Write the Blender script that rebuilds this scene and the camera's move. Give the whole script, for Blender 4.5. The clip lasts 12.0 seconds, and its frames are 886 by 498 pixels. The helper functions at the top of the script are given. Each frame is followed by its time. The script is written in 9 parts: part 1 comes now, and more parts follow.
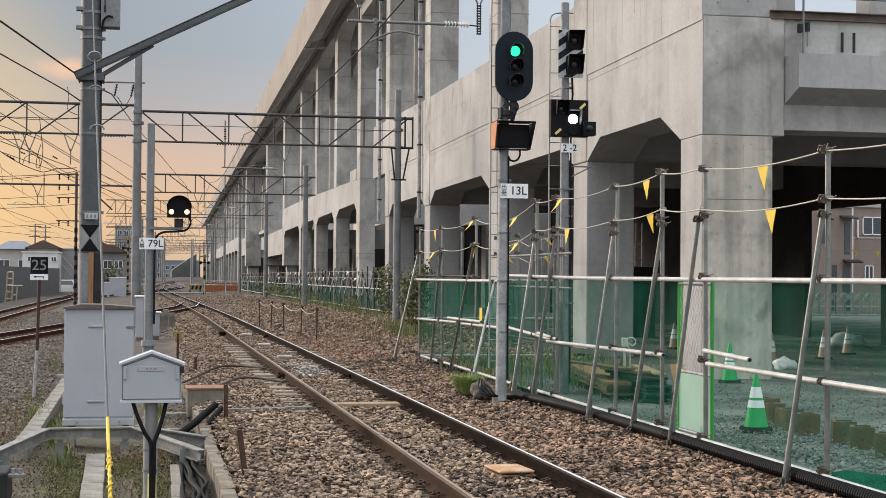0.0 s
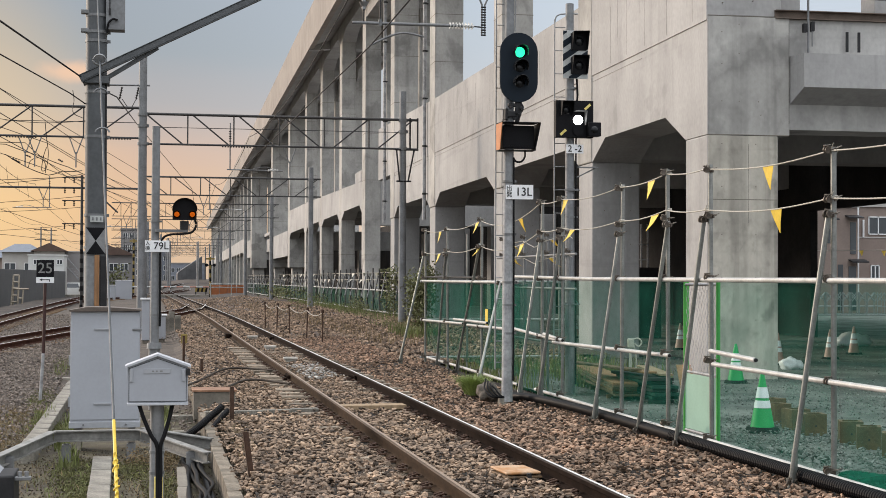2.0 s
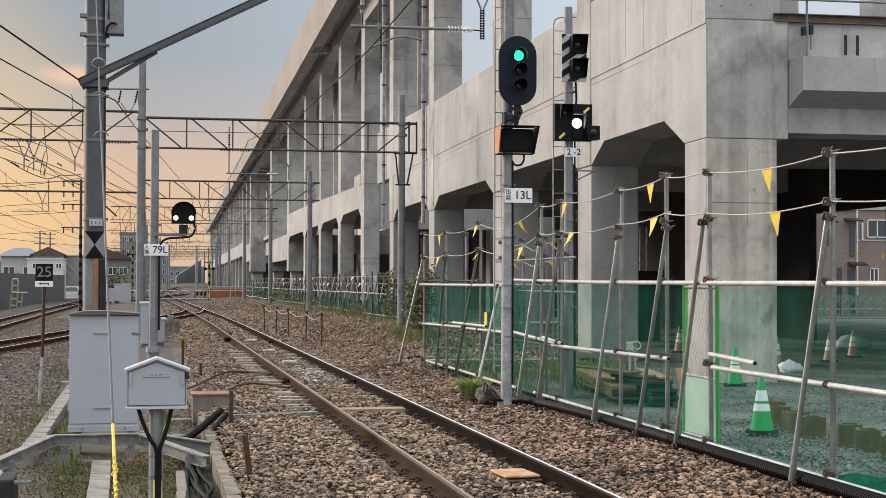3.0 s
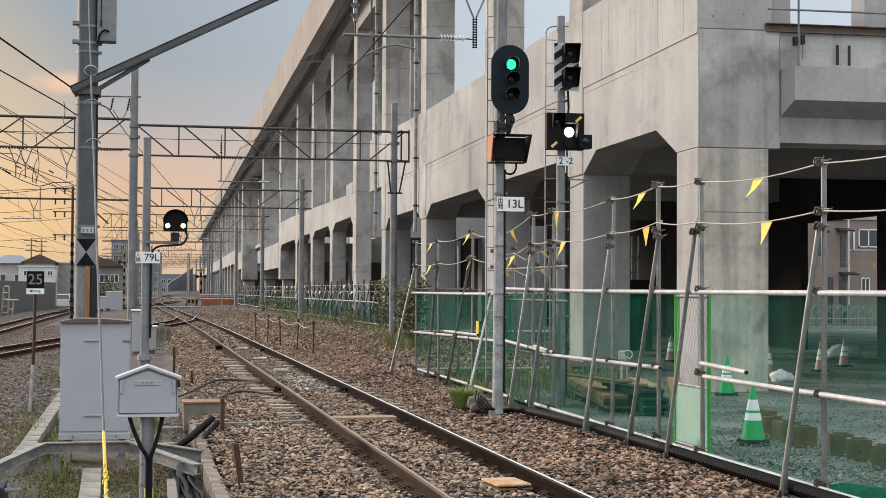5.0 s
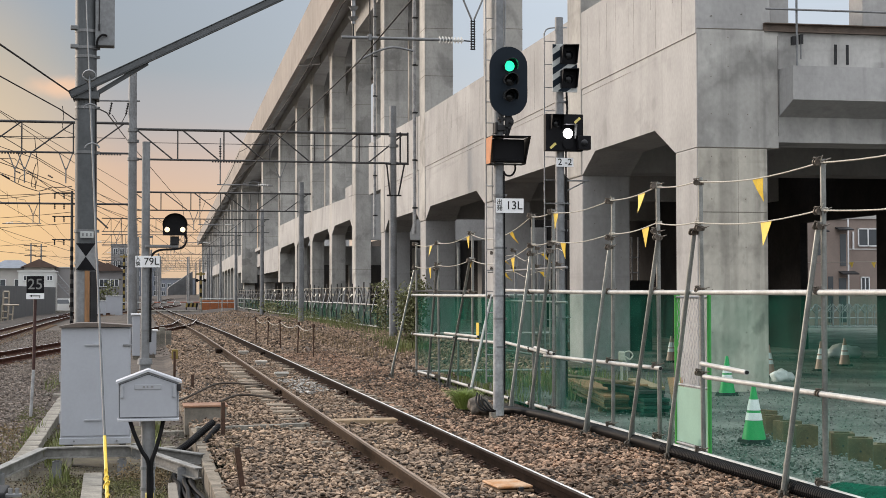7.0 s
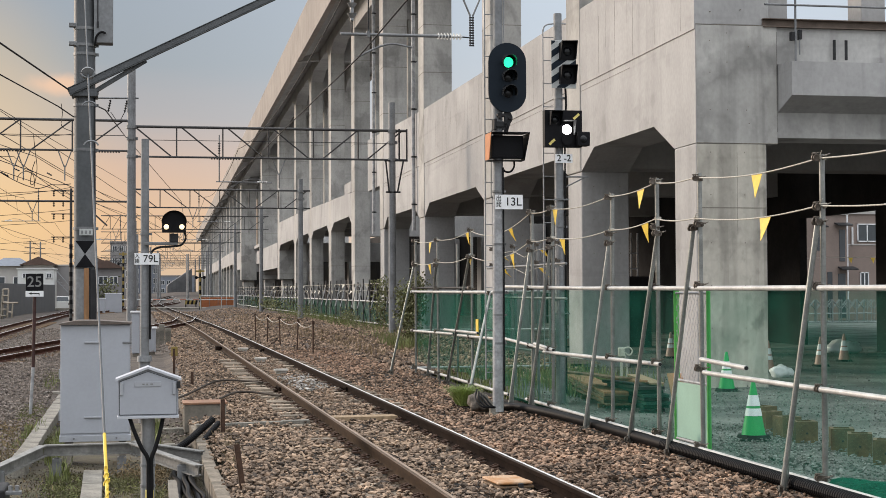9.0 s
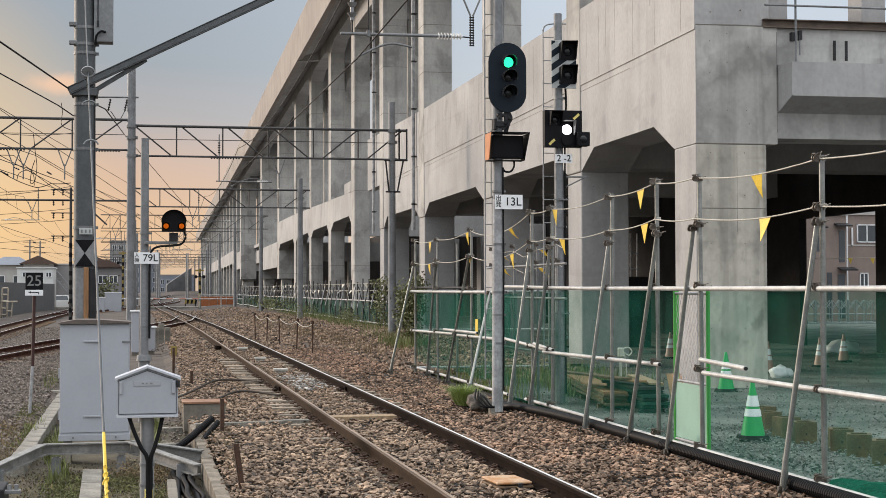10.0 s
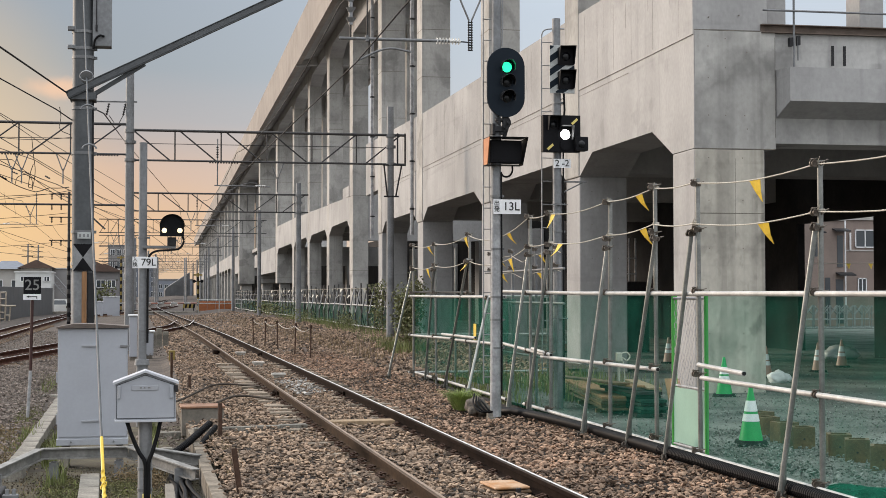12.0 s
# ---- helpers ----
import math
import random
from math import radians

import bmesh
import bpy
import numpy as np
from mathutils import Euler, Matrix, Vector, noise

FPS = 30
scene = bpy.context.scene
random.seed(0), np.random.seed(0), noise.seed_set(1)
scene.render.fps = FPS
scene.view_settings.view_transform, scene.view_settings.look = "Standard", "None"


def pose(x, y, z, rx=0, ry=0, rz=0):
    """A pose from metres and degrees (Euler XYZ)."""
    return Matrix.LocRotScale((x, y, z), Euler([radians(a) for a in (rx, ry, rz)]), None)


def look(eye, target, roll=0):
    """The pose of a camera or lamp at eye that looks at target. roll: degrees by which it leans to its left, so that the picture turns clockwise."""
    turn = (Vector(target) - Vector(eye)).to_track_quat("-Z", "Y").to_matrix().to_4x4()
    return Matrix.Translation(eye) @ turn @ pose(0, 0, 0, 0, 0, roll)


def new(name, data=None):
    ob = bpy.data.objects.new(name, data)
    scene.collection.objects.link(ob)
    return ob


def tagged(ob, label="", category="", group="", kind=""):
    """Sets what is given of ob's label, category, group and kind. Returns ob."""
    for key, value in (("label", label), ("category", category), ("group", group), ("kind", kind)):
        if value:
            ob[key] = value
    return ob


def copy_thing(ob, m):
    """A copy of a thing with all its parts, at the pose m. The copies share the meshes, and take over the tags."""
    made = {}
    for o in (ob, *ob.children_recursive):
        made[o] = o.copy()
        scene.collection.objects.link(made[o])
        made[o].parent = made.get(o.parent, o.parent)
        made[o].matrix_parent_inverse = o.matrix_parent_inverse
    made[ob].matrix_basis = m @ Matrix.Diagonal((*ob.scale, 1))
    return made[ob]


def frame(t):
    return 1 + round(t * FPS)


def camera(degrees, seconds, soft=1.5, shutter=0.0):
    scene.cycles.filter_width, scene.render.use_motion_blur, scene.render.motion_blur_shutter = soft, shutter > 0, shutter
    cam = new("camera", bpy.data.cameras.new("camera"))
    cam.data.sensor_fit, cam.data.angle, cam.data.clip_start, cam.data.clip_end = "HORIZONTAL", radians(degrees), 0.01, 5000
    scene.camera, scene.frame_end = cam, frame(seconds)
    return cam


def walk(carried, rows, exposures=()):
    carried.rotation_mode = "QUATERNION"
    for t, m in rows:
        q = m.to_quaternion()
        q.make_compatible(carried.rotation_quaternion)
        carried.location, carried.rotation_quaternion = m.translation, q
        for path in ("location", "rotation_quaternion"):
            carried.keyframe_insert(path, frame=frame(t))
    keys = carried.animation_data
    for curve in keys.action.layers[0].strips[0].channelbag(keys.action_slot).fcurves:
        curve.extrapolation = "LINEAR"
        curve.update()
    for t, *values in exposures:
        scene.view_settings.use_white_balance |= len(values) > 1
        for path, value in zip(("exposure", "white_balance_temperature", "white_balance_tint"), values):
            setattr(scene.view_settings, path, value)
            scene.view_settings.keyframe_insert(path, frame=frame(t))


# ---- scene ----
cam = camera(33.0, 12.0, soft=0.55)
walk(cam, [
    (0, pose(0, 0, 1.65, 91.093, -0.450, -11.289)),
    (0.5, pose(0, 0, 1.65, 91.079, -0.383, -11.285)),
    (1, pose(0, 0, 1.65, 91.077, -0.361, -11.224)),
    (1.5, pose(0, 0, 1.65, 91.106, -0.245, -11.141)),
    (2, pose(0, 0, 1.65, 91.145, -0.223, -11.076)),
    (2.5, pose(0, 0, 1.65, 91.199, -0.164, -11.067)),
    (3, pose(0, 0, 1.65, 91.276, -0.160, -11.111)),
    (5, pose(0, 0, 1.65, 91.602, -0.316, -11.423)),
    (5.5, pose(0, 0, 1.65, 91.647, -0.205, -11.433)),
    (6, pose(0, 0, 1.65, 91.687, -0.100, -11.422)),
    (6.5, pose(0, 0, 1.65, 91.702, -0.025, -11.419)),
    (7, pose(0, 0, 1.65, 91.680, 0.083, -11.426)),
    (9, pose(0, 0, 1.65, 91.546, 0.240, -11.450)),
    (9.5, pose(0, 0, 1.65, 91.538, 0.134, -11.457)),
    (10, pose(0, 0, 1.65, 91.539, 0.119, -11.464)),
    (10.5, pose(0, 0, 1.65, 91.559, 0.054, -11.490)),
    (11, pose(0, 0, 1.65, 91.626, 0.044, -11.495)),
    (11.5, pose(0, 0, 1.65, 91.674, 0.045, -11.515)),
    (12, pose(0, 0, 1.65, 91.719, 0.055, -11.532)),
])

# world: dusk under thin cloud, glow low in the west, brighter towards the zenith
world = bpy.data.worlds.new("dusk_sky")
scene.world = world
world.use_nodes = True
SUN_AZ, SUN_EL = -48.0, 16.0          # degrees from the track's direction (to its left), degrees up


def build_sky():
    nt = world.node_tree
    nt.nodes.clear()
    n, l = nt.nodes, nt.links
    out = n.new("ShaderNodeOutputWorld")
    bg = n.new("ShaderNodeBackground")
    bg.inputs[1].default_value = 1.0
    tc = n.new("ShaderNodeTexCoord")
    sep = n.new("ShaderNodeSeparateXYZ")
    l.new(tc.outputs["Generated"], sep.inputs[0])

    def ramp(stops):
        r = n.new("ShaderNodeValToRGB")
        while len(r.color_ramp.elements) < len(stops):
            r.color_ramp.elements.new(0.5)
        for e, (p, c) in zip(r.color_ramp.elements, stops):
            e.position, e.color = p, (*c, 1)
        return r

    # wispy bands stretched along the horizon shift the gradient
    mp = n.new("ShaderNodeMapping")
    mp.inputs["Scale"].default_value = (2.2, 2.2, 16.0)
    l.new(tc.outputs["Generated"], mp.inputs[0])
    nz = n.new("ShaderNodeTexNoise")
    nz.inputs["Scale"].default_value = 1.6
    nz.inputs["Detail"].default_value = 4
    l.new(mp.outputs[0], nz.inputs["Vector"])
    sub = n.new("ShaderNodeMath")
    sub.operation = "MULTIPLY_ADD"
    sub.inputs[1].default_value, sub.inputs[2].default_value = 0.034, -0.017
    l.new(nz.outputs["Fac"], sub.inputs[0])
    add = n.new("ShaderNodeMath")
    l.new(sep.outputs["Z"], add.inputs[0])
    l.new(sub.outputs[0], add.inputs[1])
    west = ramp([(0.0, (0.60, 0.43, 0.30)), (0.03, (0.68, 0.42, 0.25)), (0.052, (0.70, 0.405, 0.222)), (0.080, (0.60, 0.375, 0.272)), (0.112, (0.365, 0.318, 0.32)),
                 (0.15, (0.265, 0.285, 0.315)), (0.21, (0.27, 0.30, 0.345)), (0.45, (1.35, 1.38, 1.44)), (1.0, (SKY_TOP * 1.0, SKY_TOP * 1.02, SKY_TOP * 1.06))])
    east = ramp([(0.0, (0.55, 0.55, 0.58)), (0.08, (0.60, 0.62, 0.66)), (0.19, (0.56, 0.62, 0.70)), (0.45, (1.2, 1.24, 1.30)),
                 (1.0, (SKY_TOP * 1.0, SKY_TOP * 1.02, SKY_TOP * 1.06))])
    l.new(add.outputs[0], west.inputs[0])
    l.new(add.outputs[0], east.inputs[0])
    dot = n.new("ShaderNodeVectorMath")
    dot.operation = "DOT_PRODUCT"
    a = radians(-22)
    dot.inputs[1].default_value = (math.sin(a), math.cos(a), 0)
    l.new(tc.outputs["Generated"], dot.inputs[0])
    mr = n.new("ShaderNodeMapRange")
    mr.interpolation_type = "SMOOTHSTEP"
    mr.inputs["From Min"].default_value, mr.inputs["From Max"].default_value = 0.745, 0.965
    l.new(dot.outputs["Value"], mr.inputs["Value"])
    mix = n.new("ShaderNodeMix")
    mix.data_type = "RGBA"
    l.new(mr.outputs[0], mix.inputs["Factor"])
    l.new(east.outputs[0], mix.inputs["A"])
    l.new(west.outputs[0], mix.inputs["B"])
    # brighter cloud cover behind the camera, to the south
    south = ramp([(0.0, (0.74, 0.75, 0.79)), (0.2, (0.95, 0.97, 1.01)), (0.45, (1.35, 1.38, 1.44)), (1.0, (SKY_TOP * 1.0, SKY_TOP * 1.02, SKY_TOP * 1.06))])
    l.new(add.outputs[0], south.inputs[0])
    ds = n.new("ShaderNodeVectorMath")
    ds.operation = "DOT_PRODUCT"
    ds.inputs[1].default_value = (0.15, -1.0, 0)
    l.new(tc.outputs["Generated"], ds.inputs[0])
    ms = n.new("ShaderNodeMapRange")
    ms.interpolation_type = "SMOOTHSTEP"
    ms.inputs["From Min"].default_value, ms.inputs["From Max"].default_value = 0.0, 0.75
    l.new(ds.outputs["Value"], ms.inputs["Value"])
    mxs = n.new("ShaderNodeMix")
    mxs.data_type = "RGBA"
    l.new(ms.outputs[0], mxs.inputs["Factor"])
    l.new(mix.outputs["Result"], mxs.inputs["A"])
    l.new(south.outputs[0], mxs.inputs["B"])
    mix = mxs
    # yellow glow round the hidden sun
    ga, ge = radians(-9.0), radians(4.5)
    gd = n.new("ShaderNodeVectorMath")
    gd.operation = "DOT_PRODUCT"
    gd.inputs[1].default_value = (math.sin(ga) * math.cos(ge), math.cos(ga) * math.cos(ge), math.sin(ge))
    l.new(tc.outputs["Generated"], gd.inputs[0])
    gm = n.new("ShaderNodeMapRange")
    gm.interpolation_type = "SMOOTHSTEP"
    gm.inputs["From Min"].default_value, gm.inputs["From Max"].default_value = 0.988, 1.0
    gm.inputs["To Max"].default_value = 0.52
    l.new(gd.outputs["Value"], gm.inputs["Value"])
    gx = n.new("ShaderNodeMix")
    gx.data_type = "RGBA"
    gx.inputs["B"].default_value = (0.86, 0.57, 0.24, 1)
    l.new(gm.outputs[0], gx.inputs["Factor"])
    l.new(mix.outputs["Result"], gx.inputs["A"])
    mix = gx
    # one small lit cloud in the west
    cm = n.new("ShaderNodeMapping")
    cm.vector_type = "TEXTURE"
    cm.inputs["Location"].default_value, cm.inputs["Scale"].default_value = (-0.050, 0.99, 0.133), (0.028, 0.5, 0.0085)
    l.new(tc.outputs["Generated"], cm.inputs[0])
    cl = n.new("ShaderNodeVectorMath")
    cl.operation = "LENGTH"
    l.new(cm.outputs[0], cl.inputs[0])
    cn = n.new("ShaderNodeTexNoise")
    cn.inputs["Scale"].default_value, cn.inputs["Detail"].default_value = 60.0, 4
    l.new(tc.outputs["Generated"], cn.inputs["Vector"])
    ca = n.new("ShaderNodeMath")
    ca.operation = "MULTIPLY_ADD"
    ca.inputs[1].default_value = 0.9
    l.new(cn.outputs["Fac"], ca.inputs[0])
    l.new(cl.outputs["Value"], ca.inputs[2])
    cr = n.new("ShaderNodeMapRange")
    cr.interpolation_type = "SMOOTHSTEP"
    cr.inputs["From Min"].default_value, cr.inputs["From Max"].default_value = 0.6, 1.5
    cr.inputs["To Min"].default_value, cr.inputs["To Max"].default_value = 0.95, 0.0
    l.new(ca.outputs[0], cr.inputs["Value"])
    cx = n.new("ShaderNodeMix")
    cx.data_type = "RGBA"
    cx.inputs["B"].default_value = (0.80, 0.49, 0.31, 1)
    l.new(cr.outputs[0], cx.inputs["Factor"])
    l.new(mix.outputs["Result"], cx.inputs["A"])
    mix = cx
    sky = n.new("ShaderNodeTexSky")
    sky.sky_type, sky.sun_disc = "NISHITA", False
    sky.sun_elevation, sky.sun_rotation = radians(SUN_EL), radians(SUN_AZ)
    sc = n.new("ShaderNodeMix")
    sc.data_type, sc.blend_type = "RGBA", "ADD"
    sc.inputs["Factor"].default_value = 0.02
    l.new(mix.outputs["Result"], sc.inputs["A"])
    l.new(sky.outputs[0], sc.inputs["B"])
    l.new(sc.outputs["Result"], bg.inputs[0])
    l.new(bg.outputs[0], out.inputs[0])


SKY_TOP = 2.65
build_sky()
sun = new("sun", bpy.data.lights.new("sun", "SUN"))
sun.data.energy, sun.data.angle, sun.data.color = 3.4, radians(13), (1.0, 0.83, 0.68)
sun.matrix_basis = look((0, 0, 0), (-math.sin(radians(SUN_AZ)) * math.cos(radians(SUN_EL)), -math.cos(radians(SUN_AZ)) * math.cos(radians(SUN_EL)), -math.sin(radians(SUN_EL))))
scene.view_settings.exposure = -0.03


# ---- materials ----
def mat(name, col, rough=0.7, metal=0.0, var=0.25, scale=3.0, fine=40.0, bump=0.15, col2=None, spec=0.5, rand=0.0, own=0.0, stretch=(1, 1, 1)):
    """Colour varied by two noises (stains and grain), with a fine relief; rand, own: how far islands and objects differ."""
    m = bpy.data.materials.new(name)
    m.use_nodes = True
    nt = m.node_tree
    n, l = nt.nodes, nt.links
    b = n["Principled BSDF"]
    b.inputs["Roughness"].default_value, b.inputs["Metallic"].default_value = rough, metal
    b.inputs["Specular IOR Level"].default_value = spec
    tc = n.new("ShaderNodeTexCoord")
    mp = n.new("ShaderNodeMapping")
    mp.inputs["Scale"].default_value = stretch
    l.new(tc.outputs["Object"], mp.inputs[0])
    big, small = n.new("ShaderNodeTexNoise"), n.new("ShaderNodeTexNoise")
    big.inputs["Scale"].default_value, big.inputs["Detail"].default_value = scale, 5
    small.inputs["Scale"].default_value, small.inputs["Detail"].default_value = fine, 3
    l.new(mp.outputs[0], big.inputs["Vector"])
    l.new(mp.outputs[0], small.inputs["Vector"])
    c2 = col2 or tuple(c * (1 - var) for c in col)
    r = n.new("ShaderNodeValToRGB")
    r.color_ramp.elements[0].position, r.color_ramp.elements[1].position = 0.36, 0.64
    r.color_ramp.elements[0].color, r.color_ramp.elements[1].color = (*c2, 1), (*col, 1)
    l.new(big.outputs["Fac"], r.inputs[0])
    g = n.new("ShaderNodeMapRange")
    g.inputs["From Min"].default_value, g.inputs["From Max"].default_value = 0.25, 0.75
    g.inputs["To Min"].default_value, g.inputs["To Max"].default_value = 1 - var * 0.6, 1 + var * 0.4
    l.new(small.outputs["Fac"], g.inputs["Value"])
    mul = n.new("ShaderNodeVectorMath")
    mul.operation = "SCALE"
    l.new(r.outputs[0], mul.inputs[0])
    l.new(g.outputs[0], mul.inputs["Scale"])
    last = mul
    if rand or own:
        oi = n.new("ShaderNodeNewGeometry" if rand else "ShaderNodeObjectInfo")
        rr = n.new("ShaderNodeMapRange")
        rr.inputs["To Min"].default_value, rr.inputs["To Max"].default_value = 1 - (rand or own), 1 + (rand or own)
        l.new(oi.outputs["Random Per Island" if rand else "Random"], rr.inputs["Value"])
        m2 = n.new("ShaderNodeVectorMath")
        m2.operation = "SCALE"
        l.new(mul.outputs[0], m2.inputs[0])
        l.new(rr.outputs[0], m2.inputs["Scale"])
        last = m2
    l.new(last.outputs[0], b.inputs["Base Color"])
    if bump:
        bp = n.new("ShaderNodeBump")
        bp.inputs["Strength"].default_value, bp.inputs["Distance"].default_value = bump, 0.01
        l.new(small.outputs["Fac"], bp.inputs["Height"])
        l.new(bp.outputs[0], b.inputs["Normal"])
    return m


def glow(name, col, strength):
    m = bpy.data.materials.new(name)
    m.use_nodes = True
    b = m.node_tree.nodes["Principled BSDF"]
    b.inputs["Base Color"].default_value = (*col, 1)
    b.inputs["Emission Color"].default_value = (*col, 1)
    b.inputs["Emission Strength"].default_value = strength
    return m


def see_through(name, col, cover, rough=0.8, weave=0.0, tint=(0.80, 0.92, 0.88)):
    """Thin woven or tinted sheet: cover is how much of it is thread."""
    m = bpy.data.materials.new(name)
    m.use_nodes = True
    n, l = m.node_tree.nodes, m.node_tree.links
    b = n["Principled BSDF"]
    b.inputs["Base Color"].default_value = (*col, 1)
    b.inputs["Roughness"].default_value = rough
    b.inputs["Specular IOR Level"].default_value = 0.06
    tr = n.new("ShaderNodeBsdfTransparent")
    tr.inputs[0].default_value = (*tint, 1)
    tl = n.new("ShaderNodeBsdfTranslucent")
    tl.inputs[0].default_value = (*col, 1)
    thread = n.new("ShaderNodeMixShader")
    thread.inputs[0].default_value = 0.35
    l.new(b.outputs[0], thread.inputs[1])
    l.new(tl.outputs[0], thread.inputs[2])
    mx = n.new("ShaderNodeMixShader")
    mx.inputs[0].default_value = cover
    if weave:
        tc = n.new("ShaderNodeTexCoord")
        nz = n.new("ShaderNodeTexNoise")
        nz.inputs["Scale"].default_value, nz.inputs["Detail"].default_value = weave, 4
        l.new(tc.outputs["Object"], nz.inputs["Vector"])
        mr = n.new("ShaderNodeMapRange")
        mr.inputs["From Min"].default_value, mr.inputs["From Max"].default_value = 0.3, 0.7
        mr.inputs["To Min"].default_value, mr.inputs["To Max"].default_value = cover * 0.5, cover * 1.45
        l.new(nz.outputs["Fac"], mr.inputs["Value"])
        l.new(mr.outputs[0], mx.inputs[0])
    l.new(tr.outputs[0], mx.inputs[1])
    l.new(thread.outputs[0], mx.inputs[2])
    l.new(mx.outputs[0], n["Material Output"].inputs[0])
    return m


def concrete(name, col, stain, blotch, patch=None):
    """Board-cast concrete: cloudy tone, runs down the face, pour lines and darker water stains."""
    m = mat(name, col, 0.85, var=0.16, scale=0.9, fine=14, bump=0.2, stretch=(1, 1, 0.7))
    n, l = m.node_tree.nodes, m.node_tree.links
    b = n["Principled BSDF"]
    src = b.inputs["Base Color"].links[0].from_socket
    tc = n.new("ShaderNodeTexCoord")

    def mask(scale, stretch, lo, hi, detail, depth):
        mp = n.new("ShaderNodeMapping")
        mp.inputs["Scale"].default_value = stretch
        mp.inputs["Location"].default_value = (scale * 3.7, 1.3, scale)
        l.new(tc.outputs["Object"], mp.inputs[0])
        nz = n.new("ShaderNodeTexNoise")
        nz.inputs["Scale"].default_value, nz.inputs["Detail"].default_value = scale, detail
        nz.inputs["Distortion"].default_value = 0.4
        l.new(mp.outputs[0], nz.inputs["Vector"])
        r = n.new("ShaderNodeMapRange")
        r.interpolation_type = "SMOOTHSTEP"
        r.inputs["From Min"].default_value, r.inputs["From Max"].default_value = lo, hi
        r.inputs["To Min"].default_value, r.inputs["To Max"].default_value = 1.0, 1.0 - depth
        l.new(nz.outputs["Fac"], r.inputs["Value"])
        return r.outputs[0]

    f1 = mask(0.55, (1, 1, 1), 0.56, 0.62, 7, stain)          # sharp-edged damp patches
    f2 = mask(2.2, (1.6, 1.6, 0.07), 0.50, 0.75, 4, stain * 0.8)   # runs
    f3 = mask(0.16, (1, 1, 1.4), 0.35, 0.65, 3, blotch)       # broad clouding
    f4 = mask(1.1, (0.12, 0.12, 3.0), 0.60, 0.72, 3, blotch * 0.5)  # pour lines
    fs = [f1, f2, f3, f4]
    if stain > 0.2:
        fs.append(mask(1.3, (1, 1, 0.8), 0.47, 0.66, 9, stain * 0.6))   # grimy mottling
        fs.append(mask(5.5, (1, 1, 0.6), 0.52, 0.72, 6, stain * 0.5))
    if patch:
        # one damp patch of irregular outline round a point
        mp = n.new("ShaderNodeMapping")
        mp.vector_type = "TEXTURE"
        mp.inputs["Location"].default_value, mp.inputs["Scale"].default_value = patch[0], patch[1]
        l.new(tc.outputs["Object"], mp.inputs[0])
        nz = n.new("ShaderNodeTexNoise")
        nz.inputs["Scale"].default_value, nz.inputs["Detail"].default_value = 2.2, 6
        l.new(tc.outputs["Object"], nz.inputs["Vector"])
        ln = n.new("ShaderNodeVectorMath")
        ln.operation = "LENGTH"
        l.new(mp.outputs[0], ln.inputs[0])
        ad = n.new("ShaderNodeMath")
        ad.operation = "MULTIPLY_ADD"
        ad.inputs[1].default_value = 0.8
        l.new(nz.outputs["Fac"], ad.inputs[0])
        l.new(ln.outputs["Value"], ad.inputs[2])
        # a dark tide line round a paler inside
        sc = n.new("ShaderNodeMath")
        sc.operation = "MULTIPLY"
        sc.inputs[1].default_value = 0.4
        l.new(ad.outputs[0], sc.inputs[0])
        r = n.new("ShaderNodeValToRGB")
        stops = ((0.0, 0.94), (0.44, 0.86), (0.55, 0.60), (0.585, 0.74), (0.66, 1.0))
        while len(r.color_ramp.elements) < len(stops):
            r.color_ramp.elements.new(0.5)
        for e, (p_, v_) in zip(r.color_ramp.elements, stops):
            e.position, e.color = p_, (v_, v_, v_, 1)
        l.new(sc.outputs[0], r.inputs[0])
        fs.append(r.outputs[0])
    cur = src
    for f in fs:
        v = n.new("ShaderNodeVectorMath")
        v.operation = "SCALE"
        l.new(cur, v.inputs[0])
        l.new(f, v.inputs["Scale"])
        cur = v.outputs[0]
    l.new(cur, b.inputs["Base Color"])
    return m


CONCRETE = concrete("concrete", (0.405, 0.399, 0.392), 0.13, 0.18)
CONCRETE_FAR = concrete("stained_column_concrete", (0.455, 0.442, 0.415), 0.27, 0.22)
CONCRETE_PARAPET = concrete("warm_parapet_concrete", (0.335, 0.295, 0.262), 0.12, 0.15)
# end concretes (END, WARM, STAINED): base lifted to offset the weak light there
CONCRETE_END = concrete("lifted_damp_end_concrete", (0.535, 0.522, 0.492), 0.27, 0.20, ((1.2, 0.18, 4.75), (1.25, 1.25, 1.25)))
CONCRETE_WARM = concrete("lifted_warm_end_concrete", (0.575, 0.54, 0.465), 0.40, 0.22)
CONCRETE_JOINT = mat("form_joint_concrete", (0.27, 0.255, 0.235), 0.9, var=0.5, scale=2.5, fine=30, bump=0.2)
CONCRETE_STAINED = concrete("water_stained_concrete", (0.47, 0.462, 0.445), 0.24, 0.20)
CONCRETE_GREY = concrete("grey_ramp_concrete", (0.13, 0.132, 0.138), 0.24, 0.28)
STEEL_BROWN = mat("brown_primed_steel", (0.15, 0.112, 0.0884), 0.7, 0.2, var=0.35, scale=4, fine=40, bump=0.1)
DUCT = mat("black_polythene", (0.004, 0.004, 0.005), 0.5, var=0.2, scale=8, bump=0.0, spec=0.10)
YELLOW_DULL = mat("dull_yellow_paint", (0.245, 0.177, 0.0408), 0.6, var=0.2, bump=0.02)
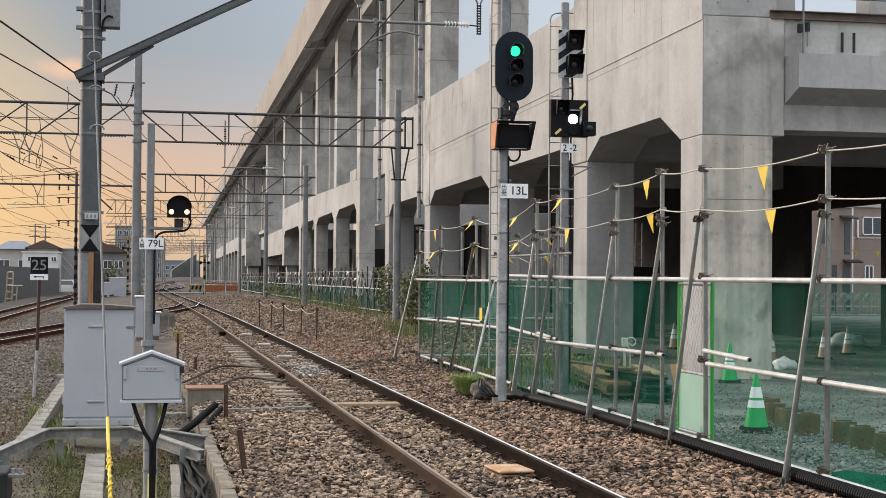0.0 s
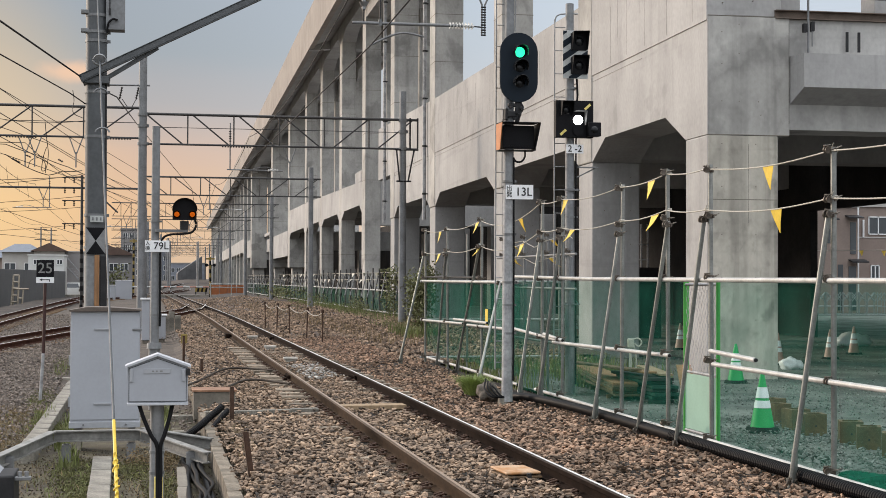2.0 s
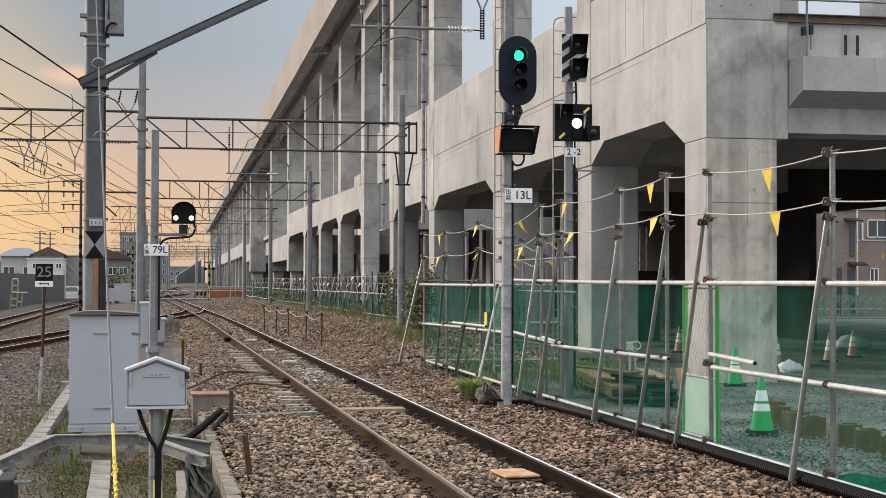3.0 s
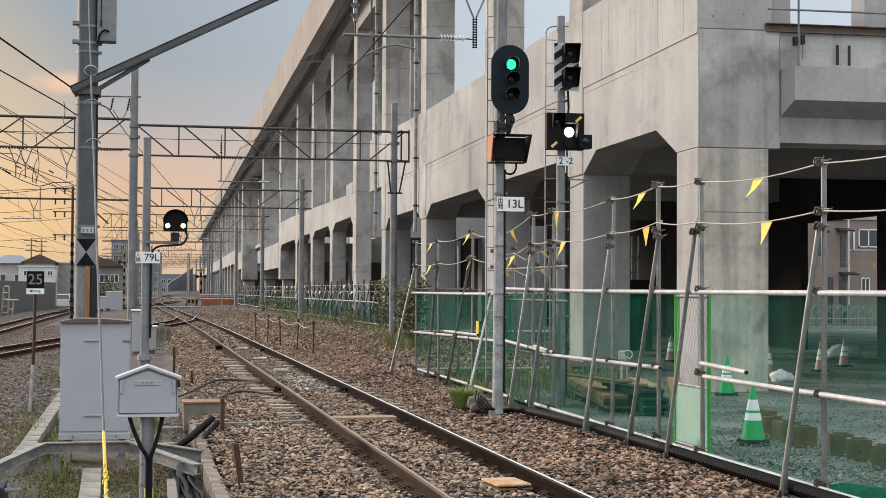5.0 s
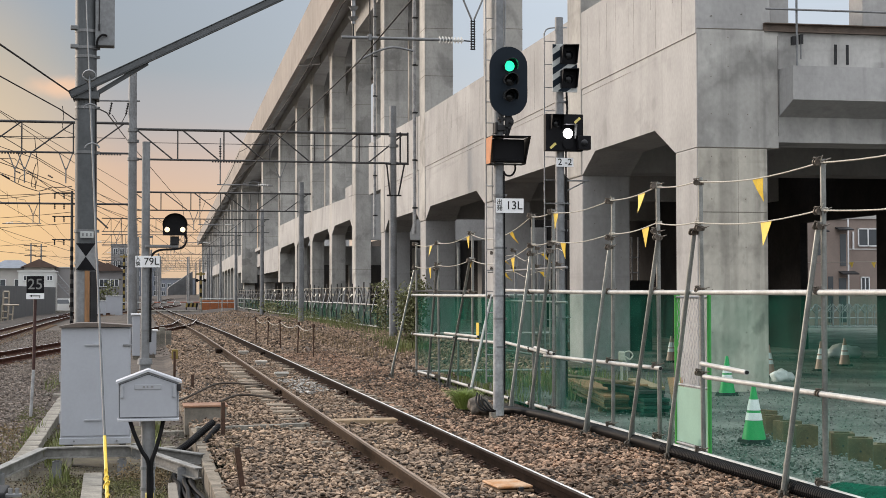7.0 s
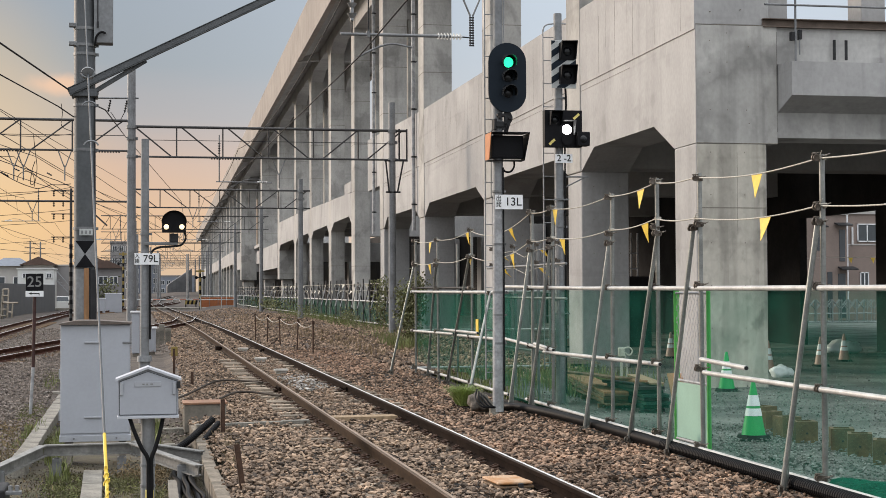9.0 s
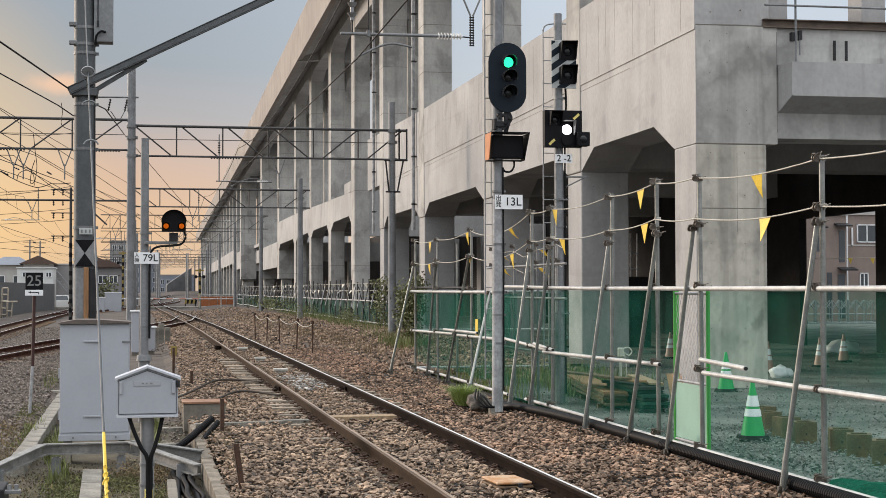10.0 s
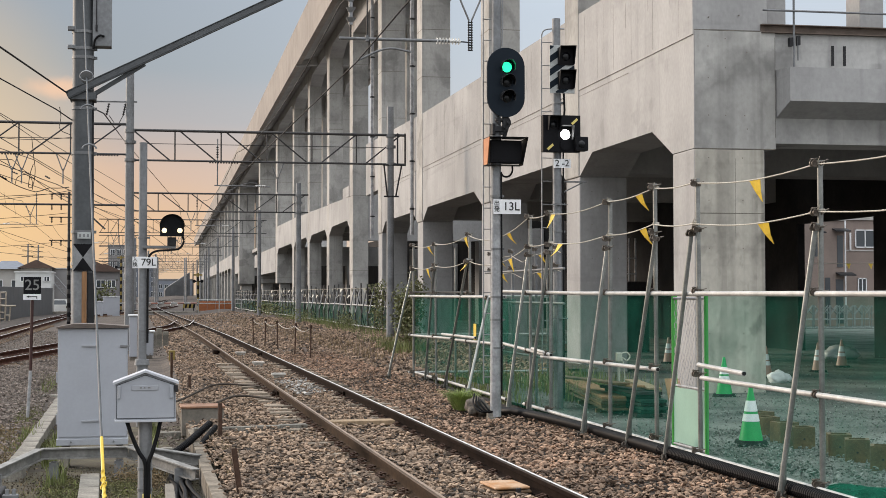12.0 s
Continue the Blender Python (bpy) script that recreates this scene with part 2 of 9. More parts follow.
# near-black: shade under the viaduct put into the colour
UNDERDECK_DARK = mat("underdeck_dark", (0.024, 0.022, 0.022), 0.85, var=0.5, scale=1.0, fine=10, bump=0.1, spec=0.2)
CLAMP_STEEL = mat("dull_clamp_steel", (0.19, 0.165, 0.135), 0.5, 0.4, col2=(0.06, 0.045, 0.035), var=0.4, scale=20, fine=60, bump=0.1)
GALV_DARK = mat("dark_galvanised_steel", (0.052, 0.050, 0.050), 0.6, 0.2, var=0.3, scale=3, fine=25, bump=0.05)
GALV_BEAM = mat("stained_galvanised_beam", (0.25, 0.245, 0.23), 0.6, 0.2, var=0.4, scale=6, fine=30, bump=0.1)
CONCRETE_DARK = mat("old_concrete", (0.20, 0.180, 0.150), 0.9, var=0.3, scale=2.0, fine=30, bump=0.3)
CONCRETE_OLD = mat("brown_stained_old_concrete", (0.23, 0.195, 0.15), 0.95, var=0.6, scale=4.0, fine=30, bump=0.6)
CONCRETE_PALE = mat("pale_concrete", (0.275, 0.257, 0.22), 0.9, var=0.55, scale=3.0, fine=40, bump=0.3)
GALV = mat("galvanised_steel", (0.286, 0.292, 0.299), 0.5, 0.35, var=0.25, scale=4, fine=30, bump=0.06)
GALV_DULL = mat("weathered_galvanised_steel", (0.20, 0.205, 0.21), 0.6, 0.3, var=0.3, scale=3, fine=25, bump=0.08)
POLE_PALE = mat("pale_galvanised_pole", (0.37, 0.376, 0.385), 0.6, 0.0, var=0.4, scale=5.0, fine=25, bump=0.08)
POLE_DARK = mat("dark_grey_pole", (0.082, 0.089, 0.095), 0.6, 0.1, var=0.25, scale=2.5, fine=20, bump=0.06)
POLE = mat("grey_painted_pole", (0.205, 0.213, 0.222), 0.6, 0.1, var=0.3, scale=2.5, fine=20, bump=0.06)
STEEL_DARK = mat("dark_steel", (0.030, 0.030, 0.032), 0.6, 0.2, var=0.3, scale=6, fine=40, bump=0.05, spec=0.25)
CABLE_GREY = mat("dusty_cable", (0.075, 0.062, 0.052), 0.8, var=0.3, scale=8, bump=0.05, spec=0.15)
WIRE = mat("dark_wire", (0.014, 0.014, 0.016), 0.6, 0.1, var=0.2, bump=0, spec=0.2)
TUBE_LIGHT = mat("bright_scaffold_tube", (0.29, 0.30, 0.285), 0.36, 0.6, var=0.3, scale=5, fine=50, bump=0.06)
TUBE = mat("scaffold_tube", (0.27, 0.275, 0.26), 0.36, 0.6, var=0.3, scale=5, fine=50, bump=0.08)
TUBE_WHITE = mat("pale_scaffold_tube", (0.50, 0.50, 0.485), 0.45, 0.2, var=0.25, scale=5, fine=50, bump=0.05)
RUST = mat("rusty_steel", (0.0816, 0.0422, 0.0258), 0.8, 0.2, var=0.45, scale=8, fine=60, bump=0.2)
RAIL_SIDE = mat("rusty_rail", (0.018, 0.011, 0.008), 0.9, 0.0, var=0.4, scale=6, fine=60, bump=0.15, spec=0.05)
# left rail's rust, made paler: the light on it is in the colour
RAIL_SIDE_LIT = mat("lit_orange_rusted_rail", (0.046, 0.027, 0.015), 0.9, 0.0, var=0.4, scale=6, fine=60, bump=0.15, spec=0.12)
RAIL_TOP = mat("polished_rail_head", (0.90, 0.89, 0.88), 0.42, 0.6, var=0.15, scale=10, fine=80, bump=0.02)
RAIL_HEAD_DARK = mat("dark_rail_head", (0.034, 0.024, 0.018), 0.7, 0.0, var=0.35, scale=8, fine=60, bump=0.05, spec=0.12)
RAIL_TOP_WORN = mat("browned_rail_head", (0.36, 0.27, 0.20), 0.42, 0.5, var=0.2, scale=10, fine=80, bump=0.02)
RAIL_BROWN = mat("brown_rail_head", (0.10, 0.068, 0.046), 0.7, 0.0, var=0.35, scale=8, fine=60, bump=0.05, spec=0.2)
SLEEPER = mat("sleeper_concrete", (0.30, 0.245, 0.185), 0.9, var=0.45, scale=5, fine=40, bump=0.3, own=0.45)
STONE = mat("ballast_stone", (0.29, 0.205, 0.14), 0.9, var=0.45, scale=1.2, fine=60, bump=0.6, rand=0.82, col2=(0.165, 0.118, 0.085))
STONE_RED = mat("red_brown_ballast_stone", (0.315, 0.202, 0.137), 0.9, var=0.45, scale=1.2, fine=60, bump=0.6, rand=0.82, col2=(0.165, 0.112, 0.078))
# near-black: shade in the gaps between stones put into the colour
GAP_SHADE_BED = mat("gap_shade_ballast_bed", (0.016, 0.011, 0.008), 0.95, var=0.45, scale=8, fine=45, bump=1.0)
FAR_BED = mat("far_ballast", (0.088, 0.062, 0.047), 0.95, var=0.5, scale=2.5, fine=16, bump=1.0)
OILY_BED = mat("oily_far_ballast", (0.058, 0.044, 0.037), 0.95, var=0.5, scale=1.2, fine=10, bump=1.0)
OFFICE_WHITE = mat("white_office_panel", (0.60, 0.61, 0.60), 0.7, var=0.08, scale=1, bump=0.02)
SIDE_BED = mat("yard_ballast", (0.082, 0.064, 0.051), 0.95, var=0.55, scale=1.5, fine=14, bump=1.0)
EARTH = mat("earth", (0.080, 0.070, 0.036), 0.95, var=0.45, col2=(0.042, 0.033, 0.022), scale=2.2, fine=25, bump=0.8)
GRAVEL = mat("grey_gravel", (0.150, 0.150, 0.140), 0.95, var=0.65, scale=0.7, fine=16, bump=1.0)
GREYBOX = mat("pale_grey_paint", (0.354, 0.371, 0.408), 0.42, 0.0, var=0.06, scale=2, fine=30, bump=0.02)
GREYBOX_LID = mat("light_grey_paint", (0.46, 0.475, 0.51), 0.42, 0.0, var=0.1, scale=3, fine=30, bump=0.02)
GREYBOX_EDGE = mat("grey_paint_trim", (0.34, 0.354, 0.381), 0.45, 0.0, var=0.1, scale=4, fine=30, bump=0.02)
DARKROOF = mat("brown_roof_sheet", (0.13, 0.105, 0.09), 0.6, 0.2, var=0.25, scale=5, bump=0.05)
BLACK = mat("black_paint", (0.008, 0.008, 0.010), 0.5, var=0.3, scale=6, bump=0.02, spec=0.12)
BLACK_GLOSS = mat("black_gloss_paint", (0.030, 0.030, 0.031), 0.20, var=0.2, scale=6, bump=0.0, spec=0.5)
BLACK_MATT = mat("sooty_black_paint", (0.006, 0.006, 0.006), 0.95, var=0.2, scale=6, bump=0.0, spec=0.02)
NAVY = mat("blue_black_plate", (0.008, 0.014, 0.022), 0.55, var=0.15, scale=4, bump=0.02, spec=0.15)
RUBBER = mat("black_rubber", (0.012, 0.012, 0.013), 0.65, spec=0.12, var=0.3, scale=8, bump=0.05)
WHITE = mat("white_enamel", (0.78, 0.79, 0.80), 0.4, var=0.06, scale=5, bump=0.0)
WHITE_DULL = mat("dulled_white_enamel", (0.44, 0.46, 0.45), 0.5, var=0.2, scale=5, bump=0.0)
LETTER = mat("black_lettering", (0.012, 0.012, 0.013), 0.6, var=0.1, bump=0)
LETTER_GREY = mat("grey_lettering", (0.20, 0.20, 0.196), 0.6, var=0.1, bump=0)
# sunset light on the indicator hood's side, put into its colour
SUNSET_SIDE = mat("sunset_lit_side", (0.51, 0.184, 0.0612), 0.5, var=0.15, scale=5, bump=0.02)
YELLOW = mat("yellow_vinyl", (0.72, 0.50, 0.045), 0.5, var=0.12, scale=5, bump=0.02)
YELLOW_PALE = mat("pale_yellow_paint", (0.72, 0.60, 0.18), 0.5, var=0.15, bump=0.02)
ROPE = mat("white_rope", (0.462, 0.435, 0.374), 0.8, var=0.2, scale=30, bump=0.1)
WOOD = mat("raw_timber", (0.286, 0.15, 0.068), 0.8, var=0.3, scale=4, fine=30, bump=0.2, stretch=(6, 6, 0.6))
WOOD_PALE = mat("pale_timber", (0.34, 0.24, 0.145), 0.8, var=0.3, scale=4, fine=30, bump=0.2, stretch=(4, 4, 0.8))
WOOD_BLEACHED = mat("bleached_timber", (0.47, 0.41, 0.33), 0.8, var=0.3, scale=4, fine=30, bump=0.1)
PAD_GREY = mat("pale_grey_pad", (0.55, 0.52, 0.47), 0.8, var=0.3, scale=6, fine=40, bump=0.1)
WOOD_OLD = mat("brown_timber", (0.163, 0.102, 0.0544), 0.85, var=0.4, scale=6, fine=30, bump=0.3)
BOARD = mat("tan_board", (0.44, 0.30, 0.19), 0.6, var=0.4, scale=7, bump=0.08, col2=(0.36, 0.17, 0.06))
NET = see_through("green_mesh_net", (0.012, 0.125, 0.085), 0.25, weave=2.5)
NET_THIN = see_through("loose_green_mesh_net", (0.016, 0.15, 0.10), 0.20, weave=2.5)
NET_MID = see_through("close_green_mesh_net", (0.006, 0.105, 0.070), 0.36, weave=1.3)
NET_FAR = see_through("grimy_green_net", (0.010, 0.070, 0.042), 0.52, weave=0.9)
NET_DARK = see_through("bunched_green_net", (0.008, 0.11, 0.07), 0.86, weave=5)
GREEN_FRAME = mat("green_painted_tube", (0.075, 0.38, 0.065), 0.45, var=0.15, bump=0.03)
GREEN_PANEL = mat("pale_green_panel", (0.24, 0.40, 0.325), 0.5, var=0.1, scale=3, bump=0.02)
CONE_GREEN = mat("green_cone_plastic", (0.016, 0.36, 0.09), 0.5, var=0.12, bump=0.02)
CONE_RED = mat("faded_red_cone_plastic", (0.42, 0.24, 0.19), 0.5, var=0.12, bump=0.02)
LEAF = mat("leaf", (0.165, 0.175, 0.07), 0.7, var=0.4, scale=4, fine=30, bump=0.1, rand=0.35)
TUFT = mat("fresh_grass_blade", (0.25, 0.32, 0.085), 0.7, var=0.3, scale=4, fine=30, bump=0.0, rand=0.3)
GRASS = mat("grass_blade", (0.145, 0.17, 0.045), 0.7, var=0.35, scale=4, fine=30, bump=0.0, rand=0.35)
DRY = mat("dry_grass", (0.19, 0.136, 0.068), 0.85, var=0.35, scale=4, bump=0, rand=0.35)
WALL_WHITE = mat("white_render", (0.422, 0.408, 0.388), 0.85, var=0.12, scale=1, fine=15, bump=0.05)
WALL_GREY = mat("grey_fence_panel", (0.0884, 0.0918, 0.0952), 0.7, var=0.15, scale=1, fine=15, bump=0.05)
WALL_BEIGE = mat("beige_siding", (0.235, 0.185, 0.16), 0.8, var=0.12, scale=1, fine=12, bump=0.05)
WALL_DUSK = mat("far_grey_wall", (0.218, 0.211, 0.211), 0.85, var=0.15, scale=0.5, bump=0)
ROOF_BLUE = mat("slate_roof", (0.136, 0.156, 0.19), 0.6, var=0.2, scale=2, bump=0.1)
ROOF_BROWN = mat("brown_roof", (0.0952, 0.0578, 0.0442), 0.7, var=0.2, scale=2, bump=0.1)
PANE = mat("window_pane", (0.05, 0.06, 0.07), 0.08, var=0.2, scale=1, bump=0)
GLASS_DARK = mat("unlit_lens", (0.010, 0.011, 0.013), 0.18, var=0.2, scale=4, bump=0, spec=0.3)
CERAMIC = mat("white_porcelain", (0.68, 0.68, 0.66), 0.25, var=0.1, scale=8, bump=0)
LAMP_GREEN = glow("green_lamp", (0.02, 0.70, 0.30), 2.2)
LAMP_WHITE = glow("white_lamp", (1.0, 0.97, 0.95), 6.0)
LAMP_WARM = glow("warm_lamp", (1.0, 0.78, 0.46), 1.5)


# ---- mesh helpers ----
def box(bm, x0, x1, y0, y1, z0, z1, m=None, bev=0.0):
    """A box between two corners, with chamfered edges where bev is given."""
    vs = [bm.verts.new((x, y, z)) for x in (x0, x1) for y in (y0, y1) for z in (z0, z1)]
    fs = [bm.faces.new([vs[i] for i in f]) for f in ((0, 1, 3, 2), (4, 6, 7, 5), (0, 4, 5, 1), (2, 3, 7, 6), (0, 2, 6, 4), (1, 5, 7, 3))]
    if bev:
        es = list({e for f in fs for e in f.edges})
        r = bmesh.ops.bevel(bm, geom=es, offset=bev, segments=2, affect="EDGES", profile=0.5)
        vs = list({v for f in r["faces"] for v in f.verts} | {v for v in vs if v.is_valid})
    if m is not None:
        bmesh.ops.transform(bm, matrix=m, verts=[v for v in vs if v.is_valid])
    return bm


def cyl(bm, p0, p1, r0, r1=None, seg=12, caps=True):
    """A round bar, tapered where r1 differs."""
    r1 = r0 if r1 is None else r1
    p0, p1 = Vector(p0), Vector(p1)
    q = (p1 - p0).to_track_quat("Z", "Y").to_matrix()
    rings = []
    for p, r in ((p0, r0), (p1, r1)):
        rings.append([bm.verts.new(p + q @ Vector((math.cos(2 * math.pi * i / seg) * r, math.sin(2 * math.pi * i / seg) * r, 0))) for i in range(seg)])
    for i in range(seg):
        j = (i + 1) % seg
        f = bm.faces.new((rings[0][i], rings[0][j], rings[1][j], rings[1][i]))
        f.smooth = True
    if caps:
        # the end discs have corners of their own, so that the round side stays evenly shaded
        bm.faces.new([bm.verts.new(v.co) for v in rings[0][::-1]])
        bm.faces.new([bm.verts.new(v.co) for v in rings[1]])
    return bm


def pipe(bm, pts, r, seg=8):
    """A bent pipe, rope or cable through the points."""
    pts = [Vector(p) for p in pts]
    rings = []
    for i, p in enumerate(pts):
        d = (pts[min(i + 1, len(pts) - 1)] - pts[max(i - 1, 0)]).normalized()
        side = d.cross(Vector((0, 0, 1)))
        side = side.normalized() if side.length > 0.05 else Vector((1, 0, 0))
        up = side.cross(d).normalized()
        rr = r[i] if isinstance(r, (list, tuple)) else r
        rings.append([bm.verts.new(p + side * math.cos(2 * math.pi * k / seg) * rr + up * math.sin(2 * math.pi * k / seg) * rr) for k in range(seg)])
    for a, b in zip(rings, rings[1:]):
        for k in range(seg):
            f = bm.faces.new((a[k], a[(k + 1) % seg], b[(k + 1) % seg], b[k]))
            f.smooth = True
    bm.faces.new([bm.verts.new(v.co) for v in rings[0][::-1]])
    bm.faces.new([bm.verts.new(v.co) for v in rings[-1]])
    return bm


def prism(bm, poly, sweep):
    """A flat polygon of 3D points swept along a vector."""
    a = [bm.verts.new(p) for p in poly]
    b = [bm.verts.new(Vector(p) + Vector(sweep)) for p in poly]
    bm.faces.new(a[::-1])
    bm.faces.new(b)
    for i in range(len(a)):
        j = (i + 1) % len(a)
        bm.faces.new((a[i], a[j], b[j], b[i]))
    return bm


def mesh_of(bm, material):
    bmesh.ops.recalc_face_normals(bm, faces=bm.faces)
    me = bpy.data.meshes.new("mesh")
    bm.to_mesh(me)
    bm.free()
    if material:
        me.materials.append(material)
    return me


def part(name, bm, material, parent=None, label="", kind=""):
    ob = new(name, mesh_of(bm, material))
    ob.parent = parent
    return tagged(ob, label, kind=kind)


def thing(name, x, y, z, label, category, group="", kind="", rz=0.0):
    ob = new(name)
    ob.matrix_basis = pose(x, y, z, 0, 0, rz)
    ob.empty_display_size = 0.1
    return tagged(ob, label, category, group, kind)


def solid(name, bm, material, label, category="", group="", kind=""):
    return tagged(new(name, mesh_of(bm, material)), label, category, group, kind)


def raw_mesh(verts, faces, material):
    """Many small pieces at once, from arrays."""
    me = bpy.data.meshes.new("mesh")
    k = faces.shape[1]
    me.vertices.add(len(verts))
    me.vertices.foreach_set("co", verts.astype(np.float32).ravel())
    me.loops.add(faces.size)
    me.loops.foreach_set("vertex_index", faces.astype(np.int32).ravel())
    me.polygons.add(len(faces))
    me.polygons.foreach_set("loop_start", np.arange(0, faces.size, k, dtype=np.int32))
    me.update(calc_edges=True)
    me.polygons.foreach_set("use_smooth", np.zeros(len(faces), dtype=bool))
    me.validate()
    me.materials.append(material)
    return me


def writing(name, text, size, material, m, parent=None, thick=0.002):
    """Letters in the built-in font, made into a mesh; they stand in the local x-z plane and face -y."""
    cu = bpy.data.curves.new("letters", "FONT")
    cu.body, cu.size, cu.extrude, cu.align_x, cu.align_y = text, size, thick, "CENTER", "CENTER"
    cu.offset = size * 0.006
    tmp = bpy.data.objects.new("letters", cu)
    scene.collection.objects.link(tmp)
    bpy.context.view_layer.update()
    me = bpy.data.meshes.new_from_object(tmp.evaluated_get(bpy.context.evaluated_depsgraph_get()))
    bpy.data.objects.remove(tmp)
    me.transform(Matrix.Rotation(radians(90), 4, "X"))
    me.materials.clear()
    me.materials.append(material)
    ob = new(name, me)
    ob.parent = parent
    ob.matrix_basis = m
    return ob


rng = np.random.default_rng(7)

# ---- ground ----
def hash_height(x, y, amp, f):
    return amp * noise.noise(Vector((x * f, y * f, 3.1)))


def sheet(name, xs, ys, height, material, label, kind="structure", category="ground"):
    """A gently uneven sheet over a grid; the rim hangs down a little."""
    vs = np.array([(x, y, height(x, y)) for y in ys for x in xs])
    nx = len(xs)
    fs = np.array([(j * nx + i, j * nx + i + 1, (j + 1) * nx + i + 1, (j + 1) * nx + i) for j in range(len(ys) - 1) for i in range(nx - 1)])
    ob = new(name, raw_mesh(vs, fs, material))
    return tagged(ob, label, category, kind=kind)


def spread(lo, hi, n):
    return list(np.linspace(lo, hi, n))


far = [-3000, -1200, -500, -200, -90]
sheet("ground", far + spread(-60, 60, 61) + [90, 200, 500, 1200, 3000], [-3000, -900, -250, -60] + spread(-20, 160, 91) + [220, 300, 450, 800, 1500, 3000],
      lambda x, y: -0.46 + hash_height(x, y, 0.04, 0.5), EARTH, "brown earth with thin weeds round the tracks")


def climb(y):
    """The line rises gently past the crossing."""
    return max(0.0, y - 215.0) ** 2 * 0.00007


def bed_height(x, y):
    """Ballast bed: shoulder to the left, flat crown, level run up to the fence and a bank beyond."""
    if x < 0.95:
        z = -0.17 - (0.95 - x) * 0.9
    elif x < 4.3:
        z = -0.205
    else:
        z = -0.205 + min(1.0, (x - 4.3) / 1.0) * 0.075
    z += max(0.0, min(1.0, (y - 30) / 14)) * max(0.0, min(1.0, (x - 5.4) / 2.5)) * 0.28
    if 2.55 < x < 3.43:
        z += 0.03
    return z + climb(y) + hash_height(x, y, 0.025, 2.3) + hash_height(x, y, 0.02, 0.6)


xs_bed = spread(0.90, 6.0, 44) + spread(6.3, 11.5, 20)
sheet("gap_shade_ballast_bed", [x for x in xs_bed if x <= 5.9], spread(-40, 3, 40) + spread(3.2, 33, 180), bed_height, GAP_SHADE_BED, "ballast bed of the track, near-black for the shade between stones", category="ballast")
sheet("far_ballast_bed", spread(0.90, 10.4, 50), spread(33, 128, 120), bed_height, FAR_BED, "brown ballast and verge running into the distance", category="ballast")
sheet("crossing_ballast_bed", spread(-9.0, 12.4, 60), spread(128, 345, 140), lambda x, y: bed_height(max(x, 1.0), y) - 0.004, OILY_BED, "dark oily ballast beyond the level crossing", category="ballast")
sheet("site_ground", spread(5.9, 60, 80), spread(-40, 3, 20) + spread(3.2, 33, 90) + spread(34, 120, 60), lambda x, y: -0.21 + hash_height(x, y, 0.03, 0.9) + (0.12 * max(0, 1 - (x - 5.9) / 0.5)) , GRAVEL,
      "grey crushed-gravel ground of the building site", category="ground")


# ---- ballast stones ----
ICO = bmesh.new()
bmesh.ops.create_icosphere(ICO, subdivisions=1, radius=1.08)
ICO_V = np.array([v.co[:] for v in ICO.verts])
ICO_F = np.array([[v.index for v in f.verts] for f in ICO.faces])
ICO.free()


def scatter_stones(name, pts, lo, hi, material, label, flat=0.75, category="ballast"):
    """Angular stones, each squashed, turned and chipped by chance, in one mesh."""
    n = len(pts)
    size = rng.uniform(lo, hi, n) * 0.5
    v = ICO_V[None] * (1 + rng.uniform(-0.50, 0.38, (n, len(ICO_V), 1))) + rng.uniform(-0.20, 0.20, (n, len(ICO_V), 3))
    v = v * (np.stack([rng.uniform(0.8, 1.35, n), rng.uniform(0.65, 1.0, n), rng.uniform(flat - 0.15, flat + 0.2, n)], 1) * size[:, None])[:, None]
    ax = rng.normal(size=(n, 3))
    ax /= np.linalg.norm(ax, axis=1, keepdims=True)
    spin = rng.uniform(0, 2 * np.pi, n)
    cs, sn = np.cos(spin)[:, None], np.sin(spin)[:, None]
    v = np.stack([v[:, :, 0] * cs - v[:, :, 1] * sn, v[:, :, 0] * sn + v[:, :, 1] * cs, v[:, :, 2]], 2)
    an = rng.normal(size=n) * 0.45          # tilted a little from lying flat
    c, s = np.cos(an)[:, None, None], np.sin(an)[:, None, None]
    k = ax[:, None, :]
    v = v * c + np.cross(np.broadcast_to(k, v.shape), v) * s + k * (k * v).sum(2, keepdims=True) * (1 - c)
    v = v + np.asarray(pts)[:, None, :]
    f = ICO_F[None] + (np.arange(n) * len(ICO_V))[:, None, None]
    ob = new(name, raw_mesh(v.reshape(-1, 3), f.reshape(-1, f.shape[2]), material))
    return tagged(ob, label, category, kind="stuff")


def stone_points(x0, x1, y0, y1, per_m2, height, lift=0.020):
    n = int((x1 - x0) * (y1 - y0) * per_m2)
    x, y = rng.uniform(x0, x1, n), rng.uniform(y0, y1, n)
    z = np.array([height(a, b) for a, b in zip(x, y)]) + rng.uniform(-0.030, 0.040, n) + lift
    return np.stack([x, y, z], 1)


# ---- railway track ----
RAIL_X = (2.43, 3.555)


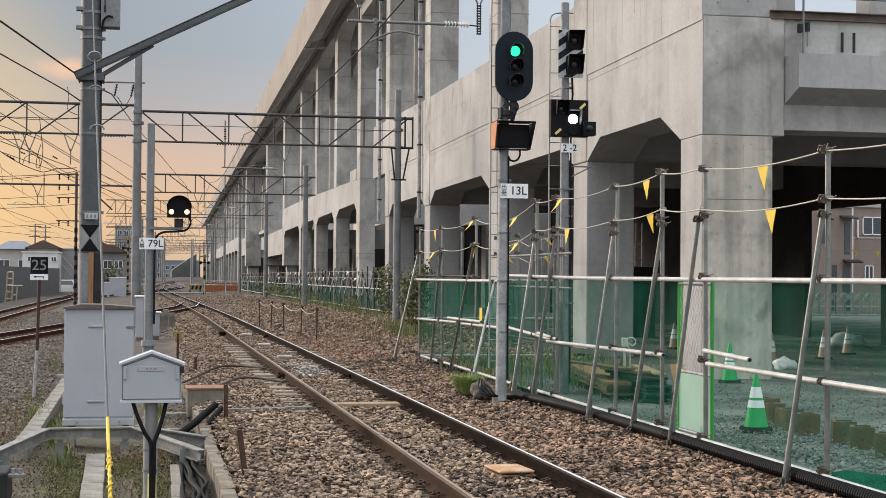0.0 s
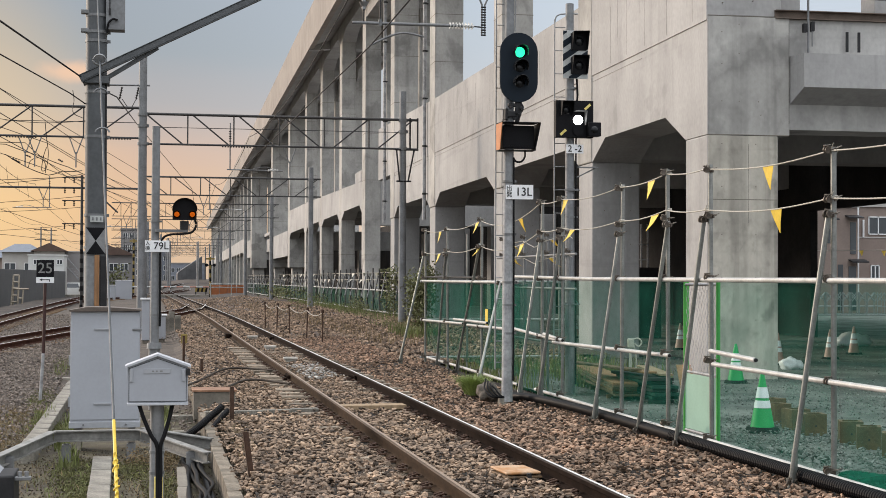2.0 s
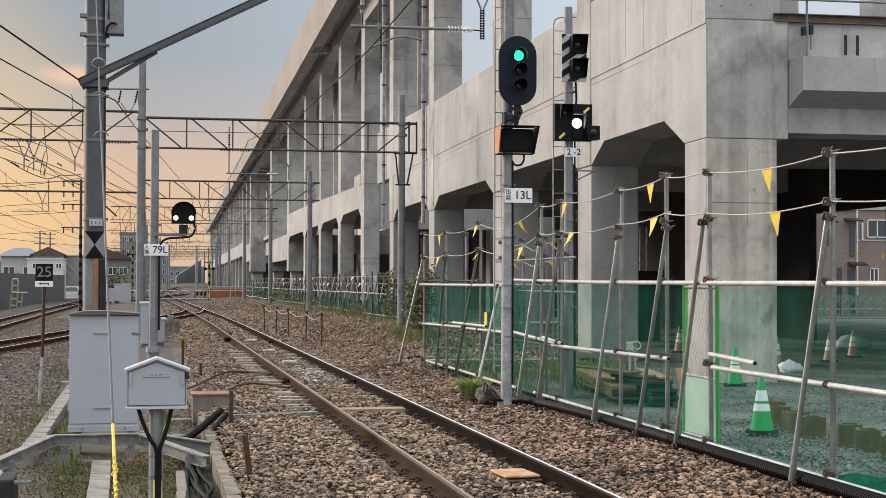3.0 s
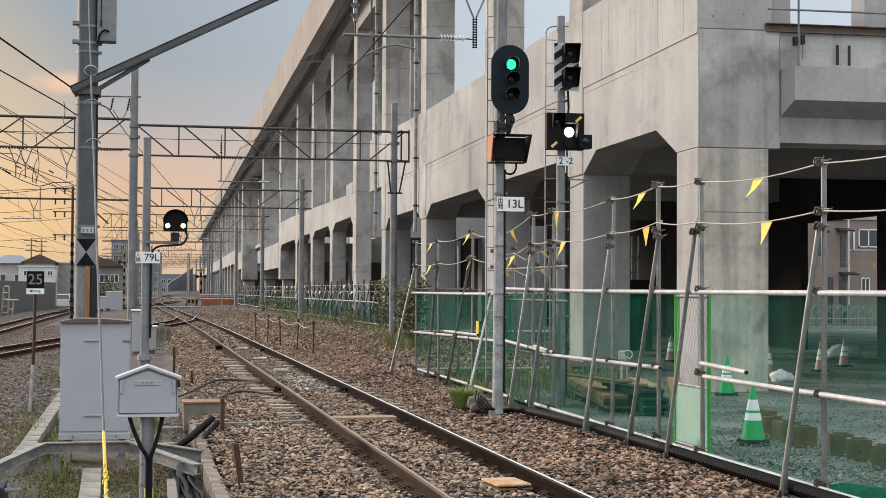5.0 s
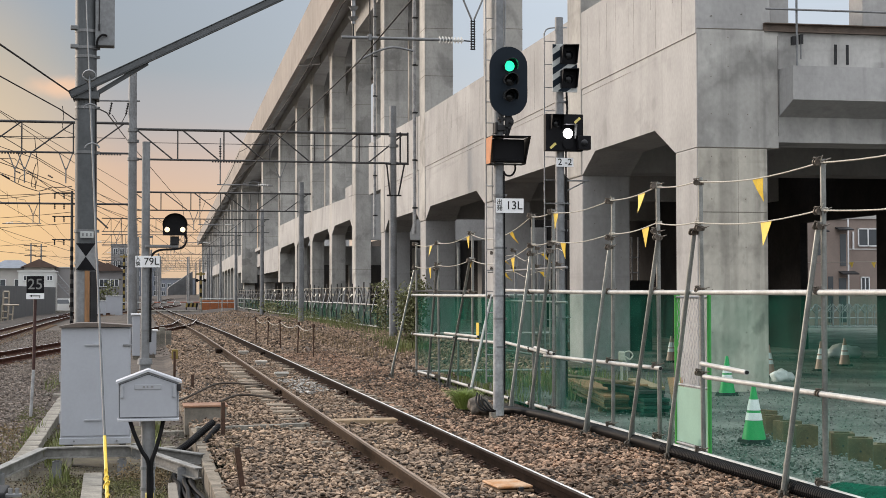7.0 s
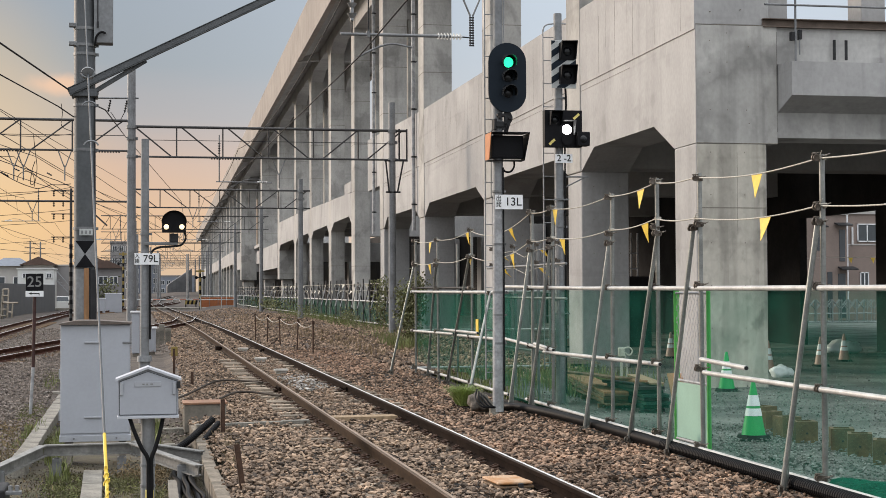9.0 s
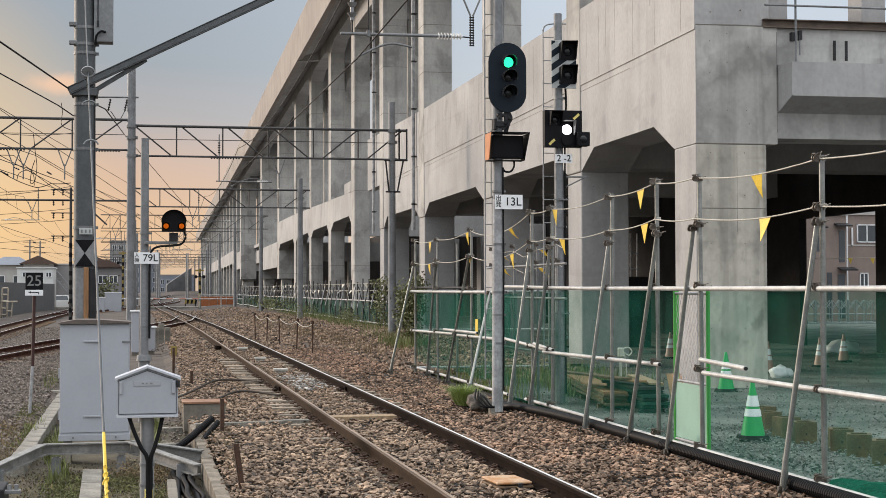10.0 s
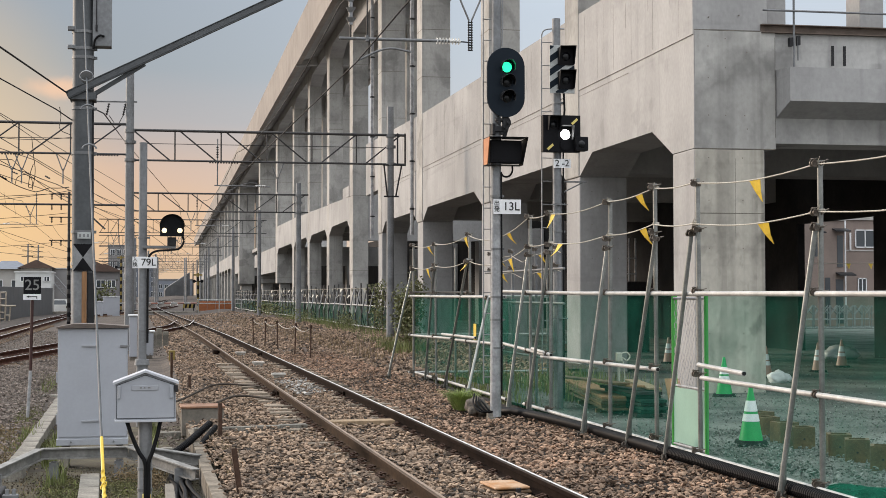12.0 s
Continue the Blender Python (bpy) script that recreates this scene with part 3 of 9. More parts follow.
def rail_mesh(bm, pts, dz=0.0):
    """Foot, web and head of a rail swept along pts, which run along the head's middle; returns the head's top faces apart."""
    prof = [(-0.0635, -0.153), (0.0635, -0.153), (0.0635, -0.142), (0.014, -0.124), (0.0085, -0.11), (0.0085, -0.055), (0.0325, -0.041), (0.0325, -0.006),
            (0.026, 0.0), (-0.004, 0.0), (-0.026, 0.0), (-0.0325, -0.006), (-0.0325, -0.041), (-0.0085, -0.055), (-0.0085, -0.11), (-0.014, -0.124), (-0.0635, -0.142)]
    rings = []
    pts = [Vector(p) for p in pts]
    for i, p in enumerate(pts):
        d = (pts[min(i + 1, len(pts) - 1)] - pts[max(i - 1, 0)]).normalized()
        side = Vector((d.y, -d.x, 0)).normalized()
        rings.append([bm.verts.new(p + side * a + Vector((0, 0, b + dz))) for a, b in prof])
    n = len(prof)
    for a, b in zip(rings, rings[1:]):
        for k in range(n):
            f = bm.faces.new((a[k], a[(k + 1) % n], b[(k + 1) % n], b[k]))
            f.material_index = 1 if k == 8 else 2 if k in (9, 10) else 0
    bm.faces.new(rings[0])
    bm.faces.new(rings[-1][::-1])


def rail(name, pts, parent, top, label, side=None):
    bm = bmesh.new()
    rail_mesh(bm, pts)
    ob = part(name, bm, side or RAIL_SIDE, parent, label)
    ob.data.materials.append(top)
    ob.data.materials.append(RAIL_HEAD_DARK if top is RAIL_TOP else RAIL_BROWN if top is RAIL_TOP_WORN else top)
    return ob


def main_line(x, y):
    """The line runs straight, sways left before the crossing and bends to the right far off."""
    return x + float(np.interp(y, [60, 75, 88, 120, 148, 180, 210, 250, 270, 290, 310, 330], [0, -0.1, -0.25, -0.65, -0.95, -1.1, -1.0, -0.3, 0.7, 2.0, 3.8, 6.0]))


MAIN_Y = [-40, 20, 40, 60] + spread(66, 330, 55)
track = thing("railway_track", 3.0, 0, 0, "single railway track with rusty rails on concrete sleepers", "railway track", kind="structure")
track.matrix_basis = pose(0, 0, 0)
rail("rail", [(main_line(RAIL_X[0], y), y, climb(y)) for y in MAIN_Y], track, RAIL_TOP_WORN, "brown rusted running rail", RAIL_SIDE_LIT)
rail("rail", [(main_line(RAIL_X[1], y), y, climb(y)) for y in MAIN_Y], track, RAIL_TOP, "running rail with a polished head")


def sleeper_mesh():
    bm = bmesh.new()
    for x0, x1 in ((-1.02, -0.3), (0.3, 1.02)):
        prism(bm, [(x0, -0.125, -0.16), (x0, 0.125, -0.16), (x0, 0.10, 0), (x0, -0.10, 0)], (x1 - x0, 0, 0))
    prism(bm, [(-0.3, -0.11, -0.16), (-0.3, 0.11, -0.16), (-0.3, 0.09, -0.03), (-0.3, -0.09, -0.03)], (0.6, 0, 0))
    return mesh_of(bm, SLEEPER)


def clip_mesh():
    bm = bmesh.new()
    box(bm, -0.05, 0.05, -0.06, 0.06, 0, 0.018)
    cyl(bm, (0, 0.0, 0.0), (0, 0.0, 0.06), 0.016, seg=6)
    pipe(bm, [(-0.05, 0.045, 0.03), (0.02, 0.05, 0.05), (0.045, 0.0, 0.035), (0.02, -0.05, 0.05), (-0.05, -0.045, 0.03)], 0.009, seg=5)
    return mesh_of(bm, RUST)


def sleepers():
    sl, cl = sleeper_mesh(), clip_mesh()
    y, cx = 8.3, 0.5 * (RAIL_X[0] + RAIL_X[1])
    i = 0
    while y < 75:
        ob = new("sleeper", sl)
        ob.parent = track
        ob.matrix_basis = pose(main_line(cx, y) + rng.uniform(-0.015, 0.015), y, -0.155 + (0.025 if 21 < y < 39 else -0.02) + rng.uniform(-0.022, 0.012), 0, 0, rng.uniform(-1.2, 1.2))
        if y < 34:
            for rx in RAIL_X:
                for side in (-1, 1):
                    c = new("rail_clip", cl)
                    c.parent = track
                    c.matrix_basis = pose(rx + side * 0.085, y, -0.15, 0, 0, 90 + 90 * side)
        y += 0.625
        i += 1


sleepers()


def fishplates():
    """Bolted joint bars on both sides of a rail."""
    for rx, y in ((RAIL_X[0], 45.7), (RAIL_X[0], 26.5), (RAIL_X[1], 26.2), (RAIL_X[1], 44.0)):
        for side in (-1, 1):
            bm = bmesh.new()
            box(bm, rx + side * 0.022, rx + side * 0.050, y - 0.30, y + 0.30, -0.118, -0.045, bev=0.006)
            bar = part("joint_bar", bm, RAIL_SIDE, track, "dark bolted joint bar")
            for k in (-0.2, -0.07, 0.07, 0.2):
                bm = bmesh.new()
                cyl(bm, (rx + side * 0.045, y + k, -0.08), (rx + side * 0.075, y + k, -0.08), 0.018, seg=6)
                part("bolt", bm, RAIL_SIDE, bar)
        bm = bmesh.new()
        k = 1.0 if y == 45.7 else 0.45
        box(bm, rx - 0.05 - 0.15 * k, rx - 0.05, y - 0.35 * k, y + 0.35 * k, -0.15, -0.15 + 0.12 * k, bev=0.015)
        part("bond_box", bm, RAIL_SIDE, track, "dark bond box beside the joint")


fishplates()

# stones thin out between the sleepers and are heaped between rails and at the shoulder
near_pts = np.concatenate([stone_points(0.85, 5.55, 9.5, 17.5, 470, bed_height), stone_points(0.85, 5.5, 17.5, 27, 360, bed_height), stone_points(0.85, 5.6, 27, 45, 190, bed_height)])


def off_sleepers(p):
    """Keep stones off the sleepers' tops and the rail heads."""
    k = np.round((p[:, 1] - 8.3) / 0.625) * 0.625 + 8.3
    on = (np.abs(p[:, 1] - k) < 0.10) & (np.abs(p[:, 0] - 2.99) < 1.02)
    on &= rng.uniform(size=len(p)) < np.where(p[:, 0] > 2.5, 0.0, np.interp(p[:, 1], [18, 21, 27, 38, 41], [0.2, 0.5, 0.9, 0.85, 0.0]))
    for rx in RAIL_X:
        on |= np.abs(p[:, 0] - rx) < 0.095
    return p[~on]


near_pts = off_sleepers(near_pts)
scatter_stones("ballast_stones", near_pts[near_pts[:, 0] <= 3.6], 0.028, 0.068, STONE, "loose grey-brown crushed stones of the track bed", 0.5)
scatter_stones("ballast_stones", near_pts[near_pts[:, 0] > 3.6], 0.028, 0.068, STONE_RED, "loose red-brown crushed stones between track and fence", 0.5)
scatter_stones("verge_stones", off_sleepers(np.concatenate([stone_points(0.92, 5.6, 45, 80, 40, bed_height, 0.01), stone_points(5.6, 9.4, 31, 62, 75, bed_height, 0.0), stone_points(5.6, 9.4, 62, 95, 25, bed_height, 0.01), stone_points(0.92, 8.0, 80, 130, 9, bed_height, 0.02)])), 0.06, 0.11, STONE, "loose brown stones along the far track and verge")


# ---- viaduct ----
VIADUCT = thing("viaduct", 10.19, 26.24, 0, "pale grey concrete two-storey railway viaduct under construction", "viaduct", rz=-1.1)
NEAR_S = [0.18, 8.10, 18.2, 30.45, 41.6]                    # columns of the near frame
FAR_S = [52.7, 64.5, 77.4, 90.4, 108.4, 134.2, 181.0]    # columns and piers of the far frames
COL_S = NEAR_S + FAR_S + [181 + 13.4 * i for i in range(1, 21)]
COL_W, COL_L = 1.18, 1.22
END_W, END_S = 1.40, NEAR_S[0]       # the end column is wider
FAR_W, FAR_L = 0.84, 1.45
DEPTH = 10.5                       # width of the lower storey
WALL_TOP = [(0.20, 8.22), (8.1, 8.36), (18.2, 8.46), (30.45, 8.63), (41.6, 8.92), (47.2, 9.06)]
PIERS = {108.4: (1.5, 2.2, 2.62), 134.2: (1.7, 2.4, 2.8), 181.0: (2.1, 3.0, 3.05)}   # width, length, foot height of the raised piers


def column(name, u, s, z0, z1, w=COL_W, ln=COL_L, material=None):
    bm = bmesh.new()
    box(bm, u, u + w, s, s + ln, z0, z1, bev=0.03)
    return part(name, bm, material or CONCRETE, VIADUCT)


def haunched(bm, a, b, ha, zs, zt, h0, h1, w, u=0.0):
    """A beam from a to b: underside zs, dropping to ha over the lengths h0 and h1 at its two ends."""
    return prism(bm, [(u, a, ha), (u, a + h0, zs), (u, b - h1, zs), (u, b, ha), (u, b, zt), (u, a, zt)], (w, 0, 0))


def mid_top(s):
    """The far frames' middle floor climbs gently."""
    return 6.92 + 0.017 * (min(s, 100.0) - 52.7)


def pour_joints(s, w, ln, zs, u=0.0):
    for z in zs:
        bm = bmesh.new()
        box(bm, u - 0.003, u + w + 0.003, s - 0.003, s + ln + 0.003, z, z + 0.02)
        part("pour_joint", bm, CONCRETE_DARK, VIADUCT)


def near_frame():
    """Two storeys with a tall side wall between the columns, which stand slightly proud of it."""
    end = NEAR_S[-1] + COL_L
    for i, s in enumerate(NEAR_S):
        column("column", 0.0, s, -0.5, 4.45 if i else 4.37, COL_W if i else END_W)
        if i:
            column("upper_column", -0.03, s, 4.45, 15.6, 1.12 if i != 2 else 0.98, COL_L, CONCRETE_FAR)
            pour_joints(s, 1.12 if i != 2 else 0.98, COL_L, (9.75 + 0.3 * (i % 2), 11.9, 13.8), -0.03)
        else:
            column("upper_column", 0.04, s + 0.05, 6.605, 15.4, 1.45, 1.1)
    for i, (a, b) in enumerate(zip(NEAR_S, NEAR_S[1:])):
        bm = bmesh.new()
        prism(bm, [(0, a, 4.45), (0, a + COL_L, 4.45), (0, a + COL_L + 1.25, 4.94), (0, b - 1.1, 4.94), (0, b, 4.45), (0, b, 6.52), (0, a, 6.52)] if i else
              [(0, a, 4.375), (0, a + COL_L, 4.375), (0, a + COL_L + 1.25, 4.94), (0, b - 1.1, 4.94), (0, b, 4.45), (0, b, 6.6), (0, a, 6.6)], (COL_W, 0, 0))
        if i == 0:
            box(bm, COL_W, 1.62, a, a + COL_L, 4.375, 6.6)
        part("beam", bm, CONCRETE, VIADUCT)
        bm = bmesh.new()
        box(bm, COL_W, DEPTH - COL_W, a + 0.15, a + 1.1, 4.55, 6.6)
        part("cross_beam", bm, CONCRETE, VIADUCT)
        bm = bmesh.new()
        # slab carried unseen past the rear wall, to block sky light from the right
        box(bm, COL_W, 24.0, a + 1.1, b + 0.15, 6.15, 6.6)
        part("floor_slab", bm, CONCRETE, VIADUCT)
    column("beam", 0.0, NEAR_S[-1], 4.45, 6.52, COL_W, COL_L)
    for (a, za), (b, zb) in zip(WALL_TOP, WALL_TOP[1:]):
        bm = bmesh.new()
        prism(bm, [(-0.012, a, 6.52), (-0.012, b, 6.52), (-0.012, b, zb), (-0.012, a, za)], (0.36, 0, 0))
        part("side_wall", bm, CONCRETE, VIADUCT, "smooth concrete side wall with faint form joints")


def far_frames():
    """Slimmer columns running up through both storeys, a haunched middle beam and a haunched upper beam."""
    cols = COL_S[len(NEAR_S):]
    for i, s in enumerate(cols):
        w, ln, foot = PIERS.get(s, (FAR_W, FAR_L, -0.5))
        column("pier" if s in PIERS else "column", 0.0, s, foot, 16.2, w, ln, CONCRETE_FAR)
        if s in PIERS:
            column("pier_foot", 0.3, s + 0.4, -0.5, foot, w - 0.6, ln - 0.8, CONCRETE_FAR)
        if s < 200:
            pour_joints(s, w, ln, (2.9 + 0.2 * (i % 3), mid_top(s) - 0.02, 9.4 + 0.3 * (i % 2), 11.7, 13.9))
            column("upper_column", 2.9 if s < 60 else 2.75 if s < 70 else 2.25, s, 7.0, 16.2, 0.6, 1.1, CONCRETE_FAR)
            column("column", DEPTH - COL_W, s, -0.5, 5.2)
    for i, (a, b) in enumerate(zip(cols, cols[1:])):
        w, ln, _ = PIERS.get(a, (FAR_W, FAR_L, 0))
        ta, tb = mid_top(a), mid_top(b)
        deep = a in (108.4, 181.0)
        bm = bmesh.new()
        if a == 134.2:
            box(bm, w + 0.3, w + 1.1, a + ln, b, 5.2, 6.9)      # this span's beam stands back from the face
        elif deep:
            za, zb = (3.68, 6.0) if a < 120 else (4.55, 7.0)
            box(bm, -0.02, 0.8, a + ln, b, za, zb)
        else:
            prism(bm, [(0, a + ln, 5.22), (0, a + ln + 1.1, 5.68), (0, b - 1.6, 5.68), (0, b, 5.22), (0, b, tb), (0, a + ln, ta)], (w, 0, 0))
        part("deep_beam" if deep else "beam", bm, CONCRETE, VIADUCT)
        bm = bmesh.new()
        haunched(bm, a + ln, b, 16.12, 16.66, 17.35, 1.1, 2.0, 0.84)
        part("upper_beam", bm, CONCRETE, VIADUCT)
        if a < 200:
            bm = bmesh.new()
            haunched(bm, a + 1.1, b, 15.5, 16.1, 17.2, 1.2, 1.6, 0.6, 2.4)
            part("upper_beam", bm, CONCRETE, VIADUCT)
            bm = bmesh.new()
            box(bm, 0.84, 2.4, a + 0.1, a + 1.0, 15.7, 17.2)
            part("upper_cross_beam", bm, CONCRETE, VIADUCT)
        z = 5.9 if deep else ta
        bm = bmesh.new()
        box(bm, w, DEPTH - COL_W, a + 0.04, a + 1.0, 4.5 if i == 0 else z - 1.7, z)
        part("cross_beam", bm, CONCRETE, VIADUCT)
        bm = bmesh.new()
        box(bm, w, DEPTH - COL_W, a + 1.0, b + 0.04, z - 0.45, z - 0.05)
        part("floor_slab", bm, CONCRETE, VIADUCT)
    # upper columns' heads where the beams meet
    for s in cols:
        w, ln, _ = PIERS.get(s, (FAR_W, FAR_L, 0))
        bm = bmesh.new()
        box(bm, 0.0, w, s, s + ln, 16.2, 17.35)
        part("column_head", bm, CONCRETE, VIADUCT)
    # raised kerb at the near end of the middle floor
    bm = bmesh.new()
    box(bm, 0.0, 0.35, 54.3, 57.4, 6.95, 7.56, bev=0.02)
    part("kerb", bm, CONCRETE, VIADUCT)


def upper_deck():
    """Deck with cantilevered edges sloping up to the beams, a parapet, and ribs at the joints."""
    end = COL_S[-1] + 2
    joints = [-1.0, 36.0, 71.8, 116.0, 150.0, 190.0, 232.0, 274.0, 316.0, 358.0, 400.0, end]
    for a, b in zip(joints, joints[1:]):
        bm = bmesh.new()
        prism(bm, [(-1.42, a + 0.01, 16.86), (0.0, a + 0.01, 17.32), (3.2, a + 0.01, 17.2), (4.6, a + 0.01, 16.9), (4.6, a + 0.01, 17.7), (-1.42, a + 0.01, 17.7)], (0, b - a - 0.02, 0))
        part("deck_slab", bm, CONCRETE, VIADUCT)
        bm = bmesh.new()
        prism(bm, [(-1.47, a + 0.01, 16.68), (-1.12, a + 0.01, 16.74), (-1.20, a + 0.01, 19.22), (-1.47, a + 0.01, 19.22)], (0, b - a - 0.02, 0))
        part("parapet", bm, CONCRETE_PARAPET, VIADUCT)
        bm = bmesh.new()
        box(bm, 4.35, 4.65, a + 0.01, b - 0.01, 16.8, 19.22)
        part("parapet", bm, CONCRETE_PARAPET, VIADUCT)
        bm = bmesh.new()
        prism(bm, [(-1.40, a - 0.3, 16.62), (0.0, a - 0.3, 16.75), (0.0, a - 0.3, 17.34), (-1.40, a - 0.3, 16.92)], (0, 0.6, 0))
        part("rib", bm, CONCRETE, VIADUCT)
    bm = bmesh.new()
    box(bm, 0.02, 1.14, -1.0, FAR_S[0], 15.6, 17.33)
    part("upper_beam", bm, CONCRETE, VIADUCT)


def viaduct():
    near_frame()
    far_frames()
    upper_deck()


viaduct()


# ---- end of the viaduct: cross wall, ledge, steel, pipes, rear wall ----
def viaduct_end():
    # damp, stained faces of the end column, their base colour lifted to offset the shade
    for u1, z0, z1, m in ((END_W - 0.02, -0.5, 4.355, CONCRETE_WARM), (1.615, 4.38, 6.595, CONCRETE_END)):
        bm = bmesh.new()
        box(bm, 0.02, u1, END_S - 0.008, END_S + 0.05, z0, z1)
        part("end_face", bm, m, VIADUCT, "damp concrete end face with stains and a tide mark, base paler to offset its shade")
    bm = bmesh.new()
    box(bm, 1.62, 14.5, 0.21, 1.15, 4.49, 6.58)
    part("end_beam", bm, CONCRETE_STAINED, VIADUCT, "concrete end beam with water stains")
    bm = bmesh.new()
    poly = [(1.64, 0.21, 4.97), (1.64, -0.46, 5.22), (1.64, -0.46, 5.85), (1.64, 0.21, 5.88)]
    prism(bm, poly, (11.5, 0, 0))
    part("ledge", bm, CONCRETE, VIADUCT, "projecting concrete bearing ledge")
    bm = bmesh.new()
    for z0, z1, y0, y1 in ((6.584, 6.60, 0.12, 0.34), (6.60, 6.73, 0.20, 0.215), (6.73, 6.747, 0.12, 0.34)):
        box(bm, 1.34, 14.5, y0, y1, z0, z1)
    part("steel_beam", bm, STEEL_BROWN, VIADUCT, "rust-brown steel beam along the top edge")
    for u, w in ((1.36, 0.62), (3.5, 0.5)):
        bm = bmesh.new()
        box(bm, u, u + w, 0.5, 1.1, 6.58, 10.5, bev=0.02)
        part("pier_stub", bm, CONCRETE, VIADUCT)
    bm = bmesh.new()
    cyl(bm, (1.93, 0.02, 5.93), (1.93, 0.02, 7.6), 0.022, seg=8)
    cyl(bm, (1.30, -0.02, 6.98), (5.5, -0.02, 6.98), 0.02, seg=8)
    cyl(bm, (2.01, 0.02, 6.05), (2.01, 0.02, 6.5), 0.014, seg=8)
    part("handrail", bm, GALV_DULL, VIADUCT, "thin steel handrail and post")
    bm = bmesh.new()
    box(bm, 1.84, 1.91, 0.0, 0.1, 6.32, 6.48)
    box(bm, 2.0, 2.05, -0.01, 0.1, 6.34, 6.52)
    part("bracket", bm, STEEL_DARK, VIADUCT)
    for u in (2.72, 2.96):
        bm = bmesh.new()
        box(bm, u, u + 0.05, 0.085, 0.11, 5.98, 6.36)
        part("slot", bm, STEEL_DARK, VIADUCT, "dark vertical slot in the wall")
    # formwork joints and tie holes stand slightly proud or sunk on the end column
    for u0, u1, s0, z in ((0.0, END_W, END_S, 3.15), (0.0, 1.62, END_S, 4.365), (0.0, 1.62, END_S, 6.60)):
        bm = bmesh.new()
        box(bm, u0 + 0.01, u1 - 0.01, s0 - 0.011, s0 + 0.02, z, z + 0.014)
        part("form_joint", bm, CONCRETE_DARK, VIADUCT)
    for u, z0, z1, w in ((0.80, 2.72, 4.2, 0.007), (1.605, 4.6, 6.5, 0.012)):
        bm = bmesh.new()
        box(bm, u, u + w, END_S - 0.010, END_S + 0.02, z0, z1)
        part("crack", bm, CONCRETE_JOINT, VIADUCT, "thin dark crack in the concrete")
    tie = bmesh.new()
    cyl(tie, (0, -0.012, 0), (0, 0.03, 0), 0.011, seg=8)
    tie = mesh_of(tie, CLAMP_STEEL)
    for u, z in [(0.28, 0.9), (0.28, 1.7), (0.28, 2.5), (0.28, 3.4), (0.28, 4.2), (0.28, 5.0), (0.28, 5.7), (0.28, 6.3), (0.95, 0.9), (0.95, 1.7), (0.95, 2.5), (0.95, 3.4), (0.95, 4.2), (0.62, 5.0),
                 (1.0, 5.0), (0.62, 5.9), (1.05, 6.2), (1.05, 4.75), (0.62, 6.45), (0.3, 6.85), (0.9, 6.9)]:
        o = new("tie_hole", tie)
        o.parent, o.matrix_basis = VIADUCT, pose(u, END_S, z)
    for c in COL_S[1:4]:
        for u in (0.3, 0.95):
            for z in (0.9, 1.7, 2.5, 3.3, 4.1):
                o = new("tie_hole", tie)
                o.parent, o.matrix_basis = VIADUCT, pose(u, c, z)
    for a, b in zip(NEAR_S, NEAR_S[1:]):
        for k in range(1, 11):
            y = a + (b - a) * (k + 0.3 * math.sin(k * 2.7 + a)) / 11
            low = 6.60 + (0.0 if k % 2 else 0.35 + 0.5 * abs(math.sin(k * 1.9 + a)))
            bm = bmesh.new()
            w = 0.009 if k % 2 else 0.005
            box(bm, -0.0145, -0.008, y, y + w, low, 8.2 if k % 3 else 7.9)
            part("wall_joint", bm, CONCRETE_JOINT, VIADUCT)
    bm = bmesh.new()
    box(bm, -0.006, 0.01, 4.2, NEAR_S[4] + COL_L, 6.37, 6.377)
    part("form_joint", bm, CONCRETE_JOINT, VIADUCT)
    bm = bmesh.new()
    box(bm, -0.016, 0.01, END_S + 0.02, NEAR_S[4] + COL_L, 6.516, 6.524)
    part("form_joint", bm, CONCRETE_JOINT, VIADUCT)
    # drain pipes on the face
    for s, z0 in ((32.3, 4.0), (44.1, 4.3)):
        bm = bmesh.new()
        cyl(bm, (-0.13, s, z0), (-0.13, s, 16.5), 0.075, seg=10)
        pp = part("drain_pipe", bm, POLE_PALE, VIADUCT, "pale grey drain pipe")
        for z in np.arange(z0 + 1, 16, 1.9):
            bm = bmesh.new()
            cyl(bm, (-0.13, s, z), (-0.13, s, z + 0.07), 0.092, seg=10)
            box(bm, -0.15, 0.0, s - 0.11, s + 0.11, z + 0.02, z + 0.05)
            part("pipe_band", bm, STEEL_DARK, pp)
    # added near-black rear wall for the shade under the deck, with one way through
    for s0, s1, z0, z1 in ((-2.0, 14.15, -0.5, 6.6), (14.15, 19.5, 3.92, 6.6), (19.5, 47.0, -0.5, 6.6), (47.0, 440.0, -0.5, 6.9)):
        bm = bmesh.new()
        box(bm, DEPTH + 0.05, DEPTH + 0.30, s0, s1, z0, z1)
        part("rear_wall", bm, UNDERDECK_DARK, VIADUCT, "near-black rear wall standing in for the shade under the deck")


viaduct_end()

# ---- scaffold-tube fence ----
FX = 5.63
FENCE = thing("scaffold_fence", FX, 0, 0, "site fence of clamped steel scaffold tubes with green mesh net", "fence")
POST_Y = [(8.9, 2.75), (11.69, 2.77), (14.46, 2.83), (15.77, 2.87), (17.44, 2.81), (20.09, 2.81), (21.19, 2.80), (25.25, 2.71), (28.25, 2.65), (30.66, 2.70)]
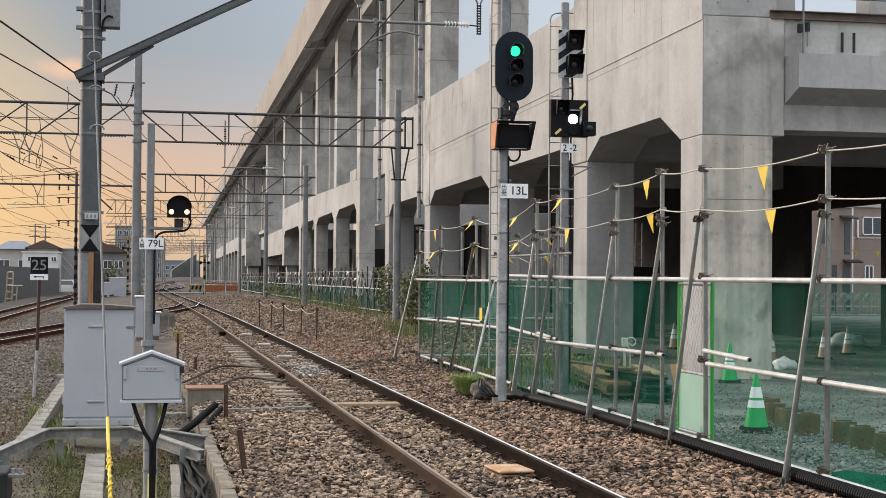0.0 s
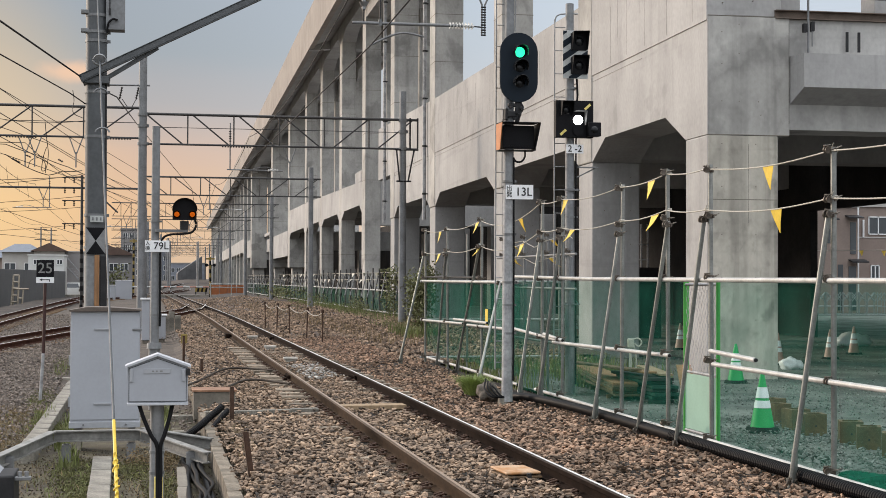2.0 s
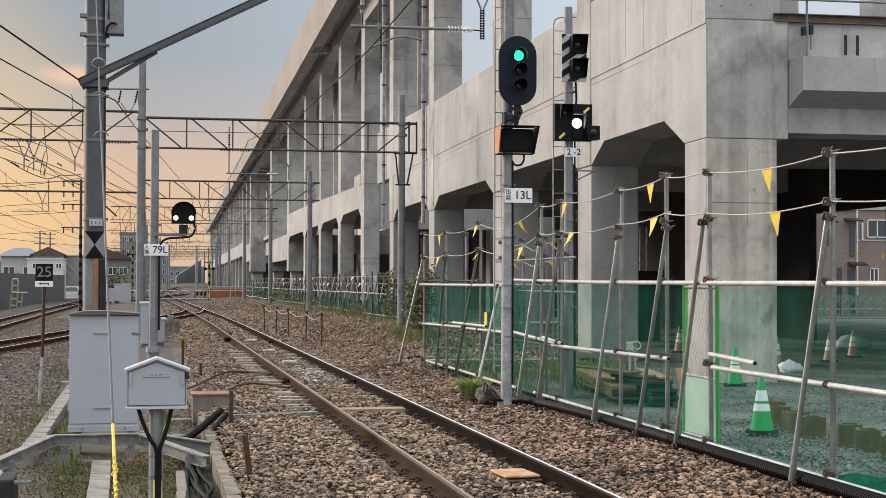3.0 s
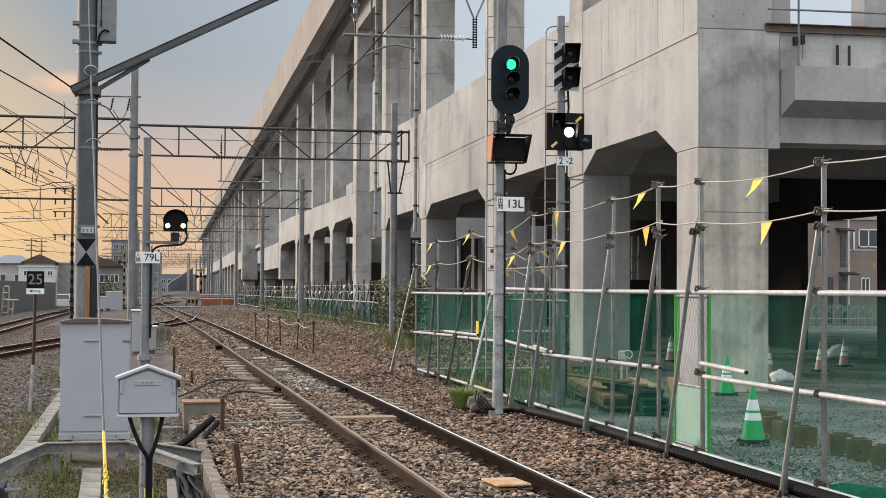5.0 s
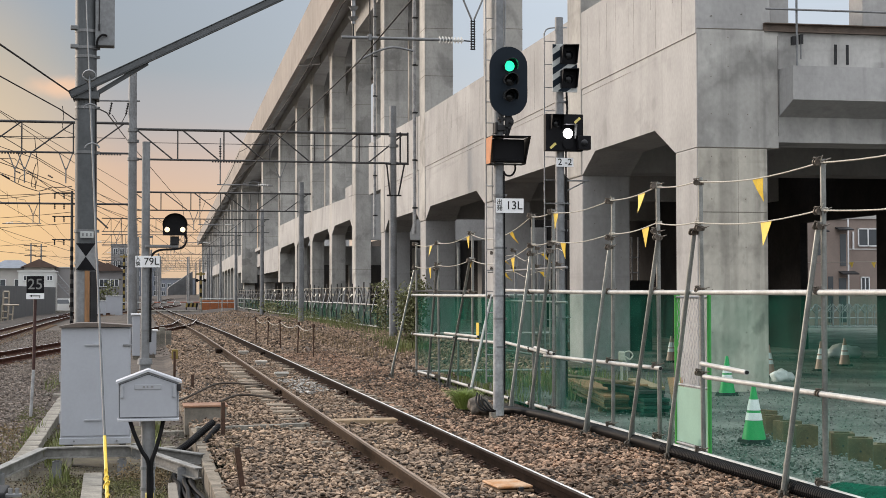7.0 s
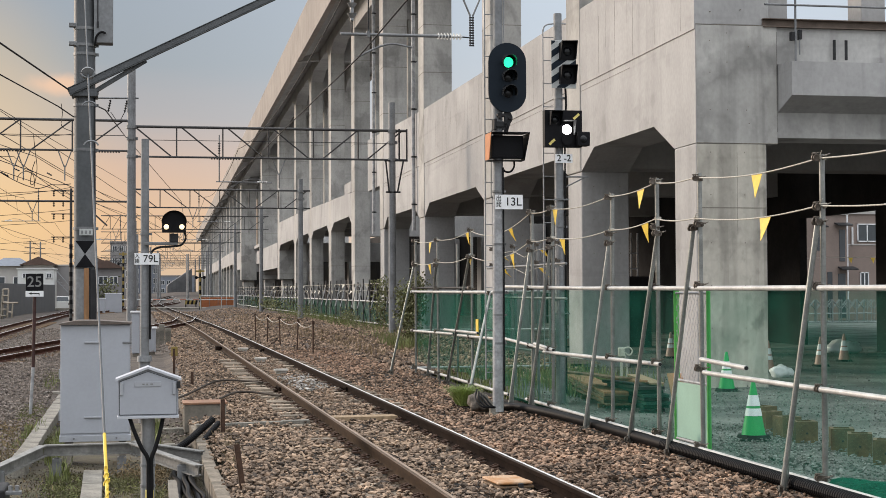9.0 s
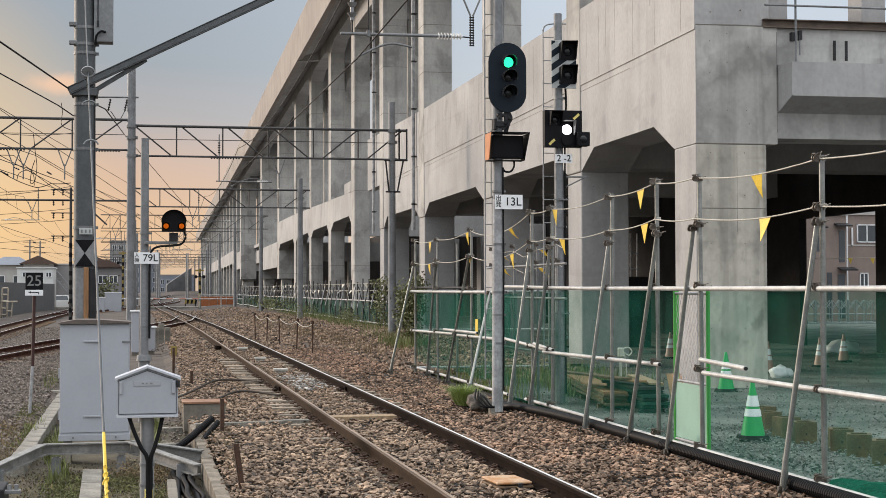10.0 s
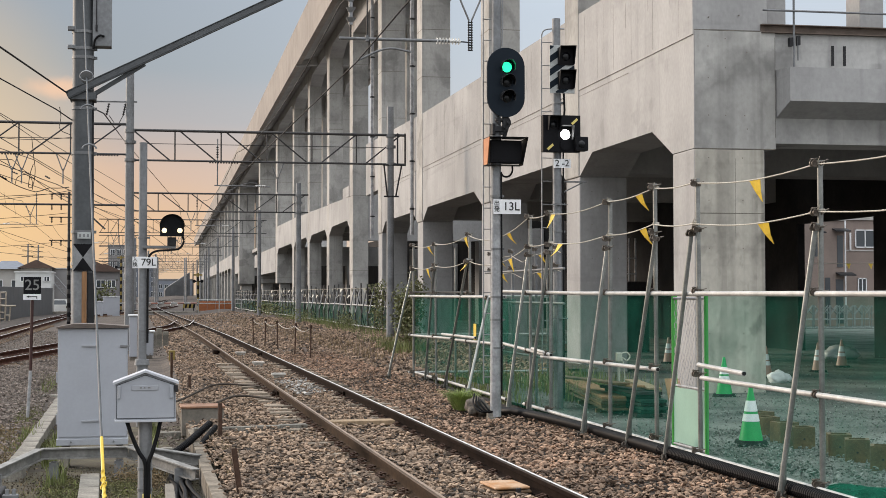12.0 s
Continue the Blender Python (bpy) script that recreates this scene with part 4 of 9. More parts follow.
BRACES = [(-0.28, 11.95, 11.66, 2.24), (-0.22, 14.95, 14.53, 2.31), (-0.22, 16.21, 15.62, 2.29), (-0.34, 17.54, 17.36, 2.24), (-0.25, 20.51, 20.0, 2.26), (-0.39, 21.12, 21.1, 2.25), (-0.72, 22.48, 23.6, 1.62), (-0.08, 27.15, 25.2, 2.25), (-0.03, 29.27, 28.2, 2.15), (-0.55, 30.69, 30.5, 2.19)]


def tube(name, p0, p1, parent, material=TUBE, r=0.0243, label=""):
    bm = bmesh.new()
    cyl(bm, p0, p1, r, seg=12)
    return part(name, bm, material, parent, label)


def clamp_mesh():
    """A two-way scaffold coupler: two thin hinged collars with lugs, a saddle, swing bolts with nuts."""
    bm = bmesh.new()
    for z in (-0.024, 0.012):
        cyl(bm, (0, 0, z), (0, 0, z + 0.012), 0.0305, seg=12)
    cyl(bm, (0, 0, -0.012), (0, 0, 0.012), 0.0275, seg=12)
    for y in (-0.024, 0.012):
        cyl(bm, (-0.05, y, 0), (-0.05, y + 0.012, 0), 0.0305, seg=12)
    box(bm, -0.046, -0.01, -0.013, 0.013, -0.016, 0.016)
    box(bm, -0.010, 0.010, -0.046, -0.026, -0.018, 0.018)
    box(bm, -0.058, -0.042, -0.012, 0.012, 0.026, 0.044)
    cyl(bm, (-0.03, -0.040, 0.004), (0.052, -0.062, 0.030), 0.0055, seg=6)
    cyl(bm, (0.012, -0.050, 0.014), (0.024, -0.054, 0.018), 0.011, seg=6)
    cyl(bm, (-0.085, 0.0, 0.034), (-0.02, -0.01, 0.042), 0.0055, seg=6)
    cyl(bm, (-0.078, 0.0, 0.035), (-0.066, 0.0, 0.036), 0.011, seg=6)
    return mesh_of(bm, CLAMP_STEEL)


CLAMP = clamp_mesh()


def clamp(parent, x, y, z, rz=0.0, material=None):
    o = new("clamp", CLAMP)
    o.parent, o.matrix_basis = parent, pose(x, y, z, rng.uniform(-8, 8), rng.uniform(-8, 8), rz + rng.uniform(-15, 15))
    return o


def net_panel(name, y0, y1, z0, z1, x, material, parent, n=60, wob=0.02, slack=0.03):
    """A hung net: a sheet with folds and a sagging lower edge."""
    rows = 10
    bm = bmesh.new()
    g = []
    for j in range(rows + 1):
        row = []
        for i in range(n + 1):
            y = y0 + (y1 - y0) * i / n
            k = j / rows
            dz = slack * noise.noise(Vector((y * 2.1, 1.7, k * 2)))
            row.append(bm.verts.new((x + wob * noise.noise(Vector((y * 3.3, k * 2.0, 0.3))) + wob * 1.5 * k * noise.noise(Vector((y * 0.9, 5.0, k))), y, z1 + (z0 - z1) * k + dz * (0.3 + k))))
        g.append(row)
    for j in range(rows):
        for i in range(n):
            f = bm.faces.new((g[j][i], g[j][i + 1], g[j + 1][i + 1], g[j + 1][i]))
            f.smooth = True
    return part(name, bm, material, parent, "green plastic mesh net")


def fence():
    for y, zt in POST_Y:
        tube("post", (0, y, -0.12), (rng.uniform(-0.015, 0.015), y + rng.uniform(-0.02, 0.02), zt), FENCE)
        for z in (zt - 0.04, 2.32 if y < 22 else 2.2, 1.66, 0.82, 0.05):
            clamp(FENCE, -0.01, y, z + rng.uniform(-0.02, 0.02), 0)
    for dx, y0, y1, z1 in BRACES:
        tube("brace", (dx, y0, -0.14), (-0.055, y1, z1), FENCE, TUBE_LIGHT)
        clamp(FENCE, -0.05, y1, z1 - 0.04, 20)
        clamp(FENCE, dx, y0, -0.06, 60)
        tube("stake", (dx + 0.06, y0 + 0.05, -0.2), (dx + 0.07, y0 + 0.05, 0.20), FENCE, r=0.027)
    # rails: top, middle and bottom
    for y0, z0, y1, z1, x in [(8.0, 1.645, 14.6, 1.65, -0.05), (14.3, 1.65, 18.6, 1.655, -0.052), (18.4, 1.655, 22.9, 1.69, -0.05), (22.6, 1.60, 26.6, 1.60, -0.05), (26.4, 1.60, 30.9, 1.605, -0.05),
                              (8.0, 0.81, 12.0, 0.80, -0.05), (11.6, 0.80, 14.3, 0.80, -0.05), (13.2, 0.90, 14.35, 0.93, -0.06), (15.6, 0.82, 20.4, 0.765, -0.05), (19.9, 0.81, 20.9, 0.86, -0.055),
                              (20.2, 0.80, 23.1, 0.89, -0.05), (22.6, 0.86, 26.2, 0.83, -0.05), (24.6, 0.91, 27.4, 0.90, -0.055), (26.6, 0.84, 30.8, 0.79, -0.05),
                              (8.0, 0.01, 12.4, 0.015, -0.05), (12.2, 0.015, 16.7, 0.02, -0.045), (16.3, 0.02, 21.4, 0.03, -0.05), (22.8, 0.0, 26.9, 0.02, 0.03), (26.8, 0.02, 30.9, 0.02, 0.03)]:
        r = tube("rail", (x, y0, z0), (x, y1, z1), FENCE, TUBE_WHITE, label="pale galvanised scaffold rail")
        for e, d in ((y0, -1), (y1, 1)):
            bm = bmesh.new()
            cyl(bm, (x, e, z0 if d < 0 else z1), (x, e + d * 0.012, z0 if d < 0 else z1), 0.019, seg=10)
            part("tube_end", bm, STEEL_DARK, r)
    net_panel("net", 8.0, 14.45, -0.05, 1.63, 0.05, NET_THIN, FENCE)
    net_panel("net", 15.45, 22.8, -0.05, 1.63, 0.05, NET, FENCE, n=80)
    net_panel("net", 22.7, 30.7, 0.14, 1.58, 0.05, NET_MID, FENCE, n=110, wob=0.05, slack=0.05)
    net_panel("net", 23.0, 30.5, 0.90, 1.55, 0.12, NET, FENCE, n=90, wob=0.05)
    net_panel("net", 22.8, 25.4, 0.55, 1.57, 0.20, NET, FENCE, n=50, wob=0.09)
    # dark batten tied along the top rail at the corner
    tube("batten", (0.06, 25.6, 1.675), (0.06, 30.8, 1.685), FENCE, STEEL_DARK, 0.020)
    # return of the fence towards the site and the second row behind it
    for dx in (0.9, 1.9, 2.9):
        tube("post", (dx, 30.7, -0.2), (dx, 30.7, 2.6), FENCE)
    for z in (1.6, 0.8, 0.02):
        tube("rail", (-0.1, 30.72, z), (3.1, 30.72, z), FENCE, TUBE_WHITE)
    for y in (23.1, 24.4, 26.0, 27.6):
        tube("post", (0.95, y, -0.2), (0.95, y, 2.45), FENCE, GALV_DULL)
        clamp(FENCE, 0.94, y, 2.4)
        clamp(FENCE, 0.94, y, 2.1)
    for z in (2.05, 1.5, 0.6):
        tube("rail", (0.92, 22.6, z), (0.92, 28.0, z), FENCE, GALV_DULL, 0.02)
    # net left in a heap at the foot
    bm = bmesh.new()
    bmesh.ops.create_icosphere(bm, subdivisions=3, radius=1)
    for v in bm.verts:
        v.co = Vector((0.62 + v.co.x * 0.32, 11.9 + v.co.y * 0.85, -0.15 + (v.co.z + noise.noise(v.co * 2.5) * 0.5) * 0.11))
    part("bunched_net", bm, NET_DARK, FENCE, "spare green net in a heap")


# yellow tag tied to the net
tag = bmesh.new()
box(tag, 0.0, 0.008, 24.8, 24.99, 0.86, 1.14)
part("yellow_tag", tag, YELLOW, FENCE, "small yellow tag tied to the net")
fence()

# small gate of green tube with wire mesh above and a pale panel below
GATE = thing("mesh_gate", FX + 0.09, 14.5, 0, "green tubular gate with wire mesh and pale green panel", "gate")


def gate():
    for n_, p0, p1 in (("upright", (0, 0.02, 0.0), (0, 0.02, 1.66)), ("upright", (0, 0.98, 0.0), (0, 0.98, 1.66)), ("upright", (0.05, 1.06, 0.0), (0.05, 1.06, 1.66)), ("crossbar", (0, 0.02, 0.03), (0, 0.98, 0.03)),
                       ("crossbar", (0, 0.02, 1.60), (0, 0.98, 1.60)), ("crossbar", (0, 0.02, 0.66), (0, 0.98, 0.66))):
        tube(n_, p0, p1, GATE, GREEN_FRAME if n_ == "upright" else POLE_PALE, 0.022 if n_ == "upright" else 0.014)
    bm = bmesh.new()
    box(bm, -0.006, 0.006, 0.04, 0.96, 0.05, 0.64)
    part("panel", bm, GREEN_PANEL, GATE, "pale green plastic infill panel")
    bm = bmesh.new()
    step = 0.08
    for k in range(-18, 20):
        for sgn in (1, -1):
            pts = []
            for i in range(0, 41):
                z = 0.67 + (1.59 - 0.67) * i / 40
                y = k * step * 1.0 + sgn * (z - 0.67) * 0.6 + (0.6 if sgn < 0 else 0)
                if 0.03 < y < 0.97:
                    pts.append((0.0, y, z))
            if len(pts) > 2:
                cyl(bm, pts[0], pts[-1], 0.0022, seg=3, caps=False)
    part("wire_mesh", bm, POLE_PALE, GATE, "diamond wire mesh")


gate()

# black corrugated cable duct along the foot of the fence
def duct(name, pts, r, label, pitch=0.022, smooth_from=None):
    """A ribbed duct; beyond smooth_from along the track it is a plain cable."""
    pts = [Vector(p) for p in pts]
    path, rad = [], []
    k = 0
    for a, b in zip(pts, pts[1:]):
        n = max(2, int((b - a).length / (pitch / 4)))
        for i in range(n):
            path.append(a.lerp(b, i / n))
            rad.append(r * (0.97 if smooth_from is not None and path[-1].y > smooth_from else (1.0, 0.97, 0.82, 0.97)[k % 4]))
            k += 1
    bm = bmesh.new()
    pipe(bm, path, rad, seg=16)
    for f in bm.faces:
        f.smooth = smooth_from is not None and f.calc_center_median().y > smooth_from
    return solid(name, bm, DUCT, label, "cable duct")


def curve_pts(ctrl, n=24):
    """A smooth line through a few points."""
    c = [Vector(p) for p in ctrl]
    c = [c[0] * 2 - c[1]] + c + [c[-1] * 2 - c[-2]]
    out = []
    for i in range(1, len(c) - 2):
        for k in range(n):
            t = k / n
            a, b, d, e = c[i - 1], c[i], c[i + 1], c[i + 2]
            out.append(0.5 * ((2 * b) + (d - a) * t + (2 * a - 5 * b + 4 * d - e) * t * t + (3 * b - a - 3 * d + e) * t ** 3))
    out.append(c[-2])
    return out


duct("corrugated_duct", curve_pts([(5.48, 8.0, -0.01), (5.47, 10.5, -0.01), (5.48, 13.0, -0.015), (5.47, 16.0, -0.01), (5.43, 18.6, -0.01), (5.30, 20.4, -0.02), (5.12, 21.2, -0.05)], 4), 0.062,
     "thick black corrugated cable duct lying along the fence", 0.040, 15.2)


# ---- flag ropes ----
def rope_line(label, pts, name="flag_rope"):
    t = thing(name, FX - 0.03, 0, 0, label, "flag rope")
    bm = bmesh.new()
    out = []
    for (y0, z0), (y1, z1) in zip(pts, pts[1:]):
        for i in range(8):
            k = i / 8
            out.append((0, y0 + (y1 - y0) * k, z0 + (z1 - z0) * k - 0.06 * (y1 - y0) / 3 * math.sin(math.pi * k)))
    out.append((0, *pts[-1]))
    fine = [Vector(a).lerp(Vector(b), k / 12) for a, b in zip(out, out[1:]) for k in range(12)]
    pipe(bm, fine, [0.0082 if k % 2 else 0.0052 for k in range(len(fine))], seg=6)
    part("rope", bm, ROPE, t, "pale twisted rope")
    for y, z in pts[1:-1]:
        bm = bmesh.new()
        for dz in (-0.009, 0.006):
            pipe(bm, [(0.03 + 0.034 * math.cos(a), y + 0.034 * math.sin(a), z + dz + 0.002 * a) for a in np.linspace(0, 2 * math.pi, 11)], 0.0065, seg=5)
        pipe(bm, [(0.0, y - 0.02, z), (-0.015, y - 0.05, z + 0.012), (-0.02, y - 0.10, z + 0.055)], 0.0035, seg=5)
        part("knot", bm, ROPE, t)
    return t, out


ROPE_HI, HI_PTS = rope_line("pale rope with yellow warning flags along the post tops", [(8.9, 2.77), (11.69, 2.74), (14.57, 2.79), (15.77, 2.82), (17.44, 2.77), (20.09, 2.76), (21.19, 2.76), (23.4, 2.52), (25.25, 2.66), (28.25, 2.60), (30.66, 2.66)])
ROPE_LO, LO_PTS = rope_line("lower pale rope with yellow warning flags", [(8.9, 2.34), (11.69, 2.34), (14.57, 2.37), (15.77, 2.42), (17.44, 2.36), (20.09, 2.36), (21.19, 2.35), (23.4, 2.12), (25.25, 2.22), (28.25, 2.18), (30.66, 2.2)])
ROPE_BACK = thing("flag_rope", FX + 0.92, 0, 0, "slack rope with yellow flags on the rear posts", "flag rope")
bm = bmesh.new()
pipe(bm, [(0, 22.8, 2.3), (0, 23.1, 2.36), (0, 24.4, 2.30), (0, 25.2, 2.2), (0, 26.0, 2.33), (0, 27.6, 2.3)], 0.005, seg=5)
pipe(bm, [(0, 22.8, 2.0), (0, 23.1, 2.05), (0, 24.4, 2.0), (0, 25.2, 1.92), (0, 26.0, 2.03), (0, 27.6, 2.0)], 0.005, seg=5)
part("rope", bm, ROPE, ROPE_BACK)

FLAG_W, FLAG_H = 0.25, 0.215
FLAGS = []


def flag_mesh(k0, k1):
    """A strip of the triangle between two heights, hung from its upper edge; thin but solid."""
    bm = bmesh.new()
    w0, w1 = FLAG_W * (1 - k0) * 0.5, max(0.004, FLAG_W * (1 - k1) * 0.5)
    h = (k1 - k0) * FLAG_H
    prism(bm, [(-0.0012, -w0, 0.004), (-0.0012, w0, 0.004), (-0.0012, w1, -h), (-0.0012, -w1, -h)], (0.0024, 0, 0))
    return mesh_of(bm, YELLOW)


FLAG_TOP, FLAG_TIP = flag_mesh(0.0, 0.5), flag_mesh(0.5, 1.0)


def on_rope(pts, y):
    for a, b in zip(pts, pts[1:]):
        if a[1] <= y <= b[1]:
            k = (y - a[1]) / (b[1] - a[1])
            return a[2] + (b[2] - a[2]) * k
    return pts[0][2]


def flag(rope, pts, y, swing, x=0.0, z=None):
    a = new("flag", FLAG_TOP)
    a.parent = rope
    b = new("flag_tip", FLAG_TIP)
    b.parent = a
    FLAGS.append((a, b, Vector((x, y, (on_rope(pts, y) if z is None else z) - 0.006)), swing))


# swing of each flag from hanging straight: seconds and degrees away from the track
SWING_A = [(0, 5), (0.6, 4), (1.0, 6), (1.6, 9), (2.0, 6), (2.6, 4), (3.0, 8), (4.0, -12), (5.0, -35), (5.5, -28), (6.0, -17), (6.5, -20), (7.0, 15), (8.0, 4), (9.0, -5), (9.5, -20), (10.0, 15), (10.3, 40), (10.5, 55), (10.7, 35), (11.0, 4), (11.5, 10), (12.0, 20)]
SWING_B = [(0, 4), (0.5, 8), (1.0, 8), (1.8, 11), (2.4, 6), (2.8, -10), (3.0, 7), (4.0, -6), (5.0, -15), (5.5, -8), (6.0, -28), (6.5, -4), (7.0, -8), (8.0, -2), (9.0, -12), (9.5, -10), (10.0, -12), (10.3, 35), (10.5, 60), (10.7, 35), (11.0, 12), (11.5, 12), (12.0, 28)]
SWING_C = [(0, 3), (0.5, 2), (1.0, 3), (1.6, -2), (2.0, -14), (2.4, -15), (2.8, 0), (3.0, 0), (4.0, -18), (5.0, -30), (5.5, 2), (6.0, -12), (6.5, -12), (7.0, -12), (8.0, 3), (9.0, -5), (9.5, 8), (10.0, 0), (10.5, 8), (11.0, 22), (11.5, 30), (12.0, 34)]
SWING_D = [(0, 12), (0.5, 10), (1.0, 10), (1.5, 4), (2.0, -30), (2.4, -14), (2.8, -16), (3.0, -15), (4.0, -6), (5.0, 0), (5.5, -4), (6.0, -15), (6.5, -30), (7.0, 0), (8.0, 8), (9.0, 12), (9.5, 0), (10.0, 0), (10.5, 0), (11.0, 24), (11.5, 45), (12.0, 32)]
SWING_E = [(0, -35), (0.5, -12), (1.0, 2), (1.5, 45), (2.0, 22), (2.5, 45), (3.0, 35), (4.0, 30), (5.0, 28), (5.5, 40), (6.0, 48), (6.5, 40), (7.0, 35), (8.0, 25), (9.0, 25), (10.0, 40), (11.0, 42), (12.0, 38)]
SWING_F = [(0, -38), (0.5, -14), (1.0, 5), (1.5, -30), (2.0, -22), (2.5, -35), (3.0, -18), (4.0, -20), (5.0, -28), (5.5, -38), (6.0, 6), (6.5, 2), (7.0, 4), (8.0, 5), (9.0, 10), (10.0, 8), (11.0, 15), (12.0, 18)]
SWING_G = [(0, -35), (1.0, -30), (2.0, -18), (3.0, -12), (4.0, -4), (5.0, 0), (5.5, -18), (6.0, -28), (6.5, 4), (7.0, -4), (8.0, 3), (9.0, 0), (10.0, 5), (11.0, 8), (12.0, -25)]
SWING_H = [(0, -5), (0.5, -15), (1.0, -12), (1.5, -10), (2.0, -38), (2.5, -42), (3.0, -30), (4.0, -25), (5.0, -22), (5.5, -12), (6.0, -30), (6.5, 5), (7.0, 8), (8.0, 10), (9.0, 10), (10.0, 12), (11.0, 8), (12.0, -38)]
SWING_I = [(0, 48), (1.0, 44), (2.0, 50), (3.0, 47), (4.0, 42), (5.0, 50), (6.0, 38), (7.0, 44), (8.0, 40), (9.0, 44), (10.0, 46), (11.0, 40), (12.0, 36)]
flag(ROPE_HI, HI_PTS, 12.98, SWING_A)
flag(ROPE_LO, LO_PTS, 12.80, SWING_B)
flag(ROPE_HI, HI_PTS, 16.26, SWING_C)
flag(ROPE_LO, LO_PTS, 16.13, SWING_D)
flag(ROPE_HI, HI_PTS, 19.85, SWING_G)
flag(ROPE_LO, LO_PTS, 19.5, SWING_H)
flag(ROPE_HI, HI_PTS, 22.4, SWING_E)
flag(ROPE_LO, LO_PTS, 22.3, SWING_F)
flag(ROPE_HI, HI_PTS, 25.5, SWING_F)
flag(ROPE_LO, LO_PTS, 25.3, SWING_H)
flag(ROPE_HI, HI_PTS, 28.9, SWING_C)
flag(ROPE_LO, LO_PTS, 29.0, SWING_F)
for yy, zz, sw in ((24.0, 2.3, SWING_I), (24.1, 2.0, SWING_I), (26.9, 2.32, SWING_I), (26.7, 2.02, SWING_I)):
    flag(ROPE_BACK, None, yy, sw, 0.0, zz)


# ---- signals ----
def stadium(w, h, y0, y1, bm, cx=0.0, cz=0.0, n=14):
    r = w / 2
    pts = [(cx + r * math.cos(a), cz + h / 2 - r + r * math.sin(a)) for a in np.linspace(0, math.pi, n)]
    pts += [(cx + r * math.cos(a), cz - h / 2 + r + r * math.sin(a)) for a in np.linspace(math.pi, 2 * math.pi, n)]
    return prism(bm, [(x, y0, z) for x, z in pts], (0, y1 - y0, 0))


def hood(bm, x, z, r, y0, ln, a0=-25, a1=205, t=0.006):
    """A round visor, open below, sloping a little down."""
    ang = [radians(a) for a in np.linspace(a0, a1, 27)]
    g = [[bm.verts.new((x + (r + dr) * math.cos(a), y0 - yy * (0.55 + 0.45 * max(0, math.sin(a))), z + (r + dr) * math.sin(a) - yy * 0.10)) for a in ang] for yy, dr in ((0, 0), (ln, 0), (ln, t), (0, t))]
    for a, b in zip(g, g[1:]):
        for i in range(len(ang) - 1):
            bm.faces.new((a[i], a[i + 1], b[i + 1], b[i]))


def lens(name, x, y, z, r, material, parent, label=""):
    bm = bmesh.new()
    rings = []
    for k, (rr, dy) in enumerate(((1.0, 0.0), (0.8, -0.012), (0.5, -0.02), (0.0, -0.024))):
        if rr:
            rings.append([bm.verts.new((x + r * rr * math.cos(2 * math.pi * i / 20), y + dy, z + r * rr * math.sin(2 * math.pi * i / 20))) for i in range(20)])
        else:
            tip = bm.verts.new((x, y + dy, z))
    for a, b in zip(rings, rings[1:]):
        for i in range(20):
            bm.faces.new((a[i], a[(i + 1) % 20], b[(i + 1) % 20], b[i])).smooth = True
    for i in range(20):
        bm.faces.new((rings[-1][i], rings[-1][(i + 1) % 20], tip)).smooth = True
    return part(name, bm, material, parent, label)


def bands(pole, x, y, zs, r, material=GALV_DULL, h=0.03):
    for z in zs:
        bm = bmesh.new()
        cyl(bm, (x, y, z), (x, y, z + h), r, seg=16)
        box(bm, x + r - 0.01, x + r + 0.035, y - 0.015, y + 0.015, z, z + h)
        part("band", bm, material, pole)


def ladder(bm, x0, x1, y, z0, z1, step=0.30, r=0.011):
    cyl(bm, (x0, y, z0), (x0, y, z1), r, seg=6)
    if x1 - x0 > 0.02:
        for z in np.arange(z0 + 0.1, z1, step):
            cyl(bm, (x0, y, z), (x1, y, z), r * 0.7, seg=6)
    return bm


def sign_plate(name, w, h, x, y, z, parent, material=WHITE, label=""):
    bm = bmesh.new()
    box(bm, x - w / 2, x + w / 2, y, y + 0.004, z - h / 2, z + h / 2, bev=0.0012)
    return part(name, bm, material, parent, label)


